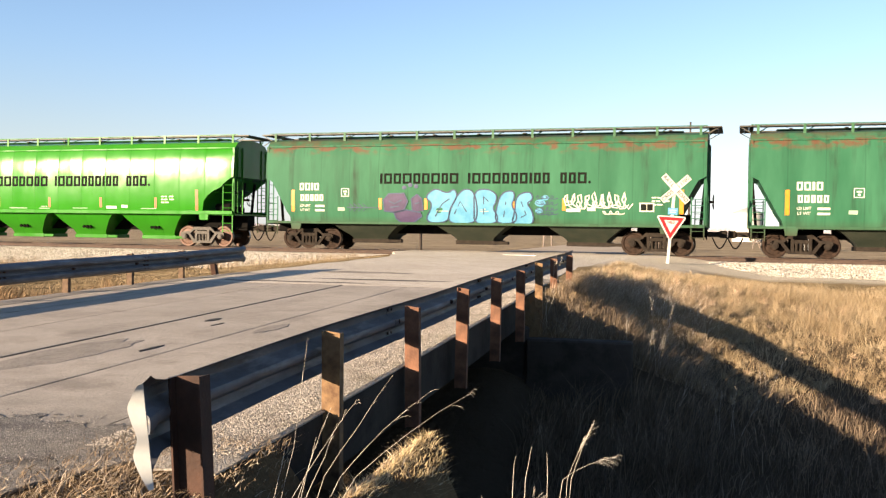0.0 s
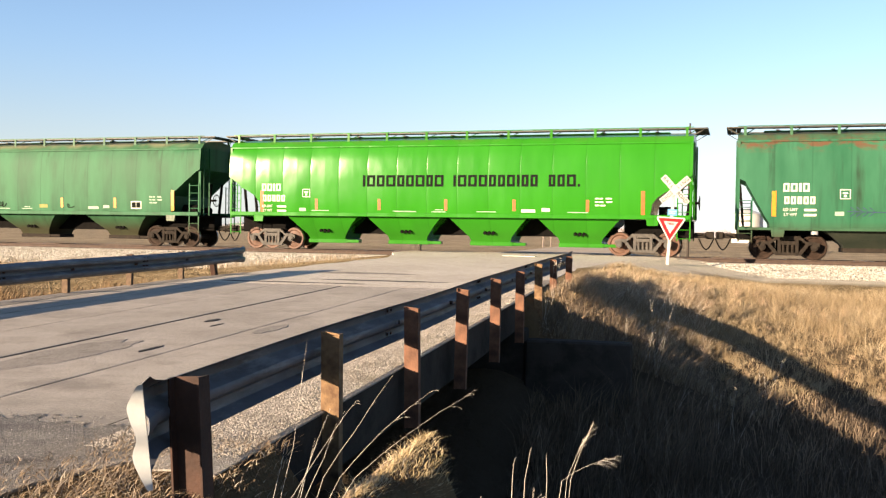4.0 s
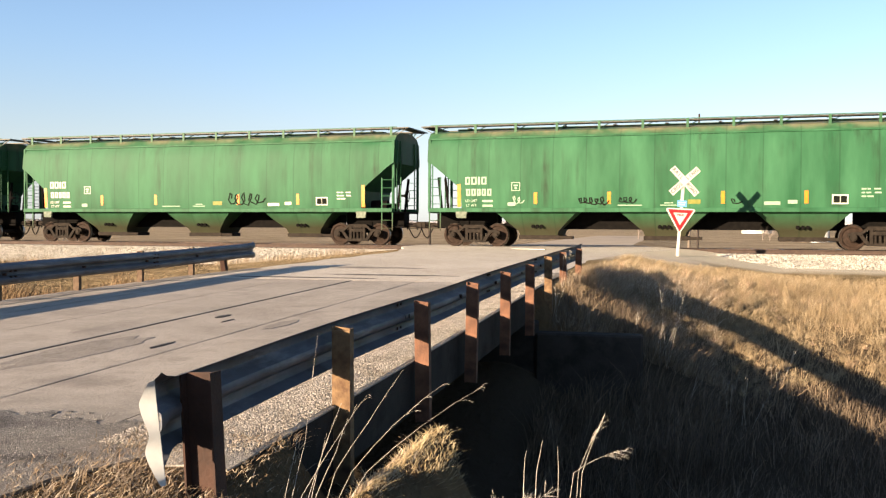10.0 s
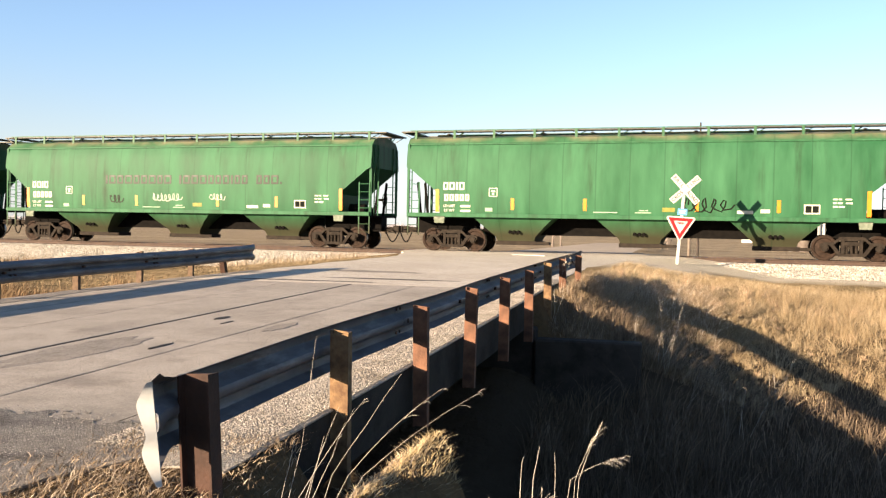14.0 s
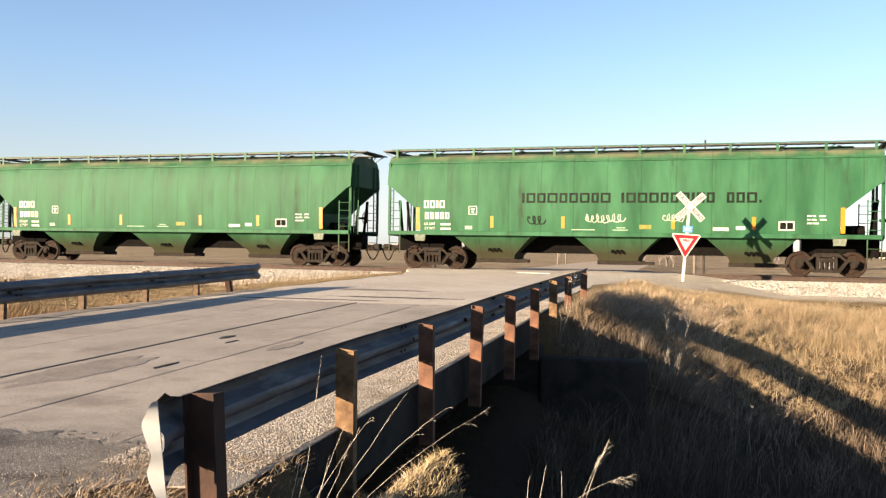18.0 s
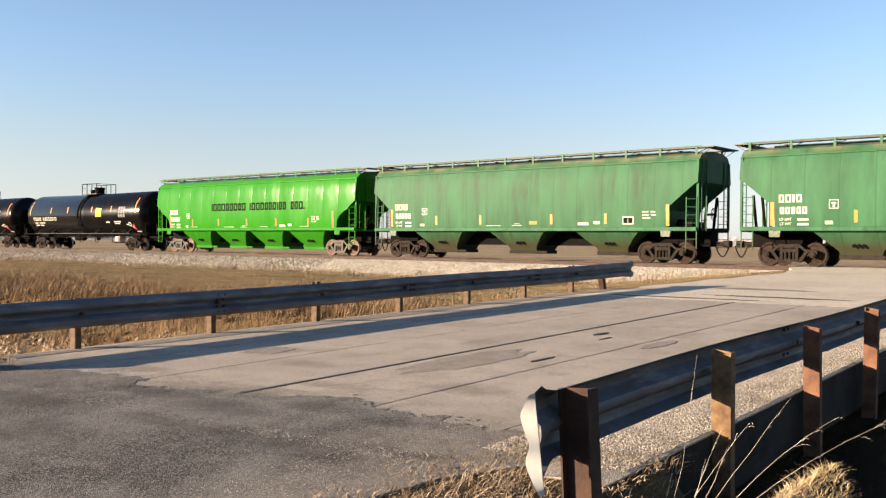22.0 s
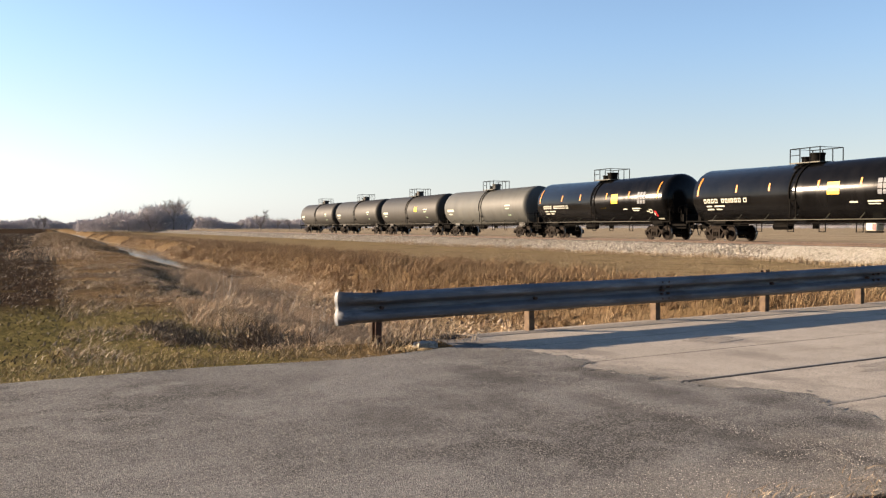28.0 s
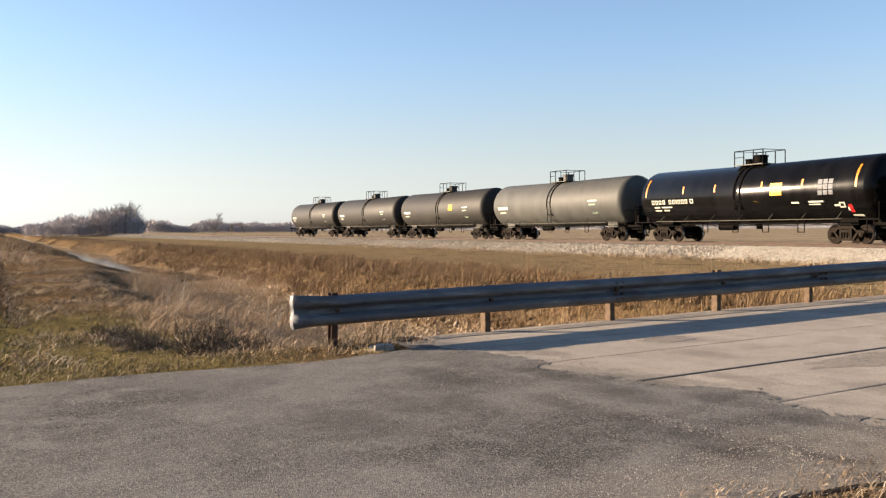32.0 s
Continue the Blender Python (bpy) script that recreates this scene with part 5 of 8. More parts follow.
def make_truck(parent, cx, frame_mat, wheel_mat, wheels):
    """A two-axle truck: bolster with side frames, springs and wheel sets."""
    bm = bm_new()
    box(bm, cx - 0.20, cx + 0.20, -1.05, 1.05, 0.52, 0.86)
    box(bm, cx - 0.38, cx + 0.38, -0.36, 0.36, 0.80, 0.95)
    truck = part("truck", bm, "under", parent, "four-wheel cast steel truck", bevel=0.02)
    for sgn in (-1, 1):
        bm = bm_new()
        y0, y1 = sgn * 0.93, sgn * 1.09
        # arched top chord, sloping lower chord, columns beside the springs
        top = [(-1.06, 0.47), (-1.06, 0.60), (-0.90, 0.66), (-0.62, 0.66), (-0.40, 0.86), (0.40, 0.86), (0.62, 0.66), (0.90, 0.66), (1.06, 0.60), (1.06, 0.47), (0.94, 0.56), (0.80, 0.56), (0.66, 0.52), (0.42, 0.72), (-0.42, 0.72), (-0.66, 0.52), (-0.80, 0.56), (-0.94, 0.56)]
        slab(bm, [(cx + a, b) for a, b in top], y0, y1)
        low = [(-0.74, 0.58), (-0.62, 0.60), (-0.36, 0.27), (0.36, 0.27), (0.62, 0.60), (0.74, 0.58), (0.44, 0.16), (-0.44, 0.16)]
        slab(bm, [(cx + a, b) for a, b in low], y0 + 0.004 * sgn, y1 - 0.01 * sgn)
        for dx in (-0.30, 0.30):
            slab(bm, [(cx + dx - 0.055, 0.24), (cx + dx + 0.055, 0.24), (cx + dx + 0.055, 0.78), (cx + dx - 0.055, 0.78)], y0 + 0.01 * sgn, y1 + 0.012 * sgn)
        part("side_frame", bm, frame_mat, truck)
        bm = bm_new()
        for dx in (-0.16, 0.0, 0.16):
            for k in range(5):
                z = 0.29 + k * 0.055
                tube(bm, (cx + dx, sgn * 1.0, z), (cx + dx, sgn * 1.0, z + 0.034), 0.066, seg=10)
            tube(bm, (cx + dx, sgn * 1.0, 0.27), (cx + dx, sgn * 1.0, 0.56), 0.045, seg=8)
        box(bm, cx - 0.24, cx + 0.24, sgn * 1.0 - 0.10, sgn * 1.0 + 0.10, 0.55, 0.68)
        part("spring_nest", bm, frame_mat, truck, smooth_angle=40)
        for dx in (-0.89, 0.89):
            bm = bm_new()
            tube(bm, (cx + dx, sgn * 0.90, 0.457), (cx + dx, sgn * 1.13, 0.457), 0.125, seg=14)
            tube(bm, (cx + dx, sgn * 1.12, 0.457), (cx + dx, sgn * 1.16, 0.457), 0.085, seg=10)
            part("bearing", bm, frame_mat, truck, smooth_angle=40)
    for dx in (-0.89, 0.89):
        bm = bm_new()
        turned(bm, [(-0.9, 0.08), (-0.82, 0.09), (-0.82, 0.16), (-0.79, 0.19), (-0.77, 0.33), (-0.80, 0.37), (-0.80, 0.44), (-0.79, 0.455), (-0.715, 0.457), (-0.70, 0.47), (-0.685, 0.475), (-0.675, 0.46), (-0.675, 0.37), (-0.72, 0.33), (-0.70, 0.17), (-0.66, 0.10), (0.66, 0.10), (0.70, 0.17), (0.72, 0.33), (0.675, 0.37), (0.675, 0.46), (0.685, 0.475), (0.70, 0.47), (0.715, 0.457), (0.79, 0.455), (0.80, 0.44), (0.80, 0.37), (0.77, 0.33), (0.79, 0.19), (0.82, 0.16), (0.82, 0.09), (0.9, 0.08)], None, 0, 0, 24)
        ws = part("wheel_set", bm, wheel_mat, truck, smooth_angle=30)
        ws.data.materials.append(M["tread"])
        ws.data.materials.append(M["under"])
        for f in ws.data.polygons:
            rad = math.hypot(f.center.x, f.center.z)
            if rad > 0.45:
                f.material_index = 1
        ws.matrix_local = pose(cx + dx, 0, 0.457)
        wheels.append(ws)
    return truck


def coupler(parent, x, sgn):
    bm = bm_new()
    box(bm, min(x, x + sgn * 0.55), max(x, x + sgn * 0.55), -0.09, 0.09, 0.74, 0.94)
    box(bm, min(x + sgn * 0.45, x + sgn * 0.74), max(x + sgn * 0.45, x + sgn * 0.74), -0.17, 0.17, 0.70, 0.98)
    cp = part("coupler", bm, "truck", parent, bevel=0.03)
    bm = bm_new()
    pts = [Vector((x + sgn * (0.20 + 0.55 * t), -0.28 + 0.10 * t, 0.72 - 0.42 * math.sin(t * math.pi) + 0.02 * t)) for t in (k / 8 for k in range(9))]
    pipe(bm, pts, [0.026] * 9, 6)
    part("air_hose", bm, "under", cp, "black rubber air hose", 60)
    bm = bm_new()
    beam(bm, (x + sgn * 0.12, -1.45, 0.82), (x + sgn * 0.34, -0.2, 0.86), 0.035)
    part("uncoupling_lever", bm, "under", cp)


def ladder(parent, x, y, z0, z1, mat, width=0.42, along=True, rungs=6):
    bm = bm_new()
    dx, dy = (width / 2, 0) if along else (0, width / 2)
    for s in (-1, 1):
        beam(bm, (x + s * dx, y + s * dy, z0), (x + s * dx, y + s * dy, z1), 0.045, 0.02)
    for k in range(rungs):
        z = z0 + 0.08 + (z1 - z0 - 0.16) * k / (rungs - 1)
        tube(bm, (x - dx, y - dy, z), (x + dx, y + dy, z), 0.014, seg=6)
    return part("ladder", bm, mat, parent)


def hopper_car(name, label, L, mat, style, wheels):
    """A covered hopper: curved sides, sloping ends, bays and gates below, running boards on the roof."""
    car = new(name)
    deep = style == "deep"
    zb = {"old": 1.38, "deep": 1.08, "new": 1.42}[style]
    if style == "new":
        cut = [(0.0, 3.02), (0.12, 2.97), (0.45, 2.74), (0.60, 2.58), (0.95, 2.42), (1.25, 2.22), (1.44, 1.96), (1.50, 1.60), (1.54, zb)]
    elif deep:
        cut = [(0.0, 2.95), (0.30, 2.80), (0.95, 1.60), (1.12, 1.34), (1.16, zb)]
    else:
        cut = [(0.0, 3.36), (0.20, 3.25), (1.22, 2.42), (1.38, 2.22), (1.42, 1.50), (1.46, zb)]
    stations = cut + [(x, zb) for x in np.linspace(2.2, L - 2.2, 12)] + [(L - x, z) for x, z in reversed(cut)]
    roof = [(1.40, 4.29), (1.38, 4.35), (1.22, 4.51), (0.80, 4.62), (0.30, 4.67)]
    bm = bm_new()
    rings = []
    for x, z0 in stations:
        half = []
        for k in range(11):
            z = z0 + (4.26 - z0) * (k / 10)
            half.append((half_width(z, deep), z))
        half += roof
        rings.append([bm.verts.new((x, -y, z)) for y, z in half] + [bm.verts.new((x, y, z)) for y, z in reversed(half)])
    n = len(rings[0])
    for a, b in zip(rings, rings[1:]):
        for j in range(n):
            bm.faces.new((a[j], a[(j + 1) % n], b[(j + 1) % n], b[j]))
    bm.faces.new(rings[0][::-1])
    bm.faces.new(rings[-1])
    body = part("body", bm, mat, car, "", 28)
    # top chord and side sill on each side
    for sgn in (-1, 1):
        bm = bm_new()
        slabx = [(0.02, 4.225), (L - 0.02, 4.225), (L - 0.02, 4.30), (0.02, 4.30)]
        slab(bm, slabx, sgn * 1.40, sgn * 1.475)
        part("top_chord", bm, mat, car, bevel=0.012)
        bm = bm_new()
        h = 0.14 if not deep else 0.08
        slab(bm, [(0.05, zb - 0.02), (L - 0.05, zb - 0.02), (L - 0.05, zb + h), (0.05, zb + h)], sgn * 1.44, sgn * 1.60)
        part("side_sill", bm, mat, car, bevel=0.012)
        # corner posts
        for x in (0.05, L - 0.05):
            bm = bm_new()
            slab(bm, [(x - 0.05, zb), (x + 0.05, zb), (x + 0.05, 4.27), (x - 0.05, 4.27)], sgn * 1.44, sgn * 1.50)
            part("corner_post", bm, mat, car)
    bm = bm_new()
    box(bm, 2.9, L - 2.9, -0.30, 0.30, 0.70, zb + 0.02)
    part("spine", bm, "under", car, "dark centre sill between the bays")
    # end walls' stiffeners, platforms, braces
    for x, sgn in ((0.0, -1), (L, 1)):
        bm = bm_new()
        box(bm, min(x, x - sgn * 1.5), max(x, x - sgn * 1.5), -1.44, 1.44, zb - 0.06, zb + 0.02)
        part("end_platform", bm, mat if style == "new" else "under", car)
        for y in (-0.45, 0.45):
            bm = bm_new()
            beam(bm, (x - sgn * 0.25, y, zb), (x - sgn * 0.10, y, 2.8), 0.09)
            part("end_brace", bm, "under", car)
        bm = bm_new()
        box(bm, min(x, x - sgn * 2.6), max(x, x - sgn * 2.6), -0.32, 0.32, 0.72, zb - 0.02)
        part("centre_sill", bm, "under", car, bevel=0.02)
        for y in (-1.52, 1.52):
            ladder(car, x - sgn * 0.30, y, 0.62, 2.75 if style != "deep" else 2.2, mat, 0.46, True, 7)
        ladder(car, x + sgn * 0.03, -1.05, zb, 4.3, mat, 0.42, False, 9)
        ladder(car, x + sgn * 0.03, 1.05, zb, 4.3, mat, 0.42, False, 9)
        coupler(car, x, sgn)
        bm = bm_new()
        slab(bm, [(x - sgn * 1.62, zb - 0.26), (x - sgn * 1.22, zb - 0.26), (x - sgn * 1.18, zb + 0.02), (x - sgn * 1.66, zb + 0.02)], -1.60, -1.50)
        part("jacking_pad", bm, "grimy_pad" if style == "old" else mat, car, bevel=0.01)
    # brake wheel, air tank, rods at the right end
    bm = bm_new()
    for k in range(16):
        a0, a1 = k * math.tau / 16, (k + 1) * math.tau / 16
        tube(bm, (L + 0.22, -0.55 + 0.26 * math.cos(a0), 2.05 + 0.26 * math.sin(a0)), (L + 0.22, -0.55 + 0.26 * math.cos(a1), 2.05 + 0.26 * math.sin(a1)), 0.018, seg=5, caps=False)
        if k % 4 == 0:
            tube(bm, (L + 0.16, -0.55, 2.05), (L + 0.22, -0.55 + 0.26 * math.cos(a0), 2.05 + 0.26 * math.sin(a0)), 0.012, seg=4)
    tube(bm, (L - 0.05, -0.55, 2.05), (L + 0.2, -0.55, 2.05), 0.05, seg=8)
    part("brake_wheel", bm, "under", car)
    bm = bm_new()
    tube(bm, (L - 1.25, -0.75, zb + 0.28), (L - 0.55, -0.75, zb + 0.28), 0.20, seg=14)
    part("air_reservoir", bm, "under", car, smooth_angle=40)
    bm = bm_new()
    tube(bm, (L - 1.25, 0.5, zb + 0.22), (L - 0.7, 0.5, zb + 0.22), 0.16, seg=14)
    part("air_reservoir", bm, "under", car, smooth_angle=40)
    # bays
    nb = 4 if style == "new" else 3
    xs = {4: [4.25, 7.85, 11.35, 14.95], 3: [4.37, L / 2, L - 4.37]}[nb]
    wide = {4: 1.60, 3: 1.62}[nb]
    if deep:
        xs, wide = [4.45, L / 2, L - 4.45], 1.5
    for x in xs:
        bm = bm_new()
        zt, zl = zb + 0.0, 0.44
        lw = 0.80 if nb == 4 else 0.74
        ring = []
        for t, hx, hy in ((0, wide, 1.40), (0.35, wide - (wide - lw) * 0.42, 1.22), (0.8, lw + 0.06, 0.86), (1.0, lw, 0.76)):
            z = zt + (zl - zt) * t
            ring.append([bm.verts.new((x + sx * hx, sy * hy, z)) for sx, sy in ((-1, -1), (1, -1), (1, 1), (-1, 1))])
        for a, b in zip(ring, ring[1:]):
            for j in range(4):
                bm.faces.new((a[j], a[(j + 1) % 4], b[(j + 1) % 4], b[j]))
        bm.faces.new(ring[0])
        bm.faces.new(ring[-1][::-1])
        bay = part("hopper_bay", bm, "shaded_bay" if deep else mat, car, "", 40)
        bm = bm_new()
        box(bm, x - lw - 0.05, x + lw + 0.10, -0.82, 0.82, 0.30, 0.46)
        box(bm, x + lw + 0.05, x + lw + 0.62, -0.80, -0.55, 0.32, 0.44)
        part("outlet_gate", bm, mat if style == "new" else "truck", bay, bevel=0.01)
        bm = bm_new()
        for dx in (-0.17, 0.0, 0.17):
            tube(bm, (x + dx, -1.02, 0.83), (x + dx, -1.10, 0.80), 0.07, seg=8)
        part("vibrator_bracket", bm, "under", bay)
    # roof hatch trough and running boards
    bm = bm_new()
    box(bm, 0.9, L - 0.9, -0.42, 0.42, 4.62, 4.75)
    part("hatch_cover", bm, mat, car, "long trough hatch cover", bevel=0.03)
    for k in range(9):
        bm = bm_new()
        x = 1.4 + (L - 2.8) * k / 8
        box(bm, x - 0.06, x + 0.06, -0.5, 0.5, 4.74, 4.78)
        part("hatch_batten", bm, "grating", car)
    for sgn in (-1, 1):
        bm = bm_new()
        for j in range(3):
            y = sgn * (0.80 + 0.17 * j)
            box(bm, -0.25, L + 0.25, y - 0.05, y + 0.05, 4.775, 4.82)
        for k in range(26):
            x = -0.2 + (L + 0.4) * k / 25
            box(bm, x - 0.02, x + 0.02, sgn * 0.98 - 0.25, sgn * 0.98 + 0.25, 4.76, 4.777)
        board = part("running_board", bm, "grating", car)
        for k in range(12):
            x = 0.25 + (L - 0.5) * k / 11
            bm = bm_new()
            box(bm, x - 0.05, x + 0.05, sgn * 1.22 - 0.012, sgn * 1.22 + 0.012, 4.49, 4.85)
            beam(bm, (x + 0.02, sgn * 1.22, 4.55), (x + 0.32, sgn * 0.9, 4.77), 0.03)
            part("board_support", bm, mat if style == "new" else "green_trim", board)
        bm = bm_new()
        beam(bm, (0.0, sgn * 1.22, 4.84), (L, sgn * 1.22, 4.84), 0.03, 0.03)
        part("board_edge", bm, mat if style == "new" else "green_trim", board)
    for x, sgn in ((-0.2, -1), (L + 0.2, 1)):
        bm = bm_new()
        for j in range(3):
            box(bm, x - 0.20 + 0.17 * j, x - 0.042 + 0.17 * j, -1.2, 1.2, 4.775, 4.82)
        for y in (-1.1, 1.1):
            beam(bm, (x + sgn * 0.18, y, 4.78), (x - sgn * 0.2, y, 4.56), 0.03)
        part("end_walkway", bm, "grating", car)
    make_truck(car, 1.80, "truck_new" if style == "new" else "truck", "wheel_new" if style == "new" else "wheel", wheels)
    make_truck(car, L - 1.80, "truck_new" if style == "new" else "truck", "wheel_new" if style == "new" else "wheel", wheels)
    return tagged(car, label, "hopper car", group="freight train cars")


LETTERS = (0.10, 0.32, 0.30, 0.36, 0.28, 0.30, 0.34, 0.25, 0.34, -0.30, 0.10, 0.32, 0.32, 0.31, 0.26, 0.26, 0.29, 0.10, 0.25, 0.26, -0.32, 0.24, 0.26, 0.32, 0.08)


def letter_block(bm, x, w, z, h, t):
    """A plain hollow block, as wide and as thick in its strokes as a painted capital."""
    if w < 2.3 * t:
        side_patch(bm, x, x + w, z, z + (h if w > 0.089 else 0.1))
        return
    side_patch(bm, x, x + t, z, z + h)
    side_patch(bm, x + w - t, x + w, z, z + h)
    side_patch(bm, x + t, x + w - t, z, z + t * 0.9)
    side_patch(bm, x + t, x + w - t, z + h - t * 0.9, z + h)


def bars(car, name, x0, z0, widths, h, mat, gap=0.04, label="", lean=0.0):
    """Plain bars in place of a line of lettering."""
    x = x0
    for w in widths:
        if w > 0:
            bm = bm_new()
            if h > 0.2:
                letter_block(bm, x, w, z0, h, 0.062)
            else:
                side_patch(bm, x, x + w, z0, z0 + h, lean=lean)
            part(name, bm, mat, car, label)
            x += w + gap
        else:
            x -= w


def company_name(car, x0, x1, z, h, mat):
    """The owner's name across the side, as plain dark blocks."""
    total = sum(abs(w) for w in LETTERS) + 0.07 * sum(1 for w in LETTERS if w > 0)
    k = (x1 - x0) / total
    x = x0
    for i, w in enumerate(LETTERS):
        if w < 0:
            x += -w * k
            continue
        bm = bm_new()
        letter_block(bm, x, w * k, z, h, 0.225 * h)
        part("lettering", bm, mat, car)
        x += (w + 0.07) * k


def decals(car, L, style, rnd, mark="white", stripes=(1.25, 4.95, 7.3, 10.6, 12.6), tall=(1.25, 16.95)):
    strip_mat = "dull_orange" if style == "new" else "orange"
    for x in tall:
        bm = bm_new()
        side_patch(bm, x, x + 0.15, 1.56, 2.46)
        part("reflector_strip", bm, strip_mat, car)
    for x in stripes:
        bm = bm_new()
        side_patch(bm, x, x + 0.13, 1.67, 2.12)
        part("reflector_strip", bm, strip_mat, car)
    bars(car, "reporting_mark", 1.58, 2.44, (0.2, 0.22, 0.09, 0.21), 0.30, mark, 0.05)
    bars(car, "car_number", 1.62, 2.00, (0.17, 0.17, 0.15, 0.17, 0.17), 0.27, mark, 0.05)
    for text, z in (("LD LMT", 1.80), ("LT WT", 1.62)):
        letters(text, 0.145, car, pose(1.83, -half_width(z, False) - 0.012, z, 90, 0, 0), mark)
        bars(car, "stencil", 2.28, z - 0.05, (0.42,), 0.085, mark, 0.03)
    bm = bm_new()
    for q in ((3.45, 3.80, 2.18, 2.21), (3.45, 3.80, 2.49, 2.52), (3.45, 3.48, 2.21, 2.49), (3.77, 3.80, 2.21, 2.49), (3.54, 3.71, 2.36, 2.42), (3.58, 3.67, 2.25, 2.33)):
        side_patch(bm, *q)
    part("plate_symbol", bm, mark, car)
    if style != "new":
        px = 15.5 if style == "deep" else 15.0
        bm = bm_new()
        side_patch(bm, px, px + 0.54, 1.64, 1.98)
        part("inspection_panel", bm, "white", car)
        for x in (px + 0.05, px + 0.285):
            bm = bm_new()
            side_patch(bm, x, x + 0.205, 1.69, 1.93, off=0.014)
            part("inspection_panel", bm, "black", car)
    for x0, z, ws, h in ((15.95 if style != "new" else 15.6, 2.14, (0.16, 0.10, -0.08, 0.22), 0.055), (15.95 if style != "new" else 15.6, 2.01, (0.12, 0.16, -0.08, 0.22), 0.055), (15.95 if style != "new" else 15.6, 1.88, (0.16, 0.2), 0.055),
                         (7.55, 1.60, (0.9,), 0.035), (9.1, 1.60, (0.6,), 0.035), (9.25, 1.68, (0.2, 0.1), 0.04), (12.75, 1.62, (0.55,), 0.12), (13.55, 1.66, (0.32,), 0.13), (3.3, 1.60, (0.3,), 0.14)):
        bars(car, "stencil", x0, z, ws, h, mark if x0 > 12.6 else "faint", 0.03)
    # stencils on the bays
    if style == "new":
        for x in (4.25, 7.85, 11.35, 14.95):
            bars(car, "stencil", x - 0.4, 1.62, (0.8,), 0.03, "faint")


def rounded(ring):
    """A closed outline with its corners cut back."""
    out = []
    for (ax, az), (bx, bz) in zip(ring, ring[1:] + ring[:1]):
        out += [(ax * 0.75 + bx * 0.25, az * 0.75 + bz * 0.25), (ax * 0.25 + bx * 0.75, az * 0.25 + bz * 0.75)]
    return out


def scribble(car, name, x0, x1, z0, z1, turns, seed, mat, w=0.045, label=""):
    """A sprayed scrawl that cannot be read."""
    rnd = random.Random(seed)
    pts = []
    for k in range(turns * 6 + 1):
        t = k / (turns * 6)
        a = k * math.tau / 6 + rnd.uniform(-0.5, 0.5)
        pts.append((x0 + (x1 - x0) * (0.06 + 0.88 * t) + 0.45 * (x1 - x0) / turns * math.cos(a), (z0 + z1) / 2 + (z1 - z0) / 2 * math.sin(a) * rnd.uniform(0.5, 1.0)))
    bm = bm_new()
    stroke(bm, pts, w)
    return part(name, bm, mat, car, label)


WHEELS = {}
protos = {}
for key, L, mat, style in (("old", 18.45, "green_old", "old"), ("deep", 17.9, "green_worn", "deep"), ("new", 19.15, "green_new", "new")):
    ws = []
    protos[key] = (hopper_car("hopper_car", {"old": "faded green covered hopper car with grimy curved sides", "deep": "worn green covered hopper car, rusty along its roof", "new": "glossy bright green covered hopper car with four bays"}[key], L, mat, style, ws), L)


SPEED = 4.742
# left end of each body along the track at the start
TRAIN = [("deep", 0.3, "plain"), ("deep", -19.1, "mural"), ("new", -39.8, "name"), ("old", -59.7, "scrawl"), ("old", -79.6, "tag"), ("old", -99.6, "name"), ("old", -119.7, "bare"), ("old", -139.9, "bare"), ("new", -160.5, "name")]
CARS = [(key, u0, look_, copy_thing(protos[key][0], track_pose(u0, RAIL_Z))) for key, u0, look_ in TRAIN]
for key in protos:
    root = protos[key][0]
    for o in list(root.children_recursive) + [root]:
        bpy.data.objects.remove(o)

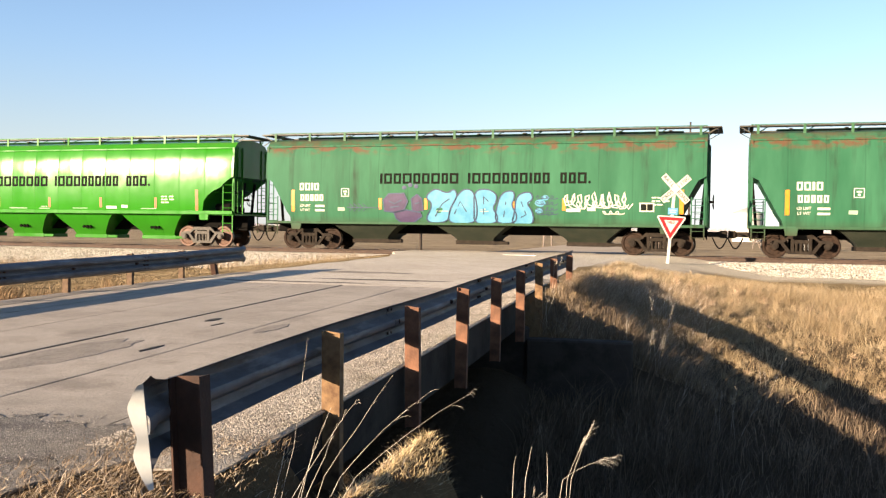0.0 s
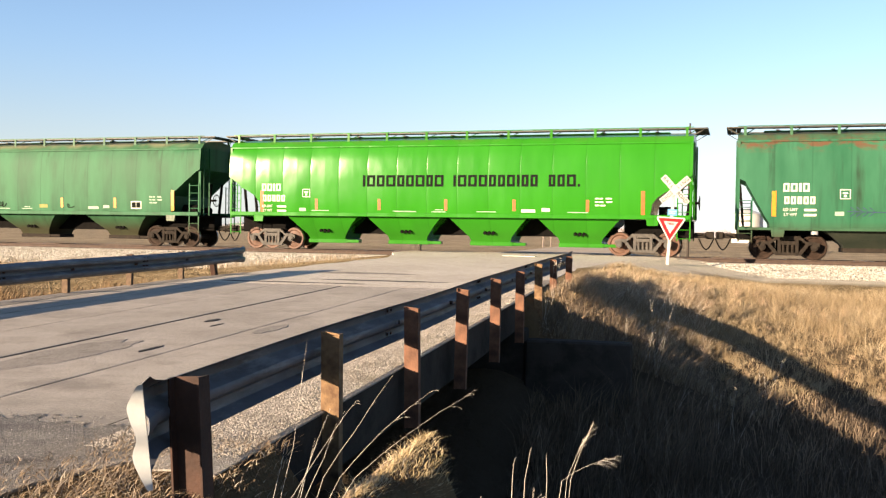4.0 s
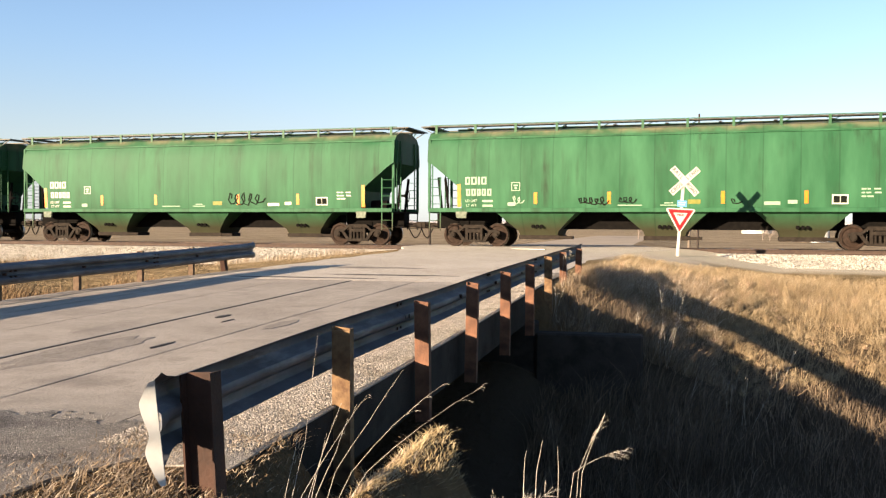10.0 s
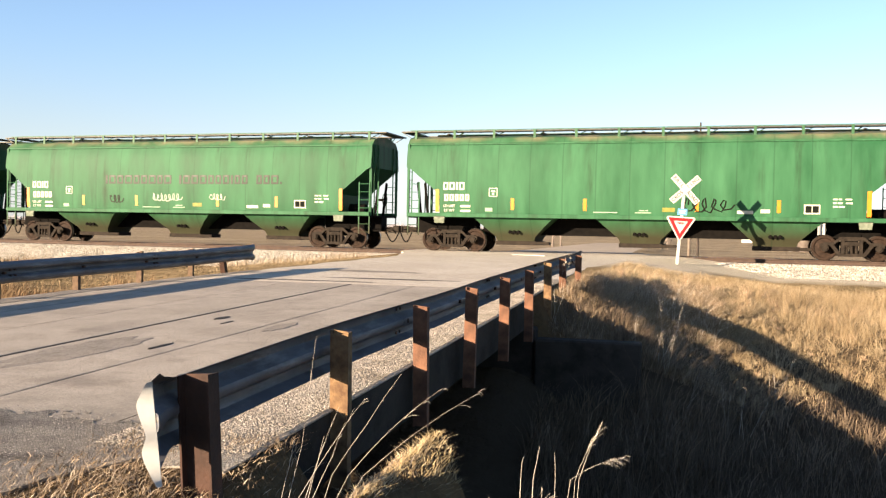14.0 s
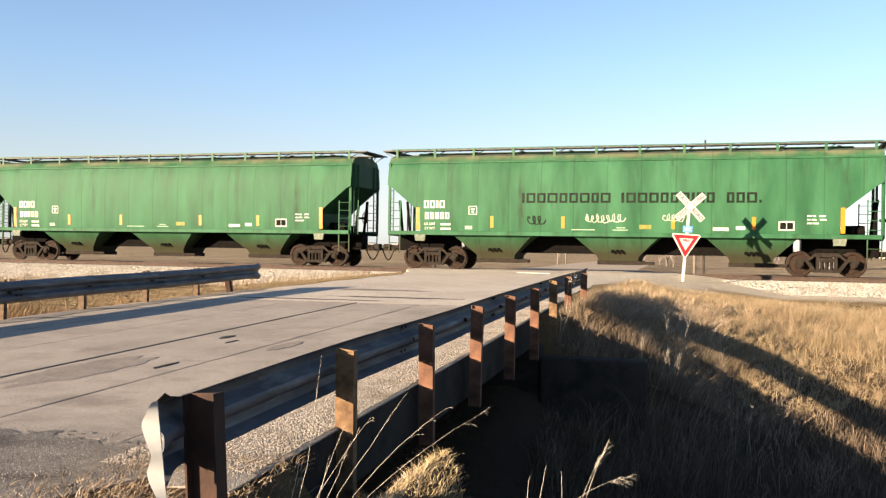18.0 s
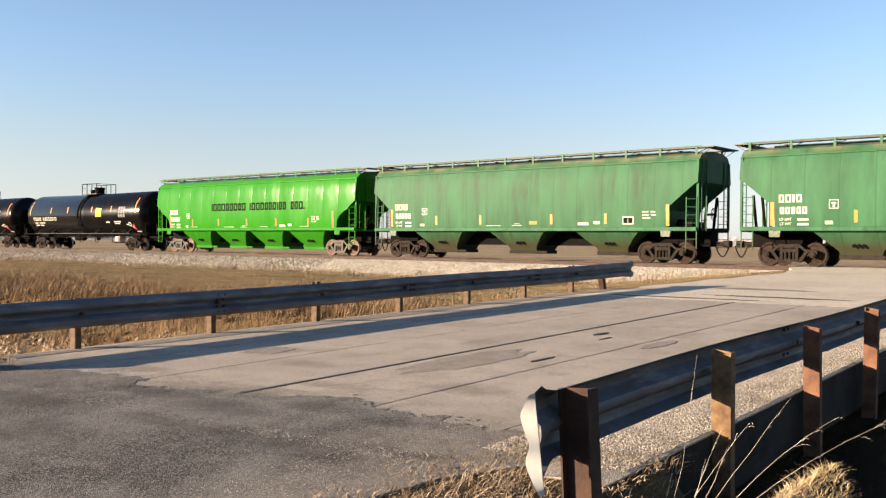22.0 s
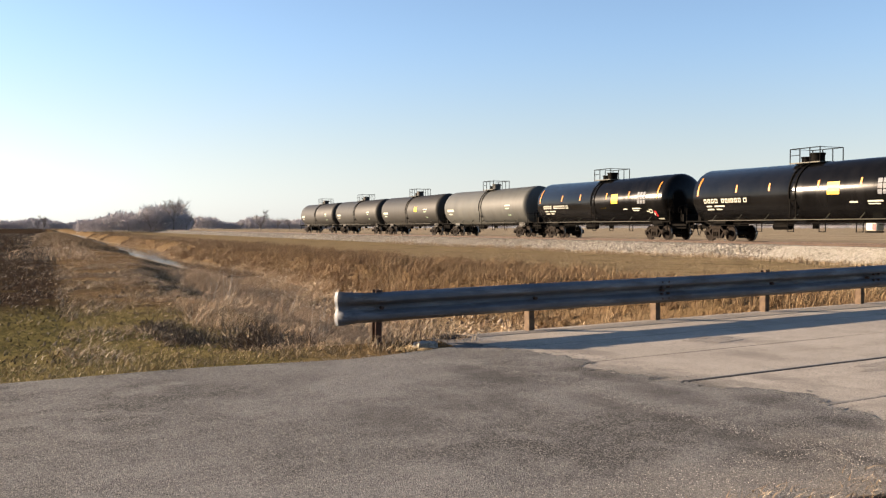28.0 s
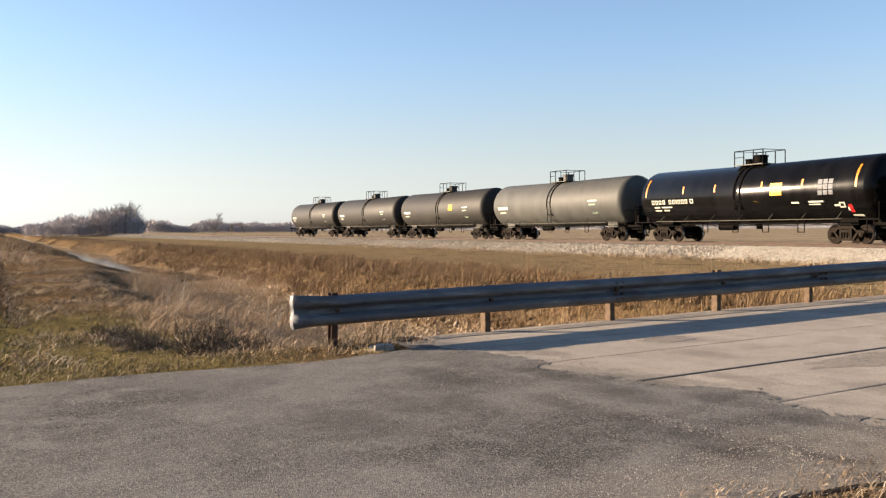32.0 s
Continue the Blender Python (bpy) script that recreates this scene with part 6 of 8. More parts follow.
for i, (key, u0, look_, car) in enumerate(CARS):
    L = protos[key][1]
    rnd = random.Random(i)
    if key == "new":
        decals(car, L, "new", rnd, "white", (4.02, 6.8, 9.63, 12.4, 15.25), (1.5, 17.3))
        company_name(car, 6.15, 15.1, 2.62, 0.46, "black")
    elif key == "deep":
        decals(car, L, "deep", rnd, "white", (5.1, 7.05, 10.6, 12.6), (1.2, 16.95))
    else:
        decals(car, L, "old", rnd, "faint" if look_ == "scrawl" else "white", (4.34, 7.16, 11.27, 14.1), (1.25, 17.05))
    if look_ == "name" and key == "old":
        company_name(car, 5.6, 14.5, 2.64, 0.38, "olive")
        tagged(car, "faded green covered hopper car with a worn row of lettering")
        scribble(car, "graffiti", 8.0, 9.6, 1.85, 2.25, 7, 21, "faint_spray", 0.04, "white sprayed scrawl")
        scribble(car, "graffiti", 10.9, 11.7, 1.9, 2.25, 4, 22, "faint_spray", 0.035)
        scribble(car, "graffiti", 5.8, 6.5, 1.75, 2.2, 3, 23, "olive", 0.05)
    if look_ == "scrawl":
        scribble(car, "graffiti", 6.0, 7.2, 1.62, 1.95, 5, 3, "black", 0.05, "black sprayed scrawl")
        scribble(car, "graffiti", 7.55, 8.2, 1.68, 1.95, 3, 4, "black", 0.045)
        scribble(car, "graffiti", 11.6, 11.9, 1.6, 1.9, 1, 7, "black", 0.04)
        scribble(car, "graffiti", 3.5, 3.9, 1.62, 2.0, 2, 5, "faint", 0.04)
    if look_ == "tag":
        scribble(car, "graffiti", 10.75, 12.6, 1.62, 2.25, 5, 9, "black", 0.05, "black sprayed scrawl")
    if look_ in ("bare", "tag", "scrawl", "name") and key == "old":
        bars(car, "stencil", 10.1, 1.66, (0.45,), 0.16, "dull_yellow")
    if look_ == "mural":
        company_name(car, 5.15, 13.75, 2.70, 0.42, "black")
        tagged(car, "worn green covered hopper car sprayed with blue and purple graffiti")
        # large light blue letters with dark outlines
        bm, ln = bm_new(), bm_new()
        shapes = [[(7.0, 1.15), (7.45, 1.9), (7.05, 2.15), (7.5, 2.55), (8.0, 2.3), (8.3, 2.52), (8.45, 2.2), (8.1, 1.7), (8.05, 1.15)],
                  [(8.0, 1.12), (8.15, 1.75), (8.55, 2.45), (9.0, 2.5), (9.2, 2.1), (9.25, 1.5), (9.1, 1.12)],
                  [(9.1, 1.12), (9.12, 1.7), (9.1, 2.4), (9.6, 2.52), (10.05, 2.3), (10.0, 1.95), (9.85, 1.75), (10.1, 1.4), (9.95, 1.12)],
                  [(9.95, 1.15), (10.0, 1.7), (10.2, 2.35), (10.7, 2.45), (10.75, 2.15), (10.6, 1.85), (10.85, 1.5), (10.75, 1.15)],
                  [(10.6, 1.12), (10.75, 1.6), (10.8, 2.25), (11.35, 2.42), (11.5, 2.1), (11.2, 1.95), (11.45, 1.65), (11.5, 1.2), (11.2, 1.05)]]
        for k, sh in enumerate(shapes):
            sh = rounded(rounded(sh))
            bm = bm_new()
            side_shape(bm, sh, 0.010 + 0.002 * (k % 2))
            part("graffiti", bm, "sky_blue", car, "light blue sprayed letter form")
            ln = bm_new()
            stroke(ln, sh + sh[:2], 0.05, 0.024)
            part("graffiti", ln, "spray_line", car, "dark outline of a sprayed letter")
        for cx, cz, r in ((11.75, 1.95, 0.14), (11.95, 2.15, 0.10), (11.7, 1.65, 0.10)):
            bm = bm_new()
            side_shape(bm, [(cx + r * math.cos(a) * 1.5, cz + r * math.sin(a)) for a in np.linspace(0, 6.0, 10)])
            part("graffiti", bm, "sky_blue", car)
        for sh in ([(8.3, 1.5), (8.55, 2.0), (8.8, 1.6)], [(9.5, 1.5), (9.5, 2.2), (9.7, 2.0)], [(10.3, 1.4), (10.4, 2.0)], [(11.0, 1.4), (11.2, 1.5), (11.0, 2.0)], [(7.5, 1.4), (7.8, 1.9), (8.1, 2.1)]):
            ln = bm_new()
            stroke(ln, sh, 0.04, 0.020)
            part("graffiti", ln, "spray_line", car)
        bm = bm_new()
        side_shape(bm, [(5.35, 1.6), (5.3, 2.05), (5.55, 2.3), (6.2, 2.32), (6.35, 2.0), (6.2, 1.65), (5.8, 1.55)])
        stroke_on = [(5.35, 1.6), (5.3, 2.05), (5.55, 2.3), (6.2, 2.32), (6.35, 2.0), (6.2, 1.65), (5.8, 1.55), (5.35, 1.6)]
        part("graffiti", bm, "purple", car, "purple sprayed cup shape")
        for sh in (stroke_on, [(5.75, 1.55), (6.3, 1.65), (6.9, 1.55), (6.95, 1.4), (6.6, 1.15), (6.1, 1.12), (5.85, 1.3), (5.75, 1.55)], [(6.55, 1.6), (6.5, 2.1), (6.75, 2.28), (6.95, 2.1), (7.0, 1.6)],
                   [(5.55, 2.0), (5.8, 1.9), (6.1, 2.05)], [(5.6, 1.75), (6.0, 1.8)], [(6.65, 1.9), (6.85, 1.95)]):
            ln = bm_new()
            stroke(ln, sh, 0.055, 0.020)
            part("graffiti", ln, "spray_line", car)
        bm = bm_new()
        side_shape(bm, [(5.75, 1.55), (6.3, 1.65), (6.9, 1.55), (6.95, 1.4), (6.6, 1.15), (6.1, 1.12), (5.85, 1.3)])
        part("graffiti", bm, "purple", car, "purple sprayed shape")
        bm = bm_new()
        side_shape(bm, [(6.55, 1.6), (6.5, 2.1), (6.75, 2.28), (6.95, 2.1), (7.0, 1.6)])
        part("graffiti", bm, "purple", car, "purple sprayed shape")
        scribble(car, "graffiti", 12.5, 15.3, 1.72, 2.38, 9, 31, "white", 0.055, "white sprayed scrawl")
        scribble(car, "graffiti", 12.7, 15.1, 1.70, 2.10, 7, 33, "white", 0.045)
        scribble(car, "graffiti", 14.1, 14.9, 1.52, 1.66, 3, 36, "white", 0.035)
        for z, seed in ((2.08, 35), (1.86, 37), (1.64, 38), (1.48, 39)):
            scribble(car, "graffiti", 11.55, 12.4, z, z + 0.17, 4, seed, "spray_line", 0.028)
        bm = bm_new()
        stroke(bm, [(3.7, 1.75), (5.2, 1.72)], 0.03)
        for x in (3.8, 4.0, 4.2, 4.4):
            stroke(bm, [(x, 1.9), (x + 0.2, 1.74), (x, 1.58)], 0.03)
        part("graffiti", bm, "spray_line", car, "dark sprayed arrow")
        for x, z in ((6.2, 2.55), (6.45, 2.65), (6.7, 2.6)):
            bm = bm_new()
            side_shape(bm, [(x + 0.10 * math.cos(a), z + 0.09 * math.sin(a)) for a in np.linspace(0, 5.5, 8)])
            part("graffiti", bm, "spray_line", car)
    WHEELS[car.name] = [o for o in car.children_recursive if o.name.startswith("wheel_set")]


# ---- tank cars ----
TANK_L, TANK_R, TANK_Z = 17.4, 1.61, 2.61


def tank_width(z, deep=False):
    return math.sqrt(max(TANK_R ** 2 - (z - TANK_Z) ** 2, 0.01))


def tank_patch(bm, x0, x1, z0, z1, off=0.008):
    k = max(2, int((z1 - z0) / 0.15))
    rows = [(bm.verts.new((x0, -tank_width(z) - off, z)), bm.verts.new((x1, -tank_width(z) - off, z))) for z in np.linspace(z0, z1, k + 1)]
    for a, b in zip(rows, rows[1:]):
        bm.faces.new((a[0], a[1], b[1], b[0]))


def tank_car(mat, label, black, seed):
    car = new("tank_car")
    rnd = random.Random(seed)
    L, R = TANK_L, TANK_R
    bm = bm_new()
    prof = [(0.0, 0.02), (0.03, 0.50), (0.10, 0.90), (0.22, 1.22), (0.38, 1.47), (0.52, 1.57), (0.64, R), (L / 2 - 0.02, R), (L / 2, R + 0.004)]
    prof = prof + [(L - x, r) for x, r in reversed(prof[:-1])]
    seg = 40
    rings = []
    for x, r in prof:
        sag = -0.05 * (1 - abs(x - L / 2) / (L / 2))
        rings.append([bm.verts.new((x, r * math.cos(a * math.tau / seg), TANK_Z + sag + r * math.sin(a * math.tau / seg))) for a in range(seg)])
    for a, b in zip(rings, rings[1:]):
        for j in range(seg):
            bm.faces.new((a[j], a[(j + 1) % seg], b[(j + 1) % seg], b[j]))
    bm.faces.new(rings[0])
    bm.faces.new(rings[-1][::-1])
    part("tank", bm, mat, car, "", 40)
    # centre band with ladder, fittings housing and railing on top
    bm = bm_new()
    for k in range(20):
        a0, a1 = radians(-10 + 200 * k / 20), radians(-10 + 200 * (k + 1) / 20)
        for x in (L / 2 - 0.22, L / 2 + 0.22):
            beam(bm, (x, -(R + 0.03) * math.cos(a0), TANK_Z - 0.04 + (R + 0.03) * math.sin(a0)), (x, -(R + 0.03) * math.cos(a1), TANK_Z - 0.04 + (R + 0.03) * math.sin(a1)), 0.05)
    for y in (-1, 1):
        for k in range(8):
            a = radians(-60 + 110 * k / 7)
            tube(bm, (L / 2 - 0.22, y * (R + 0.10) * math.cos(a), TANK_Z + (R + 0.10) * math.sin(a)), (L / 2 + 0.22, y * (R + 0.10) * math.cos(a), TANK_Z + (R + 0.10) * math.sin(a)), 0.014, seg=5)
        for x in (L / 2 - 0.22, L / 2 + 0.22):
            beam(bm, (x, y * 0.85, 1.25), (x, y * 1.55, 1.9), 0.04)
            beam(bm, (x, y * 1.55, 1.3), (x, y * 1.55, 2.9), 0.04)
    part("ladder", bm, "under", car)
    zt = TANK_Z + R - 0.05
    bm = bm_new()
    tube(bm, (L / 2 + 0.1, 0, zt), (L / 2 + 0.1, 0, zt + 0.42), 0.36, seg=16)
    tube(bm, (L / 2 + 0.1, 0, zt + 0.42), (L / 2 + 0.1, 0, zt + 0.52), 0.40, seg=16)
    part("fittings_housing", bm, "under" if black else mat, car, "", 40)
    bm = bm_new()
    tube(bm, (L / 2 - 0.65, 0, zt), (L / 2 - 0.65, 0, zt + 0.28), 0.27, seg=14)
    tube(bm, (L / 2 - 0.65, 0, zt + 0.28), (L / 2 - 0.65, 0, zt + 0.36), 0.30, seg=14)
    part("manway", bm, "under", car, "", 40)
    bm = bm_new()
    box(bm, L / 2 - 1.08, L / 2 + 1.08, -0.8, 0.8, zt - 0.02, zt + 0.03)
    part("platform", bm, "grating", car)
    bm = bm_new()
    x0, x1 = L / 2 - 1.05, L / 2 + 1.05
    ring = [Vector(c) for c in ((x0, -0.78, zt + 0.76), (x1, -0.78, zt + 0.76), (x1, 0.78, zt + 0.76), (x0, 0.78, zt + 0.76), (x0, -0.74, zt + 0.76))]
    pipe(bm, ring, [0.025] * 5, 6)
    railing = part("railing", bm, "under", car)
    for y in (-0.78, 0.78):
        for x in (x0, L / 2 - 0.35, L / 2 + 0.35, x1):
            bm = bm_new()
            beam(bm, (x, y, zt - 0.1), (x, y, zt + 0.755), 0.04)
            part("stanchion", bm, "under", railing)
        bm = bm_new()
        beam(bm, (x0, y, zt + 0.42), (L / 2 - 0.35, y, zt + 0.42), 0.03)
        part("mid_rail", bm, "under", railing)
    # stub sills, saddles, steps, bottom pipe
    for x, sgn in ((0.0, -1), (L, 1)):
        bm = bm_new()
        box(bm, min(x + sgn * 0.25, x - sgn * 3.2), max(x + sgn * 0.25, x - sgn * 3.2), -0.33, 0.33, 0.72, 1.16)
        part("stub_sill", bm, "under", car, bevel=0.02)
        bm = bm_new()
        slab(bm, [(x - sgn * 1.5, 0.9), (x - sgn * 2.6, 0.9), (x - sgn * 2.5, 1.6), (x - sgn * 1.6, 1.6)], -0.85, 0.85)
        part("saddle", bm, "under" if black else mat, car)
        bm = bm_new()
        beam(bm, (x + sgn * 0.2, -1.5, 1.16), (x - sgn * 2.4, -1.5, 1.16), 0.10, 0.06)
        beam(bm, (x + sgn * 0.2, 1.5, 1.16), (x - sgn * 2.4, 1.5, 1.16), 0.10, 0.06)
        box(bm, min(x + sgn * 0.25, x + sgn * 0.1), max(x + sgn * 0.25, x + sgn * 0.1), -1.5, 1.5, 1.02, 1.18)
        for y in (-1.5, 1.5):
            beam(bm, (x - sgn * 0.1, y, 1.16), (x - sgn * 0.1, y, 0.55), 0.04)
            beam(bm, (x - sgn * 0.5, y, 1.16), (x - sgn * 0.5, y, 0.55), 0.04)
            beam(bm, (x - sgn * 0.1, y, 0.57), (x - sgn * 0.5, y, 0.57), 0.05)
            beam(bm, (x + sgn * 0.15, y, 1.16), (x + sgn * 0.15, y, 1.95), 0.03)
            beam(bm, (x + sgn * 0.15, y, 1.95), (x + sgn * 0.15, y * 0.3, 1.95), 0.03)
        part("end_platform", bm, "under", car)
        coupler(car, x + sgn * 0.12, sgn)
        bm = bm_new()
        box(bm, min(x + sgn * 0.02, x + sgn * 0.3), max(x + sgn * 0.02, x + sgn * 0.3), -0.55, 0.62, 1.16, 1.62)
        tube(bm, (x + sgn * 0.16, -0.3, 1.6), (x + sgn * 0.16, -0.3, 2.25), 0.09, seg=8)
        beam(bm, (x + sgn * 0.3, 0.9, 0.7), (x + sgn * 0.3, 0.9, 2.1), 0.07)
        part("end_gear", bm, "under", car, "dark brake gear on the end sill", bevel=0.01)
    bm = bm_new()
    tube(bm, (L / 2, 0, 0.72), (L / 2, 0, 1.2), 0.16, seg=10)
    tube(bm, (3.0, -0.6, 1.02), (L - 3.0, -0.6, 1.02), 0.03, seg=6)
    for x in np.linspace(4, L - 4, 5):
        beam(bm, (x, -0.6, 1.02), (x, -0.6, 1.35), 0.03)
    part("bottom_pipe", bm, "under", car)
    # brake rigging hung under the belly
    bm = bm_new()
    tube(bm, (L / 2 - 2.6, -0.35, 0.86), (L / 2 - 1.4, -0.35, 0.86), 0.20, seg=12)
    part("air_reservoir", bm, "under", car, "", 40)
    for x in (L / 2 - 3.4, L / 2 - 1.0, L / 2 + 1.2, L / 2 + 3.6):
        bm = bm_new()
        beam(bm, (x, -0.95, 1.2), (x, -0.95, 0.55), 0.035)
        beam(bm, (x + 0.42, -0.95, 1.2), (x + 0.42, -0.95, 0.55), 0.035)
        beam(bm, (x - 0.02, -0.95, 0.57), (x + 0.44, -0.95, 0.57), 0.04)
        part("hanger", bm, "under", car)
    bm = bm_new()
    tube(bm, (2.6, -1.05, 0.92), (L - 2.6, -1.05, 0.92), 0.022, seg=6)
    part("brake_rod", bm, "under", car)
    bm = bm_new()
    tube(bm, (1.9, -1.53, 1.19), (L - 1.9, -1.53, 1.19), 0.022, seg=8)
    for x in np.linspace(2.2, L - 2.2, 7):
        beam(bm, (x, -1.53, 1.19), (x, -1.18, 1.52), 0.03)
    part("side_handrail", bm, "grating", car, "thin steel handrail along the tank", 40)
    bm = bm_new()
    for k in range(16):
        a0, a1 = k * math.tau / 16, (k + 1) * math.tau / 16
        tube(bm, (L + 0.3, -0.7 + 0.26 * math.cos(a0), 1.9 + 0.26 * math.sin(a0)), (L + 0.3, -0.7 + 0.26 * math.cos(a1), 1.9 + 0.26 * math.sin(a1)), 0.018, seg=5, caps=False)
    beam(bm, (L + 0.26, -0.7, 1.1), (L + 0.26, -0.7, 1.95), 0.06)
    part("brake_wheel", bm, "under", car)
    # paint
    if black:
        for x in (0.95, 4.3, 6.9, 10.4, 13.1, L - 1.1):
            bm = bm_new()
            tall = 0.95 if x < 1 or x > L - 2 else 0.42
            tank_patch(bm, x, x + 0.13, 2.75 if tall < 0.9 else 2.65, 2.75 + tall)
            part("reflector_strip", bm, "orange", car)
        bm = bm_new()
        tank_patch(bm, 11.05, 11.85, 2.42, 3.05)
        part("placard", bm, "yellow", car, "yellow square placard")
        if seed == 2:
            bm = bm_new()
            tank_patch(bm, 9.6, 10.3, 1.72, 2.15)
            part("placard", bm, "yellow", car, "small yellow panel")
        x = 1.55
        for w in (0.26, 0.24, 0.26, 0.26, -0.25, 0.24, 0.24, 0.10, 0.24, 0.24, 0.24, -0.12, 0.30):
            if w < 0:
                x -= w
                continue
            bm = bm_new()
            t = 0.055
            for q in ((x, x + t, 2.2, 2.44), (x + w * 0.9 - t, x + w * 0.9, 2.2, 2.44), (x + t, x + w * 0.9 - t, 2.2, 2.2 + t), (x + t, x + w * 0.9 - t, 2.44 - t, 2.44)):
                tank_patch(bm, *q)
            part("car_number", bm, "white", car)
            x += w + 0.07
        for x, z, w in ((1.7, 1.98, 0.5), (2.4, 1.98, 0.9), (1.7, 1.80, 0.6), (2.5, 1.80, 0.5), (7.6, 1.9, 0.8), (12.4, 1.98, 0.5), (13.5, 2.0, 0.9), (13.5, 1.86, 0.7), (15.0, 1.8, 0.3)):
            bm = bm_new()
            tank_patch(bm, x, x + w, z, z + 0.08)
            part("stencil", bm, "white", car)
        for x0, x1, z0, z1, mt in ((15.30, 15.62, 1.72, 1.98, "white"), (15.36, 15.56, 1.78, 1.92, "black"), (15.78, 16.0, 1.50, 1.86, "red"), (15.70, 15.80, 1.58, 1.74, "white"), (15.75, 16.35, 1.30, 1.40, "white")):
            bm = bm_new()
            tank_patch(bm, x0, x1, z0, z1, 0.008 if mt != "black" else 0.013)
            part("reflector" if mt == "red" else "stencil", bm, mt, car)
        if seed == 1:
            bm = bm_new()
            box(bm, L - 4.25, L - 3.62, -1.25, -0.75, 0.64, 1.0)
            eq = part("equipment_box", bm, "white", car, "white equipment box under the tank", bevel=0.03)
            bm = bm_new()
            box(bm, L - 3.86, L - 3.66, -1.262, -1.252, 0.67, 0.97)
            part("red_panel", bm, "red", eq)
            bm = bm_new()
            box(bm, L - 4.3, L - 3.58, -1.22, -0.78, 0.54, 0.62)
            part("box_bracket", bm, "under", eq)
        for x in np.arange(14.15, 15.0, 0.32):
            for z in (2.35, 2.62, 2.88):
                bm = bm_new()
                tank_patch(bm, x, x + 0.26, z, z + 0.22)
                part("inspection_panel", bm, "galv", car)
    else:
        for x, z, w in ((1.3, 2.28, 1.5), (1.5, 2.0, 0.9), (13.6, 2.6, 1.0), (13.7, 2.35, 0.7), (13.9, 1.8, 0.6)):
            bm = bm_new()
            tank_patch(bm, x, x + w, z, z + (0.22 if w > 1.2 else 0.10))
            part("stencil", bm, "white" if w > 0.8 else "faint", car)
        if seed == 4:
            bm = bm_new()
            tank_patch(bm, 11.0, 11.8, 2.45, 2.95)
            part("placard", bm, "yellow", car)
    ws = []
    make_truck(car, 2.05, "truck_dark", "truck_dark", ws)
    make_truck(car, L - 2.05, "truck_dark", "truck_dark", ws)
    tagged(car, label, "tank car", group="freight train cars")
    return car, ws


for k, (u0, mat, black, label) in enumerate(((-179.6, "black_tank", True, "glossy black tank car with yellow markings"), (-199.0, "black_tank", True, "shiny black tank car with two yellow panels"),
                                             (-217.8, "grey_tank", False, "dusty pale grey tank car"), (-236.5, "dark_tank", False, "dull grey tank car with a yellow placard"),
                                             (-255.1, "dark_tank", False, "sooty grey tank car with rusty stains"), (-273.7, "dark_tank", False, "sooty grey tank car, last of the train"))):
    car, ws = tank_car(mat, label, black, k + 1)
    car.matrix_world = track_pose(u0, RAIL_Z)
    CARS.append(["tank", u0, "", car])
    WHEELS[car.name] = ws


# ================= signs at the crossing =================
def rot_box(bm, cx, cz, length, width, y0, y1, ang):
    c, s = math.cos(ang), math.sin(ang)
    slab(bm, [(cx + a * c - b * s, cz + a * s + b * c) for a, b in ((-length / 2, -width / 2), (length / 2, -width / 2), (length / 2, width / 2), (-length / 2, width / 2))], y0, y1)


sign = new("crossing_sign")
tagged(sign, "white crossbuck over a red yield sign on a leaning white post", "road sign")
sign.matrix_world = pose(7.66, 32.1, 0.40, 0, 0, -8)
bm = bm_new()
slab(bm, [(-0.05, -0.4), (0.05, -0.4), (0.05, 2.62), (-0.05, 2.62)], -0.05, 0.05)
post = part("post", bm, "sign_white", sign, bevel=0.008)
post.matrix_local = pose(0, 0, 0, 0, 4.2, 0)
BLADES = []
for ang, yy in ((radians(45), -0.075), (radians(-45), -0.085)):
    bm = bm_new()
    rot_box(bm, 0, 0, 1.22, 0.225, -0.006, 0.006, ang)
    bl = part("crossbuck_blade", bm, "sign_white", sign)
    bl.matrix_local = pose(0.22, yy, 2.66, 0, 3, 0)
    BLADES.append(bl)


def on_blade(text, bl, along, ang):
    for k, ch in enumerate(text):
        d = along[0] + (along[1] - along[0]) * k / (len(text) - 1)
        letters(ch, 0.17, bl, pose(d * math.cos(ang), -0.010, d * math.sin(ang), 90, -math.degrees(ang), 0), "faded_black")


on_blade("RAIL", BLADES[1], (-0.52, -0.16), radians(-45))
on_blade("ROAD", BLADES[1], (0.16, 0.52), radians(-45))
on_blade("CROS", BLADES[0], (-0.52, -0.16), radians(45))
on_blade("SING", BLADES[0], (0.12, 0.52), radians(45))
bm = bm_new()
tri = [(-0.46, 0.0), (0.46, 0.0), (0.02, -0.80), (-0.02, -0.80)]
slab(bm, [(-0.44, 0.02), (0.44, 0.02), (0.475, -0.03), (0.47, -0.06), (0.03, -0.80), (-0.03, -0.80), (-0.47, -0.06), (-0.475, -0.03)], -0.004, 0.004)
ys = part("yield_plate", bm, "sign_white", sign)
ys.matrix_local = pose(0.10, -0.085, 1.72, 0, 3, 0)
bm = bm_new()
out = [(-0.42, -0.025), (0.42, -0.025), (0.0, -0.765)]
inn = [(-0.24, -0.13), (0.24, -0.13), (0.0, -0.55)]
a = [bm.verts.new((x, -0.009, z)) for x, z in out]
b = [bm.verts.new((x, -0.009, z)) for x, z in inn]
for i in range(3):
    bm.faces.new((a[i], a[(i + 1) % 3], b[(i + 1) % 3], b[i]))
part("yield_border", bm, "red", ys, "red border")
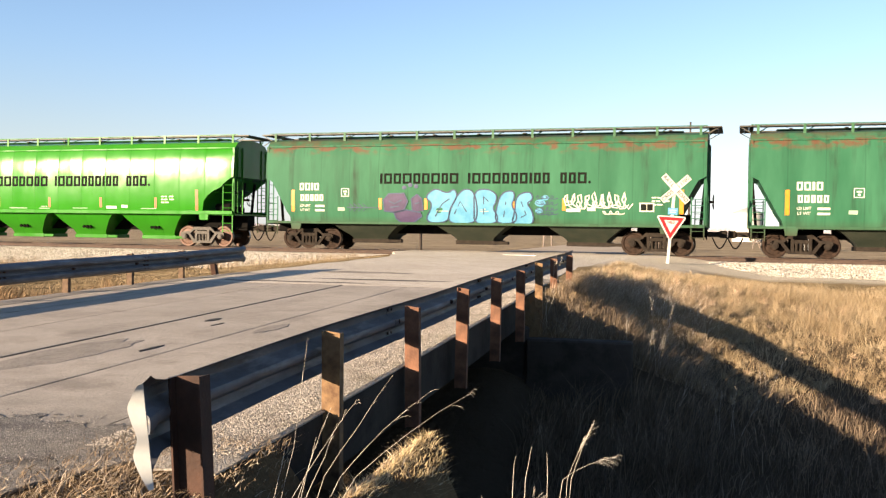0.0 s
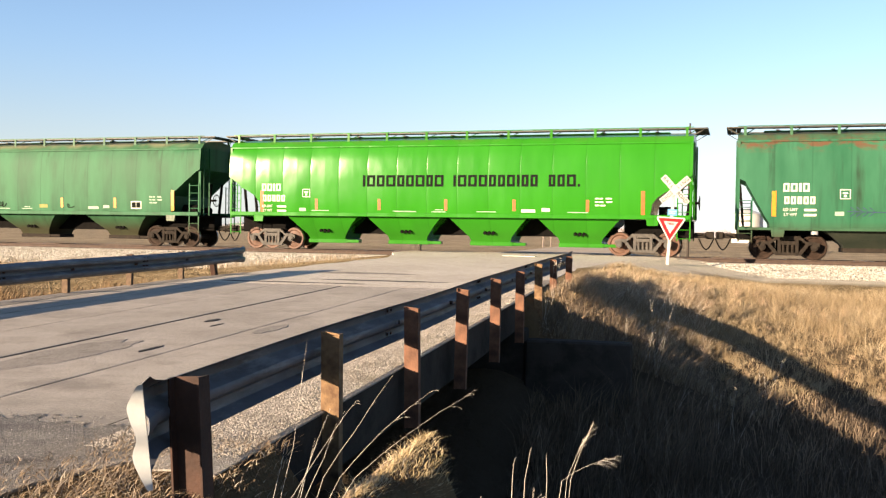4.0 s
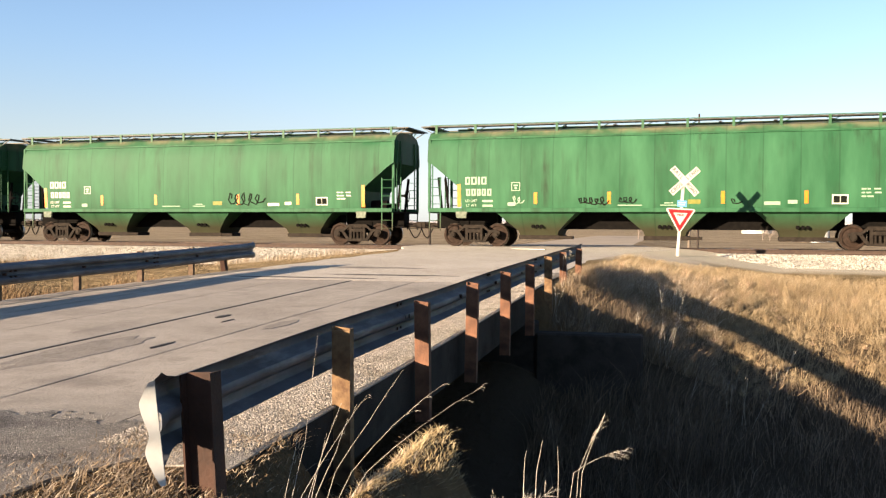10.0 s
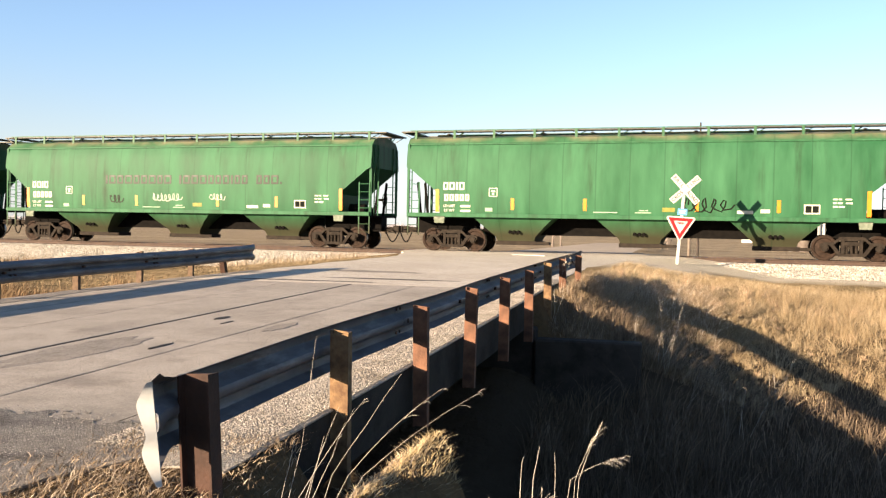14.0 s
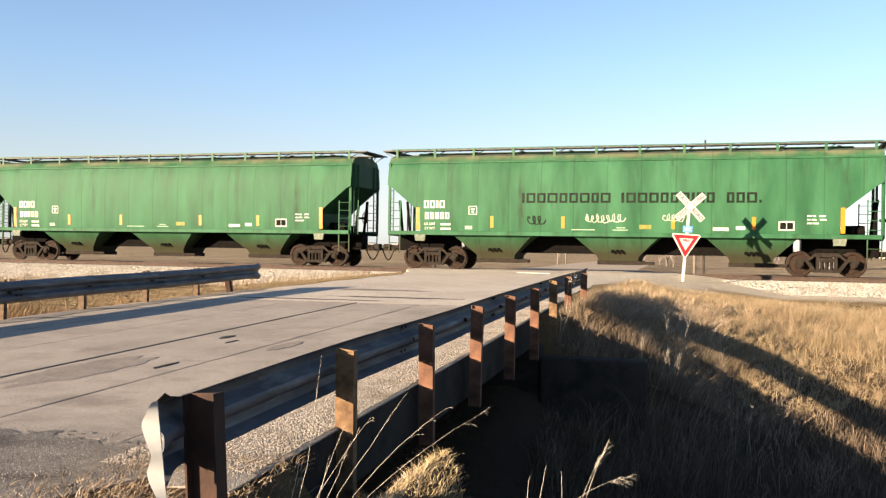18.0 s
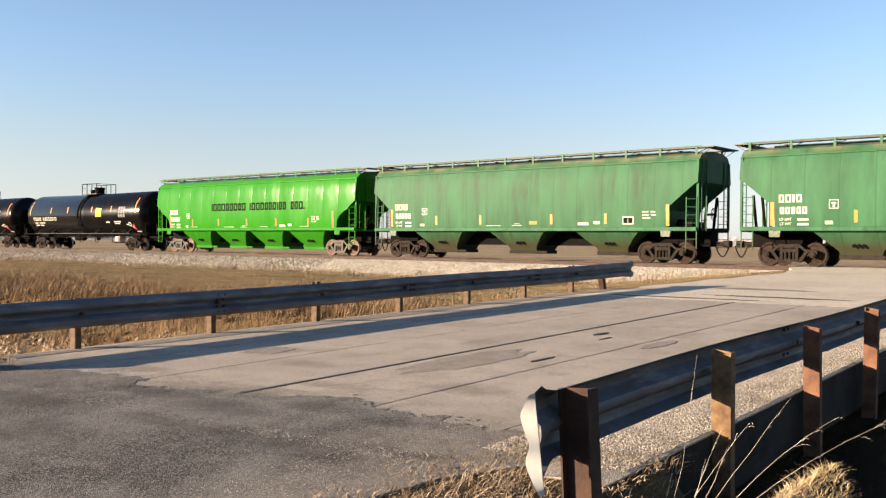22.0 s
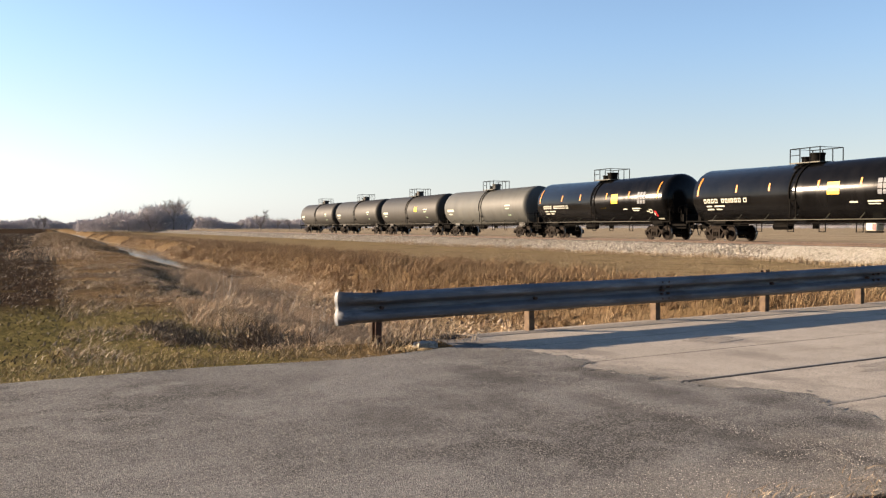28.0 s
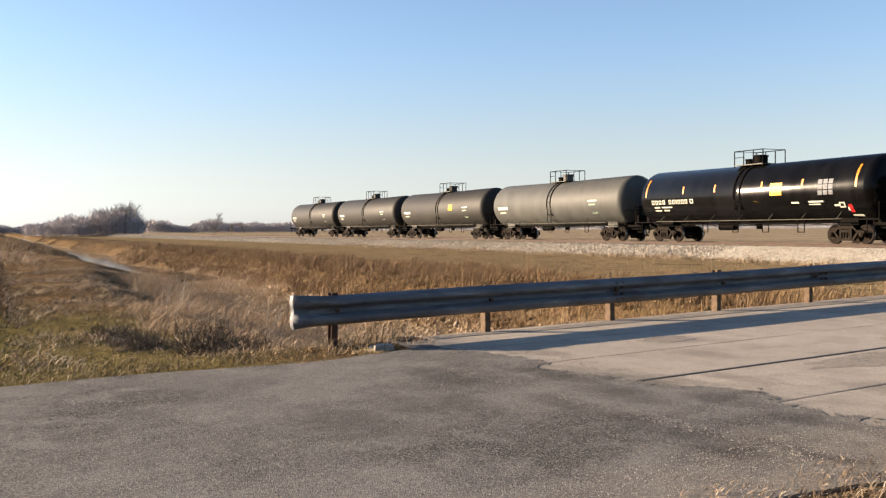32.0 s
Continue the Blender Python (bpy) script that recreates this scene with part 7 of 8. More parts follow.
letters("YIELD", 0.095, ys, pose(0, -0.012, -0.205, 90, 0, 0), "red")
bm = bm_new()
slab(bm, [(-0.16, -0.11), (0.16, -0.11), (0.16, 0.11), (-0.16, 0.11)], -0.004, 0.004)
em = part("notice_plate", bm, "blue", sign, "small blue notice plate", bevel=0.002)
em.matrix_local = pose(0.14, -0.08, 1.90, 0, 3, 0)
bm = bm_new()
slab(bm, [(-0.12, 0.02), (0.12, 0.02), (0.12, 0.05), (-0.12, 0.05)], -0.008, -0.005)
slab(bm, [(-0.10, -0.05), (0.10, -0.05), (0.10, -0.02), (-0.10, -0.02)], -0.008, -0.005)
part("notice_bars", bm, "sign_white", em)

# a tall pole with a red lamp box, beyond the track
pole = new("signal_pole")
tagged(pole, "tall thin pole carrying a red lamp box beyond the track", "pole")
px, py = 70.0 * math.sin(radians(14.6)), 70.0 * math.cos(radians(14.6))
pole.matrix_world = pose(px, py, 0.1)
bm = bm_new()
tube(bm, (0, 0, -0.3), (0, 0, 9.5), 0.09, 0.065, 10)
part("pole_shaft", bm, "tie", pole, smooth_angle=40)
bm = bm_new()
box(bm, -0.64, -0.26, -0.2, 0.2, 6.65, 7.45)
tube(bm, (-0.45, 0, 7.45), (-0.45, 0, 7.66), 0.08, seg=8)
part("lamp_box", bm, "red", pole, bevel=0.02)
bm = bm_new()
beam(bm, (-0.5, 0, 7.05), (0.08, 0, 7.05), 0.08)
part("bracket", bm, "rust", pole)


# ================= grass and weeds =================
def blade_mesh(name, rg, x, y, z, h, lx, ly, width, mat, label):
    """Bent, tapering blades from their feet to tips that lean by lx, ly."""
    m = len(x)
    a = rg.uniform(0, math.tau, m)
    wd = width * rg.uniform(0.6, 1.4, m)
    cx, sx = np.cos(a) * wd / 2, np.sin(a) * wd / 2
    P = np.empty((m, 5, 3))
    P[:, 0] = np.stack([x - cx, y - sx, z], -1)
    P[:, 1] = np.stack([x + cx, y + sx, z], -1)
    P[:, 2] = np.stack([x - cx * 0.8 + lx * 0.3, y - sx * 0.8 + ly * 0.3, z + h * 0.6], -1)
    P[:, 3] = np.stack([x + cx * 0.8 + lx * 0.3, y + sx * 0.8 + ly * 0.3, z + h * 0.6], -1)
    P[:, 4] = np.stack([x + lx, y + ly, z + h], -1)
    k = np.arange(m)[:, None] * 5
    F = np.concatenate([k + [0, 1, 3], k + [0, 3, 2], k + [2, 3, 4]], 1).reshape(-1)
    return stuff_mesh(name, P.reshape(-1, 3), 3, F, mat, label, "grass")


def tussocks(name, n, per, region, height, width, spread, mat, label, keep, seed=1, flop=0.5, sink=0.03):
    """Clumps of grass: the blades of each fan out from one foot and are laid over by the wind, patch by patch."""
    rg = np.random.default_rng(seed)
    u, v = rg.uniform(region[0], region[1], n), rg.uniform(region[2], region[3], n)
    x, y = u * UX + v * NX, u * UY + v * NY
    s, w = to_sw(x, y)
    ok = keep(u, v, s, w, rg) & (np.abs(v - TRACK_N) > 4.3)
    x, y = x[ok], y[ok]
    top = height * rg.uniform(0.45, 1.2, len(x)) * (0.75 + 0.35 * wobble(x, y, 0.8))
    wind = 0.6 + 1.6 * wobble(x + 3, y - 2, 0.55) + rg.normal(0, 0.35, len(x))
    laid = flop * rg.uniform(0.2, 1.3, len(x))
    i = np.repeat(np.arange(len(x)), per)
    m = len(i)
    a, r = rg.uniform(0, math.tau, m), np.sqrt(rg.uniform(0, 1, m)) * spread * top[i]
    lx = np.cos(a) * r + np.cos(wind[i]) * laid[i] * top[i]
    ly = np.sin(a) * r + np.sin(wind[i]) * laid[i] * top[i]
    h = top[i] * rg.uniform(0.55, 1.1, m) * (1 - 0.35 * np.minimum(r / (spread * top[i] + 1e-6), 1) ** 2) * (1 - 0.25 * np.minimum(laid[i], 1))
    bx, by = x[i] + np.cos(a) * r * 0.25, y[i] + np.sin(a) * r * 0.25
    return blade_mesh(name, rg, bx, by, ground_z(bx, by) - sink, h, lx, ly, width, mat, label)


def blades(name, n, region, height, width, lean, mat, label, keep=None, seed=1, clump=0.5, sink=0.03, low=True, near=None):
    """Bent blades of grass scattered over a stretch of the plan (u0, u1, n0, n1)."""
    rg = np.random.default_rng(seed)
    u = rg.uniform(region[0], region[1], n)
    v = rg.uniform(region[2], region[3], n)
    x, y = u * UX + v * NX, u * UY + v * NY
    s, w = to_sw(x, y)
    thick = 0.5 + 0.5 * wobble(x * 1.3, y * 1.3, 1.6)
    ok = rg.uniform(0, 1, n) > clump * (1 - thick)
    on_road = (np.abs(w) < np.where(s < 1.0, np.where(w > 0, 2.85, 2.40), 3.75)) & (s < 31)
    ok &= ~on_road & (np.abs(v - TRACK_N) > 4.3)
    if keep is not None:
        ok &= keep(u, v, s, w, rg)
    x, y, thick, s, w = x[ok], y[ok], thick[ok], s[ok], w[ok]
    m = len(x)
    z = ground_z(x, y) - sink
    h = height * rg.uniform(0.45, 1.15, m) * (0.55 + 0.7 * thick) * (0.55 + 0.9 * (0.5 + 0.5 * wobble(x * 3.1, y * 3.1 + 5, 1.7)))
    if low:
        h = h * (0.35 + 0.65 * smooth(3.4, 4.4, np.abs(w)))
    if near is not None:
        h = h * (0.40 + 0.60 * smooth(near + 2.0, near - 2.5, w))
    ln = lean * rg.uniform(0.2, 1.3, m) * h
    la = rg.normal(0.6, 1.3, m)
    return blade_mesh(name, rg, x, y, z, h, np.cos(la) * ln, np.sin(la) * ln, width, mat, label)


blades("tall_grass", 200000, (-3.5, 22, 13.6, 30.5), 0.30, 0.0055, 1.2, "straw", "tall dry straw-coloured grass on the creek's far bank", lambda u, v, s, w, g: (w < -3.7) & (v < 27.5 + 1.8 * wobble(u, v, 0.9)) & (v > 15.0 + 0.7 * wobble(u, v, 1.3)), seed=2, near=-6.5)
tussocks("grass_tussocks", 5200, 55, (-3.5, 20, 13.8, 28.5), 0.44, 0.0060, 0.55, "straw", "tufts of dry grass laid over by the wind", lambda u, v, s, w, g: (w < -4.0) & (v < 27.0 + 1.6 * wobble(u, v, 0.9)) & (v > 15.2 + 0.7 * wobble(u, v, 1.3)) & ((w < -6.5) | (g.uniform(0, 1, len(s)) < 0.35)), seed=71, flop=0.7)
tussocks("grass_tussocks", 700, 60, (-3.5, 20, 13.8, 28.5), 0.40, 0.0065, 0.6, "pinkish", "tufts of fine brown weeds on the far bank", lambda u, v, s, w, g: (w < -4.2) & (v < 25) & (v > 15.0), seed=72, flop=0.6)
blades("bank_weeds", 50000, (-4.2, 1.5, 14.8, 21), 0.26, 0.006, 1.4, "litter", "brown matted weeds at the far end of the bridge", lambda u, v, s, w, g: (w < -3.7) & (w > -6.5) & (s > 10.9), seed=43, clump=0.5)
blades("creek_weeds", 14000, (-5, 0, 10.5, 15.5), 0.85, 0.008, 0.6, "dark_shade_weed", "tall dead weeds before the wing wall", lambda u, v, s, w, g: (w < -3.7) & (w > -6.4) & (s > 8.6) & (s < 10.5), seed=47, clump=0.5)
blades("short_grass", 60000, (-3.5, 20, 25, 33.6), 0.10, 0.010, 0.9, "straw", "short pale grass beside the ballast", lambda u, v, s, w, g: (w < -4.5) & ((u > 9.0 + 1.0 * wobble(u, v, 1.0)) | (v < 29.4 + 0.8 * wobble(u, v, 1.3))), seed=13, clump=0.1)
blades("creek_weeds", 130000, (-6, 17, 5.0, 17.6), 0.42, 0.010, 0.8, "dark_shade_weed", "dark dead weeds down in the creek cut, toned lower for its shade", lambda u, v, s, w, g: (w < -3.7) & (np.hypot(u, v) > 6.0) & (v < 15.4 + 1.2 * smooth(-8.0, -4.5, w)) & ((s > 3) | (w < -5.1)), seed=3, clump=0.3)
blades("bank_grass", 70000, (-3.4, 0.2, 3.4, 7.4), 0.085, 0.0045, 2.0, "gold", "matted golden grass over the bank beside the bridge", lambda u, v, s, w, g: (w < -3.88) & (w > -5.0) & (s > -0.1) & (s < 3.0), seed=14, low=False, clump=0.3)
blades("verge_grass", 120000, (-6, 3, -2, 5.6), 0.05, 0.006, 2.6, "litter", "short matted dead grass on the road's shoulder", lambda u, v, s, w, g: (w < -2.55 - 0.25 * wobble(s * 2, w, 1.0) - 0.5 * (s > 0.75) + 0.12 * g.normal(0, 1, len(s))) & (s < 1.3) & (np.hypot(u, v) > 1.0), seed=4, clump=0.45, sink=0.0, low=False)
blades("verge_weeds", 24000, (-6, 3, -2, 5.4), 0.06, 0.006, 2.2, "dark_shade_weed", "dark dead leaves among the shoulder grass", lambda u, v, s, w, g: (w < -2.6) & (s < 1.2) & (np.hypot(u, v) > 1.0), seed=24, clump=0.8, sink=0.0, low=False)
blades("tall_grass", 150000, (-80, -9.5, 9.0, 18.0), 0.40, 0.010, 1.0, "russet", "tall russet grass between the creek and the railway", lambda u, v, s, w, g: (w > 3.7) & (v < 15.6 + 1.6 * wobble(u, v, 0.5)) & (v > creek_n(u) + 1.9 + 0.8 * wobble(u, v, 1.1)), seed=5)
tussocks("grass_tussocks", 2600, 45, (-70, -9.5, 9.0, 18.0), 0.46, 0.0095, 0.5, "russet", "clumps of russet grass between the creek and the railway", lambda u, v, s, w, g: (w > 3.9) & (v < 16.0 + 1.6 * wobble(u, v, 0.5)) & (v > creek_n(u) + 1.9 + 0.9 * wobble(u, v, 1.1)), seed=73, flop=0.4)
tussocks("weed_tussocks", 300, 60, (-30, -8.6, 1.6, 7.5), 0.36, 0.0050, 0.7, "pinkish", "bleached clumps of weeds on the near creek bank", lambda u, v, s, w, g: (w > 3.8) & (v > 2.4 + 0.9 * wobble(u * 0.8, v, 1.0)) & (v < creek_n(u) - 1.2), seed=74, flop=1.0)
tussocks("weed_tussocks", 130, 60, (-32, -8.6, 0.6, 7.0), 0.27, 0.0060, 0.9, "dark_shade_weed", "dark matted clumps of dead weeds", lambda u, v, s, w, g: (w > 4.2) & (v > 1.0 + 0.9 * wobble(u * 0.8, v, 1.0)) & (v < creek_n(u) - 1.2), seed=75, flop=0.8)
tussocks("turf_tussocks", 420, 50, (-20, -7.0, -3.0, 3.4), 0.08, 0.0030, 1.2, "litter", "small dry tufts in the winter turf", lambda u, v, s, w, g: (w > 3.6) & ((v > 0.2) | (u > -11.8)), seed=76, flop=0.8, sink=0.01)
blades("bank_tufts", 100000, (-140, -9.5, 6.5, 12.6), 0.24, 0.012, 1.4, "pinkish", "pale tufts on the eroded far bank", lambda u, v, s, w, g: (w > 3.9) & (v > creek_n(u) + 1.2) & (v < creek_n(u) + 3.2), seed=25, clump=0.8)
blades("brown_weeds", 42000, (-30, -8.3, 1.8, 6.2), 0.26, 0.0045, 1.9, "pinkish", "fine brown weeds on the near creek bank", lambda u, v, s, w, g: (w > 3.3) & (v > 2.3 + 1.0 * wobble(u * 0.8, v, 1.0)) & (u > -19 - 3 * wobble(v, u, 1.0)), seed=6, clump=0.9)
blades("bank_grass", 140000, (-75, -10, -1.6, 8.5), 0.11, 0.005, 2.3, "pinkish", "matted brown grass along the near creek bank", lambda u, v, s, w, g: (w > 3.6) & (v < creek_n(u) - 1.3) & (v > 0.3 + 1.3 * wobble(u * 0.9, v, 1.0) + 0.6 * g.normal(0, 1, len(s))), seed=16, clump=0.9)
blades("bank_weeds", 44000, (-42, -11, 4.0, 9.0), 0.44, 0.0055, 1.3, "pinkish", "tall fine weeds leaning over the creek", lambda u, v, s, w, g: (w > 4.6) & (v > creek_n(u) - 4.0 + 0.7 * wobble(u * 1.7, v, 1.3)) & (v < creek_n(u) - 0.9), seed=63, clump=0.9)
blades("green_verge", 95000, (-17, -6.5, -5, 4.0), 0.048, 0.007, 1.2, "green", "short green winter turf beside the road", lambda u, v, s, w, g: (w > 3.3) & ((v > 0.6 + 0.5 * wobble(u, v, 1.5)) | (u > -10.9)) & (v < 2.4 + 0.8 * wobble(u, v, 0.9)) & (u > -14.5 - 2 * wobble(v, u, 0.8)), seed=7, clump=0.6)
blades("verge_grass", 110000, (-28, -6.5, -5, 5), 0.05, 0.006, 1.4, "verge", "short half-green grass beside the road", lambda u, v, s, w, g: (w > 3.0) & ((v > 0.2) | (u > -11.5)), seed=27, clump=0.8)
blades("road_edge_grass", 200000, (-24, -6.0, -8, 4), 0.05, 0.005, 1.5, "tan", "pale dead grass along the asphalt's edge", lambda u, v, s, w, g: (w > 2.8) & (w < 4.5 + wobble(s, w, 1.3)) & (s < 0.4), seed=17, clump=0.3, sink=0.0, low=False)
blades("scar_straw", 200000, (-130, -9, 5.5, 12.5), 0.15, 0.010, 2.4, "straw", "flattened pale straw along the dry creek bed", lambda u, v, s, w, g: (v > creek_n(u) - 1.3 + 0.5 * wobble(u * 2, v, 1.0)) & (v < creek_n(u) + 1.6 + 0.6 * wobble(u, v, 1.4)) & ((u > -50) | (np.abs(v - creek_n(u)) > 1.1)), seed=41, clump=0.6)
blades("creek_weeds", 50000, (-60, -9.0, 5.5, 11.5), 0.30, 0.008, 1.4, "pinkish", "brown weeds fallen across the shallow creek bed", lambda u, v, s, w, g: (w > 3.9) & (np.abs(v - creek_n(u)) < 2.2) & ((np.abs(v - creek_n(u)) > 1.35) | (u > -50)), seed=42, clump=0.9)
blades("far_grass", 90000, (-280, -74, -1, 18), 0.34, 0.03, 0.8, "russet", "far russet grass along the creek", lambda u, v, s, w, g: (v < creek_n(u) - 2.5) | (v > creek_n(u) + 2), seed=8)
blades("cut_grass", 200000, (-60, -6, 14.0, 33.4), 0.075, 0.010, 1.1, "tan", "short pale grass beside the railway", lambda u, v, s, w, g: w > 3.3, seed=9, clump=0.4)
blades("track_weeds", 30000, (-90, -12, 31.0, 33.8), 0.30, 0.014, 0.8, "litter", "dark weeds along the foot of the ballast", lambda u, v, s, w, g: w > 5, seed=29, clump=0.9)
blades("dark_tufts", 18000, (-40, -7.5, 0.5, 6.5), 0.16, 0.007, 1.1, "dark_shade_weed", "dark matted tufts on the near creek bank", lambda u, v, s, w, g: (w > 3.6) & (wobble(u * 1.6, v * 2.1, 1.0) > 0.22), seed=18)
blades("field_residue", 60000, (-60, -11, -24, 0.4), 0.06, 0.018, 2.2, "residue", "corn stubble and residue on the ploughed field", lambda u, v, s, w, g: w > 3.4, seed=10, sink=0.0)
blades("field_residue", 50000, (-260, -58, -60, 0.4), 0.10, 0.07, 2.2, "residue", "crop residue far out on the ploughed field", lambda u, v, s, w, g: v > -4 - 0.3 * (-u - 58) * 1.0, seed=66, sink=0.0)
blades("bank_litter", 40000, (-40, -10.5, 0.2, 6.0), 0.09, 0.010, 2.6, "litter", "bleached stalks and leaves blown over the near bank", lambda u, v, s, w, g: (w > 4.0) & (wobble(u * 1.3, v * 1.6, 1.0) > -0.1) & (v < creek_n(u) - 1.3), seed=78, clump=0.8, sink=0.0)
blades("field_margin", 40000, (-260, -45, -3.5, 2.5), 0.22, 0.03, 1.4, "pinkish", "rough brown grass spilling onto the field's margin", lambda u, v, s, w, g: v > -0.6 + 1.6 * wobble(u * 0.3, v, 1.0) + 0.7 * g.normal(0, 1, len(s)), seed=67, clump=0.6)

# still water in the creek
bm = bm_new()
rows = []
for u in np.concatenate([np.arange(-50, -80, -2.0), np.arange(-80, -400, -10.0)]):
    c = float(creek_n(u))
    bed = -2.1 + 0.95 * float(smooth(-13, -21, u))
    rows.append([bm.verts.new((*un(u, c + k), bed + 0.10)) for k in (-1.5, 1.5)])
for a, b in zip(rows, rows[1:]):
    bm.faces.new((a[0], a[1], b[1], b[0]))
tagged(part("water", bm, "water"), "still shallow water in the creek", "water", kind="structure")


def pebbles(name, n, region, size, mat, label, place, seed):
    """Loose angular stones."""
    rg = np.random.default_rng(seed)
    u, v = rg.uniform(region[0], region[1], n), rg.uniform(region[2], region[3], n)
    x, y, z = place(u, v)
    r = size * rg.uniform(0.5, 1.2, n)
    base = np.array([(1, 0, 0), (-1, 0, 0), (0, 1, 0), (0, -1, 0), (0, 0, 0.8), (0, 0, -0.8)])
    P = base[None] * r[:, None, None] * rg.uniform(0.6, 1.25, (n, 6, 1))
    a = rg.uniform(0, math.tau, n)
    c, s = np.cos(a)[:, None], np.sin(a)[:, None]
    P = np.stack([P[..., 0] * c - P[..., 1] * s + x[:, None], P[..., 0] * s + P[..., 1] * c + y[:, None], P[..., 2] + z[:, None]], -1)
    k = np.arange(n)[:, None] * 6
    F = np.concatenate([k + list(t) for t in ((0, 2, 4), (2, 1, 4), (1, 3, 4), (3, 0, 4), (2, 0, 5), (1, 2, 5), (3, 1, 5), (0, 3, 5))], 1).reshape(-1)
    return stuff_mesh(name, P.reshape(-1, 3), 3, F, mat, label, "stones")


def on_ballast(u, v):
    d = v
    z = RAIL_Z + np.interp(np.abs(d), [0, 1.6, 2.0, 2.35, 2.9, 3.4, 3.85, 4.3], [-0.19, -0.19, -0.185, -0.24, -0.40, -0.55, -0.70, -0.80]) + 0.012
    x, y = u * UX + (TRACK_N + d) * NX, u * UY + (TRACK_N + d) * NY
    s, w = to_sw(x, y)
    z = np.where((w < 4.7) & (w > -6.0), -3.0, z)
    return x, y, z


pebbles("straw_clods", 4500, (-60, -9, -0.4, 2.4), 0.075, "litter", "clods of earth and straw along the cut bank", lambda u, v: (u * UX + (creek_n(u) + v) * NX, u * UY + (creek_n(u) + v) * NY, ground_z(u * UX + (creek_n(u) + v) * NX, u * UY + (creek_n(u) + v) * NY) + 0.01), 64)
pebbles("loose_ballast", 110000, (-480, -38, -4.2, -1.0), 0.085, "dull_stones", "weathered grey ballast rock far down the line", on_ballast, 65)
pebbles("loose_ballast", 90000, (-60, 16, -4.2, -1.0), 0.036, "stones", "loose white ballast rock on the track's shoulder", on_ballast, 11)


def on_shoulder(u, v):
    x, y = RCX + u * RDX + v * RLX, RCY + u * RDY + v * RLY
    return x, y, road_z(u) + 0.012


pebbles("loose_gravel", 75000, (0.6, 14, -3.50, -2.60), 0.0060, "chips", "loose limestone chips beside the guardrail", lambda u, v: (*on_shoulder(u, v)[:2], road_z(u) + 0.018), 12)


pebbles("loose_gravel", 5000, (-4.0, 1.2, -3.0, -1.9), 0.0042, "chips", "loose chips along the edge of the asphalt", lambda u, v: (*on_shoulder(u, v)[:2], road_z(u) + 0.004 - 0.03 * (np.sin(u * 37 + v * 91) > 1.9 * (v + 3.0) - 0.6)), 44)

# chips worn loose from the seal coat
pebbles("loose_gravel", 26000, (-5.5, 1.4, -2.3, 2.7), 0.0046, "road_chips", "small loose chips over the worn asphalt", lambda u, v: (*on_shoulder(u, v)[:2], road_z(u) + 0.002), 45)

tussocks("straw_tuft", 260, 40, (-9.4, -8.2, 2.9, 4.0), 0.085, 0.004, 1.2, "gold", "tuft of pale straw against the broken curb", lambda u, v, s, w, g: (np.hypot((s - 0.10) / 0.16, (w - 2.84) / 0.16) < 1), seed=79, flop=0.9, sink=0.0)
# dead weeds round the first post on the far side of the road
blades("post_weeds", 26000, (-11, -5, 3, 10), 0.16, 0.006, 1.6, "litter", "brown dead weeds round the first guardrail post", lambda u, v, s, w, g: (w > 3.0) & (w < 4.4) & (s > -1.0) & (s < 1.3), seed=61, clump=0.4, sink=0.0, low=False)
blades("post_weeds", 9000, (-11, -5, 3, 10), 0.22, 0.007, 1.2, "dark_shade_weed", "dark dead weeds behind the guardrail's end", lambda u, v, s, w, g: (w > 3.35) & (w < 4.4) & (s > 0.1) & (s < 1.2), seed=62, clump=0.6, sink=0.0, low=False)


def weed(seed, x, y, h, lean, stalks, label, heads=True, spray=5):
    """A dead weed: bent stalks that branch into feathery heads."""
    rnd = random.Random(seed)
    plant = new("dry_weed")
    plant.matrix_world = pose(x, y, float(ground_z(np.array(x), np.array(y))) - 0.03)
    for k in range(stalks):
        bm = bm_new()
        a = rnd.uniform(0, math.tau)
        p = Vector((rnd.uniform(-0.08, 0.08), rnd.uniform(-0.08, 0.08), 0))
        d = Vector((lean[0] + rnd.uniform(-0.3, 0.3), lean[1] + rnd.uniform(-0.3, 0.3), 1)).normalized()
        hh = h * rnd.uniform(0.6, 1.1)
        n = 7
        r = 0.0024 if y > 8 else 0.0010
        pts = [p]
        for i in range(n):
            d = (d + Vector((rnd.uniform(-0.03, 0.03) + lean[0] * 0.05, rnd.uniform(-0.03, 0.03) + lean[1] * 0.05, -0.012))).normalized()
            pts.append(pts[-1] + d * hh / n)
        pipe(bm, pts, [r * (1 - 0.10 * i) for i in range(n + 1)])
        part("stem", bm, "stalk", plant)
        if heads:
            for i in range(spray):
                t = rnd.uniform(0.55 if spray < 9 else 0.68, 1.0)
                j = min(int(t * n), n - 1)
                q = pts[j].lerp(pts[j + 1], t * n - j)
                e = (Vector((rnd.uniform(-1, 1), rnd.uniform(-1, 1), rnd.uniform(0.0, 1.0) if spray < 9 else rnd.uniform(-0.9, 0.3))).normalized() * 0.6 + d * 0.7).normalized()
                ln = rnd.uniform(0.03, 0.11) * (0.5 + h)
                bm = bm_new()
                pipe(bm, [q, q + e * ln * 0.65, q + e * ln * 0.85, q + e * ln], [0.0006, 0.0005, 0.0010, 0.0003] if y < 8 else [0.0009, 0.0008, 0.0017, 0.0005], 3)
                part("seed_head", bm, "stalk", plant)
    return tagged(plant, label, "weed", group="dead roadside weeds")


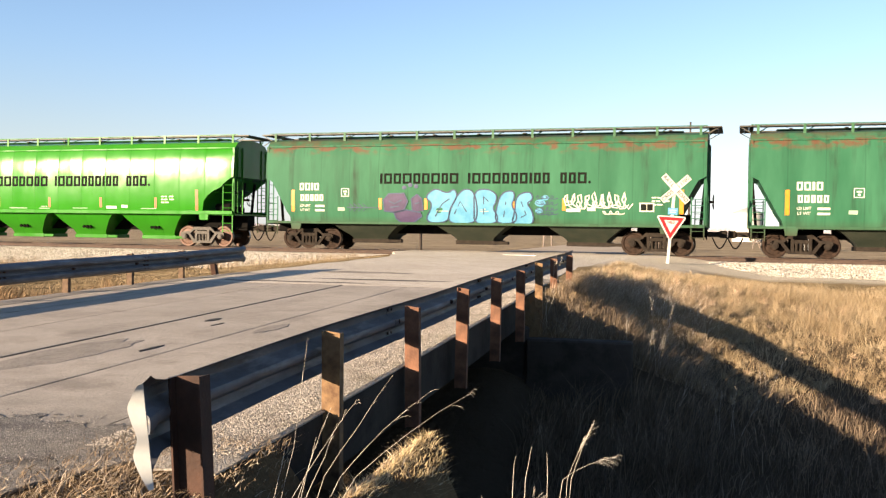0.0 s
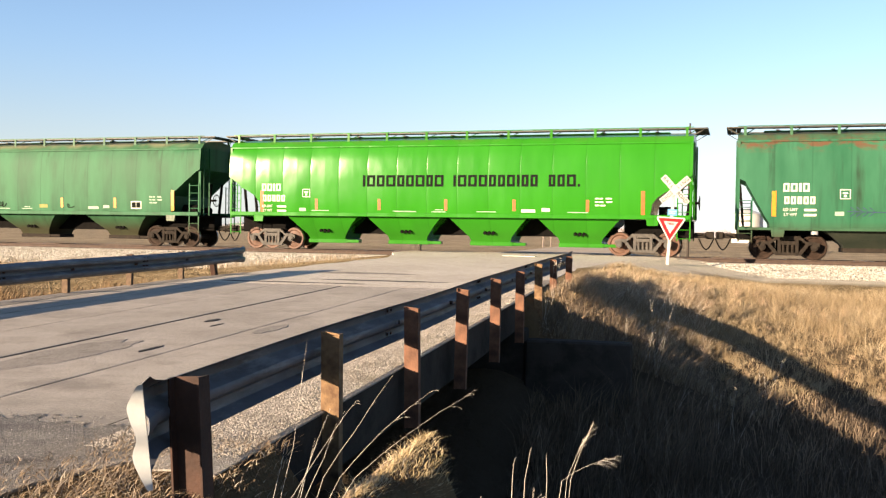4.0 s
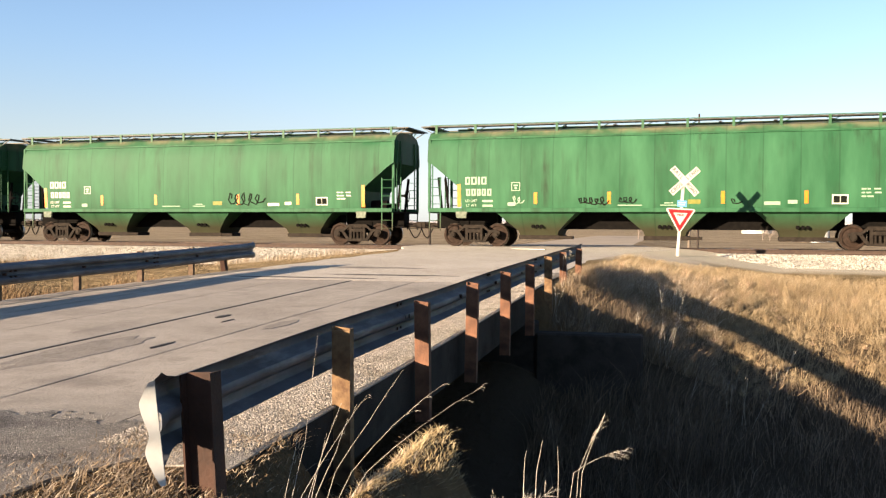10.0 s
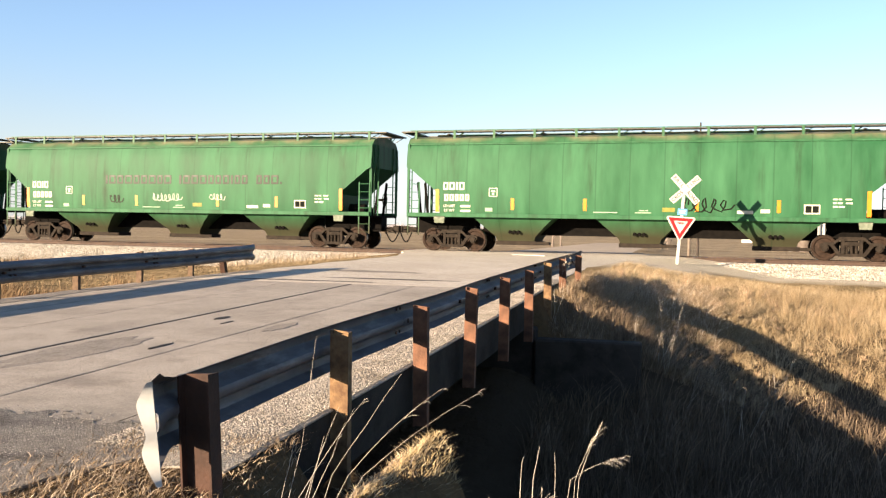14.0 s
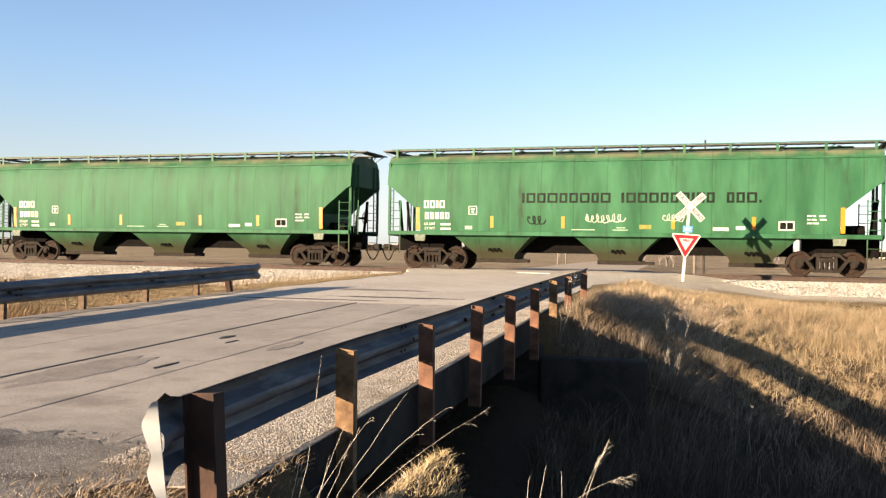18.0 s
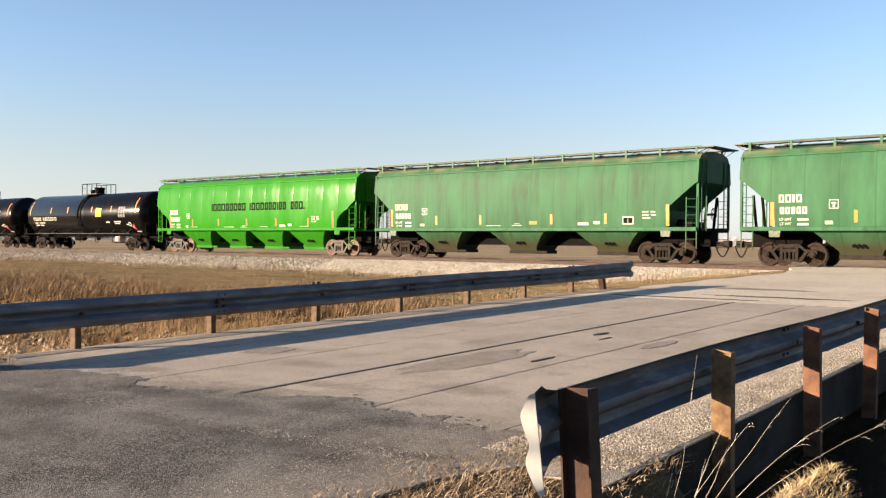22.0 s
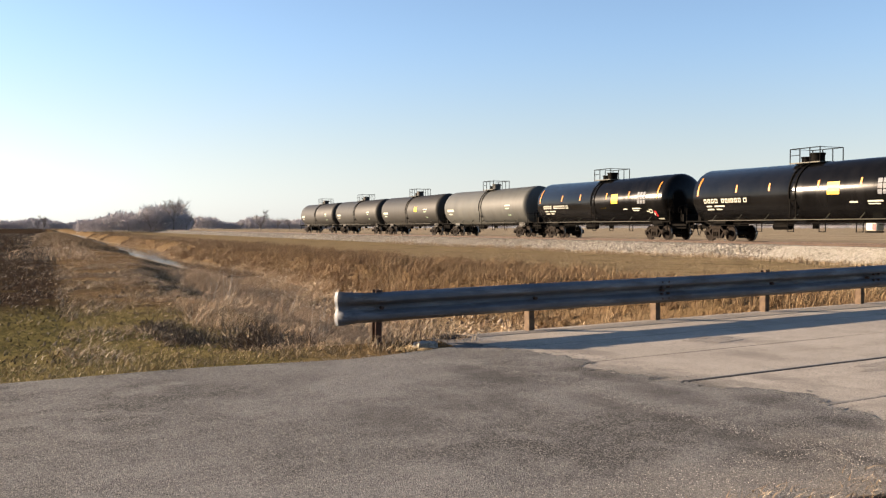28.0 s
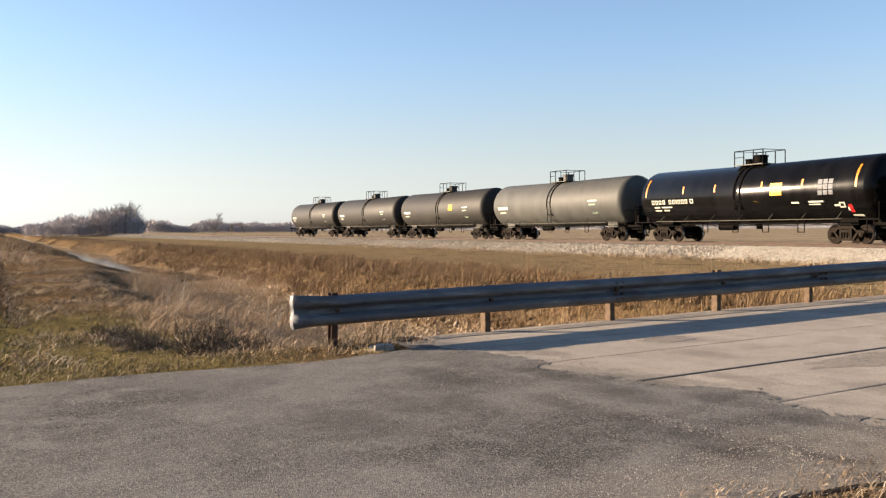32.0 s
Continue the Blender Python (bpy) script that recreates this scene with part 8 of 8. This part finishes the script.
def bush(seed, x, y, h):
    """A low dark tangle of dead stems."""
    rnd = random.Random(seed)
    b = new("dead_bush")
    b.matrix_world = pose(x, y, float(ground_z(np.array(x), np.array(y))) - 0.03)
    bm = bm_new()
    for k in range(190):
        a, e = rnd.uniform(0, math.tau), rnd.uniform(0.1, 1.4)
        p = Vector((rnd.uniform(-0.32, 0.32), rnd.uniform(-0.25, 0.25), 0))
        d = Vector((math.cos(a) * math.cos(e), math.sin(a) * math.cos(e), math.sin(e)))
        q = p + d * h * rnd.uniform(0.4, 0.9)
        tube(bm, p, q, 0.006, 0.004, 3, False)
        tube(bm, q, q + (d + Vector((rnd.uniform(-1, 1), rnd.uniform(-1, 1), rnd.uniform(-0.8, 0.5)))).normalized() * h * 0.4, 0.004, 0.002, 3, False)
    part("tangle", bm, "dark_shade_weed", b)
    return tagged(b, "low dark tangle of dead stems in the grass", "bush", group="dead bushes")


for seed, x, y, h, lean, k, lab in ((4, 0.10, 4.40, 0.42, (0.55, 0.0), 5, "curled pale dead leaves on the bank"),
                                    (6, 0.40, 4.42, 0.30, (0.12, 0.0), 2, "thin upright dead stalks on the bank")):
    weed(seed, x, y, h, lean, k, lab, spray=26 if seed in (4, 5) else 4)


def leaning_weed(seed, label, stalks, feather):
    """A dead weed whose few long stalks each run from the ground over a bend to a drooping head."""
    rnd = random.Random(seed)
    plant = new("dry_weed")
    fx, fy = stalks[0][0][0], 4.4
    g = float(ground_z(np.array(fx), np.array(fy))) - 0.03
    plant.matrix_world = pose(fx, fy, g)
    for (bx, bz), (mx, mz), (tx, tz), r in stalks:
        p0 = Vector((bx - (mx - bx) * 0.5 - fx, 0, min(0.0, bz - g - 0.2)))
        a, b, c = Vector((bx - fx, 0.0, bz - g)), Vector((mx - fx, 0.02, mz - g)), Vector((tx - fx, 0.05, tz - g))
        pts = [p0, p0.lerp(a, 0.5) + Vector((-0.004, 0, 0)), a, a.lerp(b, 0.5) + Vector((0, 0, 0.006)), b, b.lerp(c, 0.5) + Vector((0, 0, 0.008)), c]
        bm = bm_new()
        pipe(bm, pts, [r * k for k in (1.3, 1.2, 1.1, 1.0, 0.85, 0.65, 0.35)])
        part("stem", bm, "stalk", plant)
        for k in range(feather):
            t = rnd.uniform(0.25, 1.0)
            q = b.lerp(c, t)
            d = (c - b).normalized()
            e = (d * 1.0 + Vector((rnd.uniform(-0.2, 0.2), rnd.uniform(-0.5, 0.5), rnd.choice((-1, 1)) * rnd.uniform(0.1, 0.55)))).normalized()
            ln = rnd.uniform(0.03, 0.085) * (1.25 - 0.6 * t)
            bm = bm_new()
            pipe(bm, [q, q + e * ln * 0.5, q + e * ln * 0.8 + Vector((0, 0, -0.006)), q + e * ln + Vector((0, 0, -0.016))], [0.0005, 0.0004, 0.0008, 0.0003], 3)
            part("seed_head", bm, "stalk", plant)
    return tagged(plant, label, "weed", group="dead roadside weeds")


leaning_weed(1, "tall bleached weed stalk beside the guardrail", (((-0.742, 0.229), (-0.686, 0.476), (-0.630, 0.992), 0.0009), ((-0.776, 0.229), (-0.742, 0.386), (-0.724, 0.498), 0.0010)), 3)
leaning_weed(2, "clump of pale straight dead stalks by the guardrail", (((-0.697, 0.229), (-0.518, 0.521), (-0.394, 0.700), 0.0010), ((-0.630, 0.229), (-0.540, 0.431), (-0.495, 0.566), 0.0012), ((-0.664, 0.229), (-0.585, 0.476), (-0.518, 0.655), 0.0010), ((-0.650, 0.229), (-0.610, 0.40), (-0.585, 0.52), 0.0011)), 4)
leaning_weed(3, "long thin weed stalks bent out over the bank", (((-0.462, 0.346), (-0.268, 0.562), (-0.036, 0.752), 0.0009), ((-0.391, 0.346), (-0.149, 0.549), (0.146, 0.739), 0.0008)), 5)
leaning_weed(4, "tall straight weed stalk leaning by the guardrail", (((-0.539, 0.346), (-0.386, 0.576), (-0.223, 0.823), 0.0010),), 2)
leaning_weed(5, "feathery dead grass plume leaning over the creek", (((0.578, 0.346), (0.694, 0.410), (0.836, 0.444), 0.0010), ((0.618, 0.346), (0.668, 0.483), (0.721, 0.591), 0.0009), ((0.600, 0.346), (0.640, 0.440), (0.690, 0.530), 0.0008)), 18)
leaning_weed(7, "broken straws standing on the bank", (((0.404, 0.346), (0.420, 0.417), (0.436, 0.489), 0.0013), ((0.346, 0.346), (0.352, 0.420), (0.368, 0.444), 0.0012), ((0.507, 0.346), (0.507, 0.410), (0.507, 0.462), 0.0010)), 0)
for i, (az, r, h) in enumerate(((-12.4, 15.2, 1.0), (-12.9, 15.0, 1.2), (-14.0, 14.6, 0.9), (-16.3, 14.2, 0.8), (-17.3, 14.0, 0.75), (-6.9, 16.5, 0.9), (-6.4, 15.5, 0.8), (-11.0, 15.4, 0.7), (-19.0, 15.5, 0.7), (-13.4, 17.5, 0.8))):
    weed(20 + i, -r * math.sin(radians(az)), r * math.cos(radians(az)), h, (0.15, 0.1), 3, "pale dead weed standing on the creek bank")
for i, (u, n) in enumerate(((-13.5, 3.6), (-16.0, 4.4), (-18.5, 3.2), (-15.0, 5.6), (-21.0, 5.0), (-11.5, 4.6), (-24.0, 3.8))):
    weed(60 + i, *un(u, n), 0.8, (0.2, 0.1), 6, "brown dead weed on the near creek bank")


for i, (u, n, h) in enumerate(((-11.6, 2.3, 0.36), (-12.1, 2.5, 0.30), (-10.9, 2.6, 0.30), (-14.2, 1.5, 0.22), (-12.6, 1.7, 0.20), (-13.0, 1.6, 0.18))):
    bush(80 + i, *un(u, n), h)


# ================= marks on the road =================
def blot(name, s, w, ls, lw, seed, mat, label, lift=0.004, holes=False):
    """A worn patch with an uneven outline, lying on the road."""
    rnd = random.Random(seed)
    n = 44
    rough = np.array([rnd.uniform(-0.30, 0.24) for k in range(n)])
    rough = 0.5 * rough + 0.25 * np.roll(rough, 1) + 0.25 * np.roll(rough, -1)
    ring = []
    for k in range(n):
        a = k * math.tau / n
        f = 1 + float(rough[k])
        ring.append((s + ls * f * math.cos(a), w + lw * f * math.sin(a)))
    bm = bm_new()
    top = [bm.verts.new((*sw(p, q), float(road_z(p)) + lift)) for p, q in ring]
    low = [bm.verts.new((*sw(s + (p - s) * 1.06, w + (q - w) * 1.06), float(road_z(p)) - 0.001)) for p, q in ring]
    bm.faces.new(top)
    for i in range(n):
        bm.faces.new((top[i], low[i], low[(i + 1) % n], top[(i + 1) % n]))
    return tagged(part(name, bm, mat), label, "road patch", kind="structure")


def grain(x, y, k=0):
    """Smooth random field of unit cells, 0 to 1."""
    def rnd_at(i, j):
        v = np.sin(i * 127.1 + j * 311.7 + k * 74.7) * 43758.5453
        return v - np.floor(v)
    i, j = np.floor(x), np.floor(y)
    fx, fy = x - i, y - j
    fx, fy = fx * fx * (3 - 2 * fx), fy * fy * (3 - 2 * fy)
    return (rnd_at(i, j) * (1 - fx) + rnd_at(i + 1, j) * fx) * (1 - fy) + (rnd_at(i, j + 1) * (1 - fx) + rnd_at(i + 1, j + 1) * fx) * fy


def smear(name, s0, s1, w0, w1, cell, cover, mat, lift, label):
    """Thin worn layer on the road: a sheet of small crumbs whose edge breaks up where cover falls below one half."""
    ns, nw = int((s1 - s0) / cell), int((w1 - w0) / cell)
    S, W = np.meshgrid(s0 + cell * np.arange(ns + 1), w0 + cell * np.arange(nw + 1), indexing="ij")
    c = cover(S[:-1, :-1], W[:-1, :-1]) + 0.9 * (0.5 * grain(S[:-1, :-1] / 0.13, W[:-1, :-1] / 0.13, 1) + 0.3 * grain(S[:-1, :-1] / 0.05, W[:-1, :-1] / 0.05, 2) + 0.2 * grain(S[:-1, :-1] / 0.021, W[:-1, :-1] / 0.021, 3) - 0.5)
    a, b = np.nonzero(c > 0.5)
    S = S + cell * 0.8 * (grain(S / cell, W / cell, 5) - 0.5)
    W = W + cell * 0.8 * (grain(S / cell, W / cell, 6) - 0.5)
    P = np.stack([RCX + S * RDX + W * RLX, RCY + S * RDY + W * RLY, road_z(S) + lift + 0.003 * grain(S / 0.03, W / 0.03, 7)], -1).reshape(-1, 3)
    m = nw + 1
    F = np.stack([a * m + b, (a + 1) * m + b, (a + 1) * m + b + 1, a * m + b + 1], -1)[:, ::-1].reshape(-1)
    used, F = np.unique(F, return_inverse=True)
    return stuff_mesh(name, P[used], 4, F, mat, label, "road wear")


# the asphalt feathers out over the end of the deck
REACH = ([-3.0, -2.3, -1.9, -1.15, -0.85, -0.68, -0.1, 0.3, 1.0, 1.2, 1.55, 2.0, 2.6, 3.1], [1.0, 1.15, 1.22, 1.26, 1.48, 1.40, 1.0, 0.93, 0.82, 1.10, 1.14, 0.95, 0.85, 0.8])
smear("asphalt_edge", 0.55, 1.75, -3.0, 3.0, 0.02, lambda a, b: 0.5 + 2.2 * (np.interp(b, *REACH) - a), "asphalt", 0.003, "crumbling edge of the asphalt over the end of the deck")
pebbles("loose_gravel", 1100, (0.12, 0.32, -2.35, 1.95), 0.0044, "road_chips", "line of pale chips along the joint of the deck's end", lambda u, v: (*on_shoulder(u + 0.05 * wobble(v * 2, v, 1.0), v)[:2], road_z(u) + 0.006), 46)

blot("road_patch_1", 3.65, -0.42, 0.98, 0.31, 1, "worn_spot", "crumbled speckled patch in the concrete deck")
blot("road_patch_2", 4.10, -0.96, 0.21, 0.028, 2, "tar", "dark slot worn into the deck", 0.006)
blot("road_patch_3", 6.50, -0.40, 0.18, 0.05, 3, "tar", "small dark pothole in the deck", 0.006)
blot("road_patch_4", 6.10, -0.66, 0.16, 0.02, 4, "tar", "short dark crack in the deck", 0.005)
blot("road_patch_5", 3.0, 1.75, 0.30, 0.22, 5, "worn_spot", "dark worn spot on the deck")
blot("road_patch_6", 5.9, -1.40, 0.40, 0.10, 6, "worn_spot", "worn spot beside a joint of the deck", 0.005)
blot("road_patch_7", 14.0, -0.3, 0.14, 1.3, 10, "patch", "thin dark strip of asphalt across the road", 0.006)
blot("road_patch_8", 12.9, 1.2, 0.10, 1.4, 11, "patch", "thin dark crack line across the road", 0.006)
blot("road_patch_9", 16.5, 0.9, 0.35, 1.1, 14, "worn_spot", "worn spot on the pale road", 0.006)
bm = bm_new()
p = [(*sw(30.9, 0.1),), (*sw(30.4, -1.2),), (*sw(30.65, -1.2),), (*sw(31.15, 0.1),)]
plate(bm, p, float(road_z(30.6)) - 0.02, float(road_z(31.3)) + 0.004)
tagged(part("stop_line", bm, "worn_line"), "worn white stop line before the crossing", "road marking", kind="structure")


# ================= beyond the track =================
bm = bm_new()
rows = []
for u in np.linspace(-500, 300, 161):
    rows.append([bm.verts.new((*un(u, n), float(ground_z(*(np.array(c) for c in un(u, n)))) + 0.03 + h)) for n, h in ((44.0, -0.06), (44.4, 0.0), (47.0, 0.05), (49.6, 0.0), (50.0, -0.06))])
for a, b in zip(rows, rows[1:]):
    for j in range(4):
        bm.faces.new((a[j], a[j + 1], b[j + 1], b[j]))
tagged(part("road_parallel", bm, "cinder_road"), "brown packed road running beside the railway, darkened for the train's shade", "road", kind="structure")


def shed(az, r, width, depth, h, roof_h, wall, roof, label, turn=0.0, openings=3):
    x, y = -r * math.sin(radians(az)), r * math.cos(radians(az))
    house = new("farm_shed")
    house.matrix_world = pose(x, y, 0.0, 0, 0, az + turn)
    hw, hd = width / 2, depth / 2
    bm = bm_new()
    box(bm, -hw, hw, -hd, hd, -0.3, h)
    part("wall", bm, wall, house)
    bm = bm_new()
    for a, b in (((-hd - 0.4, h - 0.1), (0, h + roof_h)), ((0, h + roof_h), (hd + 0.4, h - 0.1))):
        q = [(-hw - 0.4, *a), (hw + 0.4, *a), (hw + 0.4, *b), (-hw - 0.4, *b)]
        v0 = [bm.verts.new(c) for c in q]
        v1 = [bm.verts.new((c[0], c[1], c[2] + 0.12)) for c in q]
        bm.faces.new(v0[::-1])
        bm.faces.new(v1)
        for i in range(4):
            bm.faces.new((v0[i], v0[(i + 1) % 4], v1[(i + 1) % 4], v1[i]))
    part("roof", bm, roof, house)
    bm = bm_new()
    for sx in (-hw, hw):
        v = [bm.verts.new((sx, y_, z_)) for y_, z_ in ((-hd, h), (hd, h), (0, h + roof_h))]
        bm.faces.new(v)
    part("gable", bm, wall, house)
    for k in range(openings):
        bm = bm_new()
        cx = -hw + width * (k + 0.5) / openings
        box(bm, cx - 0.9, cx + 0.9, -hd - 0.05, -hd + 0.02, 0.1, min(2.4, h - 0.3))
        part("door", bm, "under", house, "dark door opening")
    return tagged(house, label, "shed", group="far farm buildings")


shed(4.5, 620, 24, 9, 2.0, 1.0, "shed_tan", "shed_green", "long tan shed under a grey-green roof")
shed(-3.0, 600, 20, 8, 1.9, 0.9, "shed_tan", "shed_green", "low tan shed with an open front", openings=2)
shed(-8.6, 640, 14, 8, 2.0, 0.9, "shed_tan", "shed_green", "small tan shed with a low roof", openings=0)
shed(-24.5, 600, 20, 10, 3.2, 1.6, "sign_white", "galv_dull", "far white shed with a metal roof")
shed(13.5, 640, 16, 9, 2.8, 1.4, "shed_tan", "galv_dull", "far tan shed with a metal roof")


def silo(az, r, rad, h, mat, label, cone=True):
    x, y = -r * math.sin(radians(az)), r * math.cos(radians(az))
    th = new("storage_tank")
    th.matrix_world = pose(x, y, -0.1)
    bm = bm_new()
    tube(bm, (0, 0, 0), (0, 0, h), rad, seg=20)
    part("shell", bm, mat, th, smooth_angle=40)
    bm = bm_new()
    tube(bm, (0, 0, h), (0, 0, h + rad * 0.4), rad * 1.02, 0.1, seg=20)
    part("roof", bm, mat, th, smooth_angle=40)
    for z in np.linspace(h * 0.2, h * 0.95, 5):
        bm = bm_new()
        tube(bm, (0, 0, z), (0, 0, z + 0.10), rad * 1.02, seg=20)
        part("hoop", bm, mat, th, smooth_angle=40)
    return tagged(th, label, "storage tank", group="tanks beyond the railway")


silo(-17.9, 260, 4.0, 7.6, "sign_white", "squat white storage bin with a conical roof")
silo(-20.45, 110, 0.78, 6.6, "bin_brown", "tall weathered brown-grey storage tank")
silo(-20.10, 113, 0.62, 6.3, "galv_pinkish", "pale rust-tinged steel storage tank")
silo(-21.05, 108, 0.55, 3.4, "galv_dull", "short grey storage tank")
silo(-21.45, 112, 0.62, 4.4, "galv_dull", "pale steel storage tank beyond the railway")
silo(-19.75, 112, 0.30, 4.6, "galv_dull", "slim grey storage tank")
mast = new("grain_leg")
mast.matrix_world = pose(112 * math.sin(radians(19.25)), 112 * math.cos(radians(19.25)), -0.1, 0, 0, -19.25)
for dx in (-0.14, 0.14):
    bm = bm_new()
    tube(bm, (dx, 0, 0), (dx, 0, 7.7), 0.05, seg=6)
    part("leg", bm, "galv_dull", mast)
bm = bm_new()
for z in np.arange(0.5, 7.6, 0.55):
    beam(bm, (-0.14, 0, z), (0.14, 0, z + 0.4), 0.05)
part("lacing", bm, "galv_dull", mast)
bm = bm_new()
box(bm, -0.24, 0.26, -0.2, 0.2, 7.4, 8.2)
part("head", bm, "galv_dull", mast, bevel=0.05)
bm = bm_new()
tube(bm, (0.1, 0, 7.6), (1.55, 0, 5.9), 0.055, seg=8)
part("spout", bm, "galv_dull", mast)
tagged(mast, "slim grey grain leg with a sloping spout beyond the bins", "grain leg")
for az, r, mt, words in ((-14.1, 66.0, "wood_pole", "short pale wooden marker post beyond the track"), (1.34, 62.0, "tie", "thin dark marker post beyond the track")):
    x, y = -r * math.sin(radians(az)), r * math.cos(radians(az))
    bollard = new("marker_post")
    bollard.matrix_world = pose(x, y, 0.05)
    bm = bm_new()
    tube(bm, (0, 0, -0.2), (0, 0, 1.55), 0.10, seg=10)
    part("shaft", bm, mt, bollard, smooth_angle=40)
    bm = bm_new()
    tube(bm, (0, 0, 1.55), (0, 0, 1.63), 0.105, 0.04, seg=10)
    part("cap", bm, mt, bollard, smooth_angle=40)
    tagged(bollard, words, "post", group="marker posts")


# ================= distant trees =================
def bare_tree(seed, h, spread, label, x, y):
    """A leafless tree: trunk, limbs and a crown of twigs."""
    rnd = random.Random(seed)
    tree = new("bare_tree")
    tree.matrix_world = pose(x, y, float(ground_z(np.array(x), np.array(y))) - 0.2)
    bm, tw = bm_new(), bm_new()

    def grow(p, d, ln, r, depth):
        q = p + d * ln
        tube(bm if depth < 3 else tw, p, q, r, r * 0.65, 6 if depth < 2 else 3, False)
        if depth >= 5:
            return
        for _ in range(3 if depth else 5):
            e = (d + Vector((rnd.uniform(-1, 1), rnd.uniform(-1, 1), rnd.uniform(-0.25, 0.6))) * (0.75 * spread)).normalized()
            grow(p.lerp(q, rnd.uniform(0.55, 1.0)), e, ln * rnd.uniform(0.58, 0.85), r * 0.62, depth + 1)

    grow(Vector((0, 0, 0)), Vector((rnd.uniform(-0.05, 0.05), 0, 1)).normalized(), h * 0.30, h * 0.020, 0)
    part("trunk", bm, "bark", tree)
    part("crown", tw, "twig", tree)
    return tagged(tree, label, "tree", group="bare trees on the horizon")


def polar(az, r):
    return -r * math.sin(radians(az)), r * math.cos(radians(az))


WOOD = ([64.8, 65.2, 66.4, 67.2, 67.6, 67.9, 69.2, 69.5, 70.8], [6.0, 10.0, 9.5, 9.0, 6.0, 7.0, 7.0, 5.0, 4.5])   # bearing and height of the wood's crowns
PLACES = [(65.6, 330, 13.5), (66.1, 345, 13), (66.6, 335, 11), (65.2, 350, 11), (67.2, 350, 10.5), (67.9, 360, 10), (68.4, 370, 10.5), (69.0, 372, 9), (69.6, 380, 8), (70.2, 420, 8),
          (64.9, 340, 8), (72.6, 520, 9.5), (72.9, 560, 8), (60.6, 380, 10), (59.6, 430, 8), (58.9, 450, 7.5), (61.8, 520, 6), (66.9, 330, 8), (68.1, 340, 7.5), (69.3, 350, 6.5), (64.6, 350, 6)]
for i, (az, r, h) in enumerate(PLACES):
    if 66.8 < az < 71:
        h = min(h, float(np.interp(az, *WOOD)))
    bare_tree(100 + i, h * 1.08, 1.0 if h > 9 else 1.25, "bare winter tree standing far across the fields" if i not in (13,) else "lone bare tree far beyond the railway", *polar(az, r))


def far_wood(name, az0, az1, r, h, seed, label, per=14, twigs=170, shape=None):
    """A distant belt of leafless wood: many rounded crowns of fine twigs on thin stems."""
    rg = np.random.default_rng(seed)
    k = int((az1 - az0) * per)
    az = np.radians(rg.uniform(az0, az1, k))
    rr = r * rg.uniform(0.95, 1.10, k)
    tall = h * (0.72 + 0.30 * wobble(az * 95, az * 41, 1.0)) * rg.uniform(0.70, 1.0, k)
    if shape:
        tall = np.interp(np.degrees(az), *shape) * rg.uniform(0.65, 1.0, k)
    i = np.repeat(np.arange(k), twigs)
    n = len(i)
    d = rg.normal(0, 1, (n, 3))
    d /= np.linalg.norm(d, axis=1)[:, None]
    rad = rg.uniform(0, 1, n) ** 0.45
    t = tall[i]
    c = np.stack([-rr[i] * np.sin(az[i]), rr[i] * np.cos(az[i]), t * 0.52], -1)
    p = c + d * (rad * t)[:, None] * np.array([0.36, 0.36, 0.48])
    p[:, 2] = np.maximum(p[:, 2], 0.0)
    q = p + (d * 0.8 + rg.normal(0, 0.4, (n, 3)) + np.array([0, 0, 0.5])) * (t * 0.13)[:, None]
    side = rg.normal(0, 1, (n, 3)) * (0.00020 * r)
    P = np.stack([p - side, p + side, q], 1)
    # stems
    x, y = -rr * np.sin(az), rr * np.cos(az)
    w = 0.008 * tall
    S = np.stack([np.stack([x - w, y, np.full(k, -0.5)], -1), np.stack([x + w, y, np.full(k, -0.5)], -1), np.stack([x, y + w, tall * 0.7], -1)], 1)
    V = np.concatenate([P.reshape(-1, 3), S.reshape(-1, 3)])
    # past 300 m the twigs take the colour that holds the haze
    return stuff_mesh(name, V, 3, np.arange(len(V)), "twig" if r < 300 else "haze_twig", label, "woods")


for az, r, h in ((-12.5, 85, 3.4), (-12.9, 88, 3.0), (-12.1, 90, 2.6), (-18.2, 120, 3.2), (-18.6, 118, 2.8), (7.5, 140, 4.0), (8.1, 145, 5.0), (-6.1, 95, 4.6), (-6.6, 98, 4.2), (-11.2, 92, 3.6)):
    bare_tree(int(700 + az * 10), h, 1.4, "small bare tree beyond the railway", *polar(az, r))
far_wood("thicket", 64.8, 70.9, 345, 10.0, 45, "dense bare thicket under the far trees", 46, 210, WOOD)
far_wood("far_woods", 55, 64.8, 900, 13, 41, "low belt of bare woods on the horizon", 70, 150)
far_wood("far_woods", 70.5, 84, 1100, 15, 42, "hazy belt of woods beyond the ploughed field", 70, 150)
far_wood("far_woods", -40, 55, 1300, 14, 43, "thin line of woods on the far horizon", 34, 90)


# ================= moving train =================
def motions():
    ticks = [0.0] + [float(k) for k in range(2, 31, 2)] + [32.0]
    for key, u0, look_, car in CARS:
        walk(car, [(t, track_pose(u0 + SPEED * t, RAIL_Z)) for t in ticks])
        for i, ws in enumerate(WHEELS[car.name]):
            base = ws.matrix_local.copy()
            step = 4 / 30
            rows = []
            for k in range(241):
                t = min(k * step, 32.0)
                ang = math.degrees(SPEED * t / 0.457) + 41 * i
                rows.append((t, Matrix.Translation(base.translation) @ pose(0, 0, 0, 0, ang, 0)))
            walk(ws, rows)


motions()
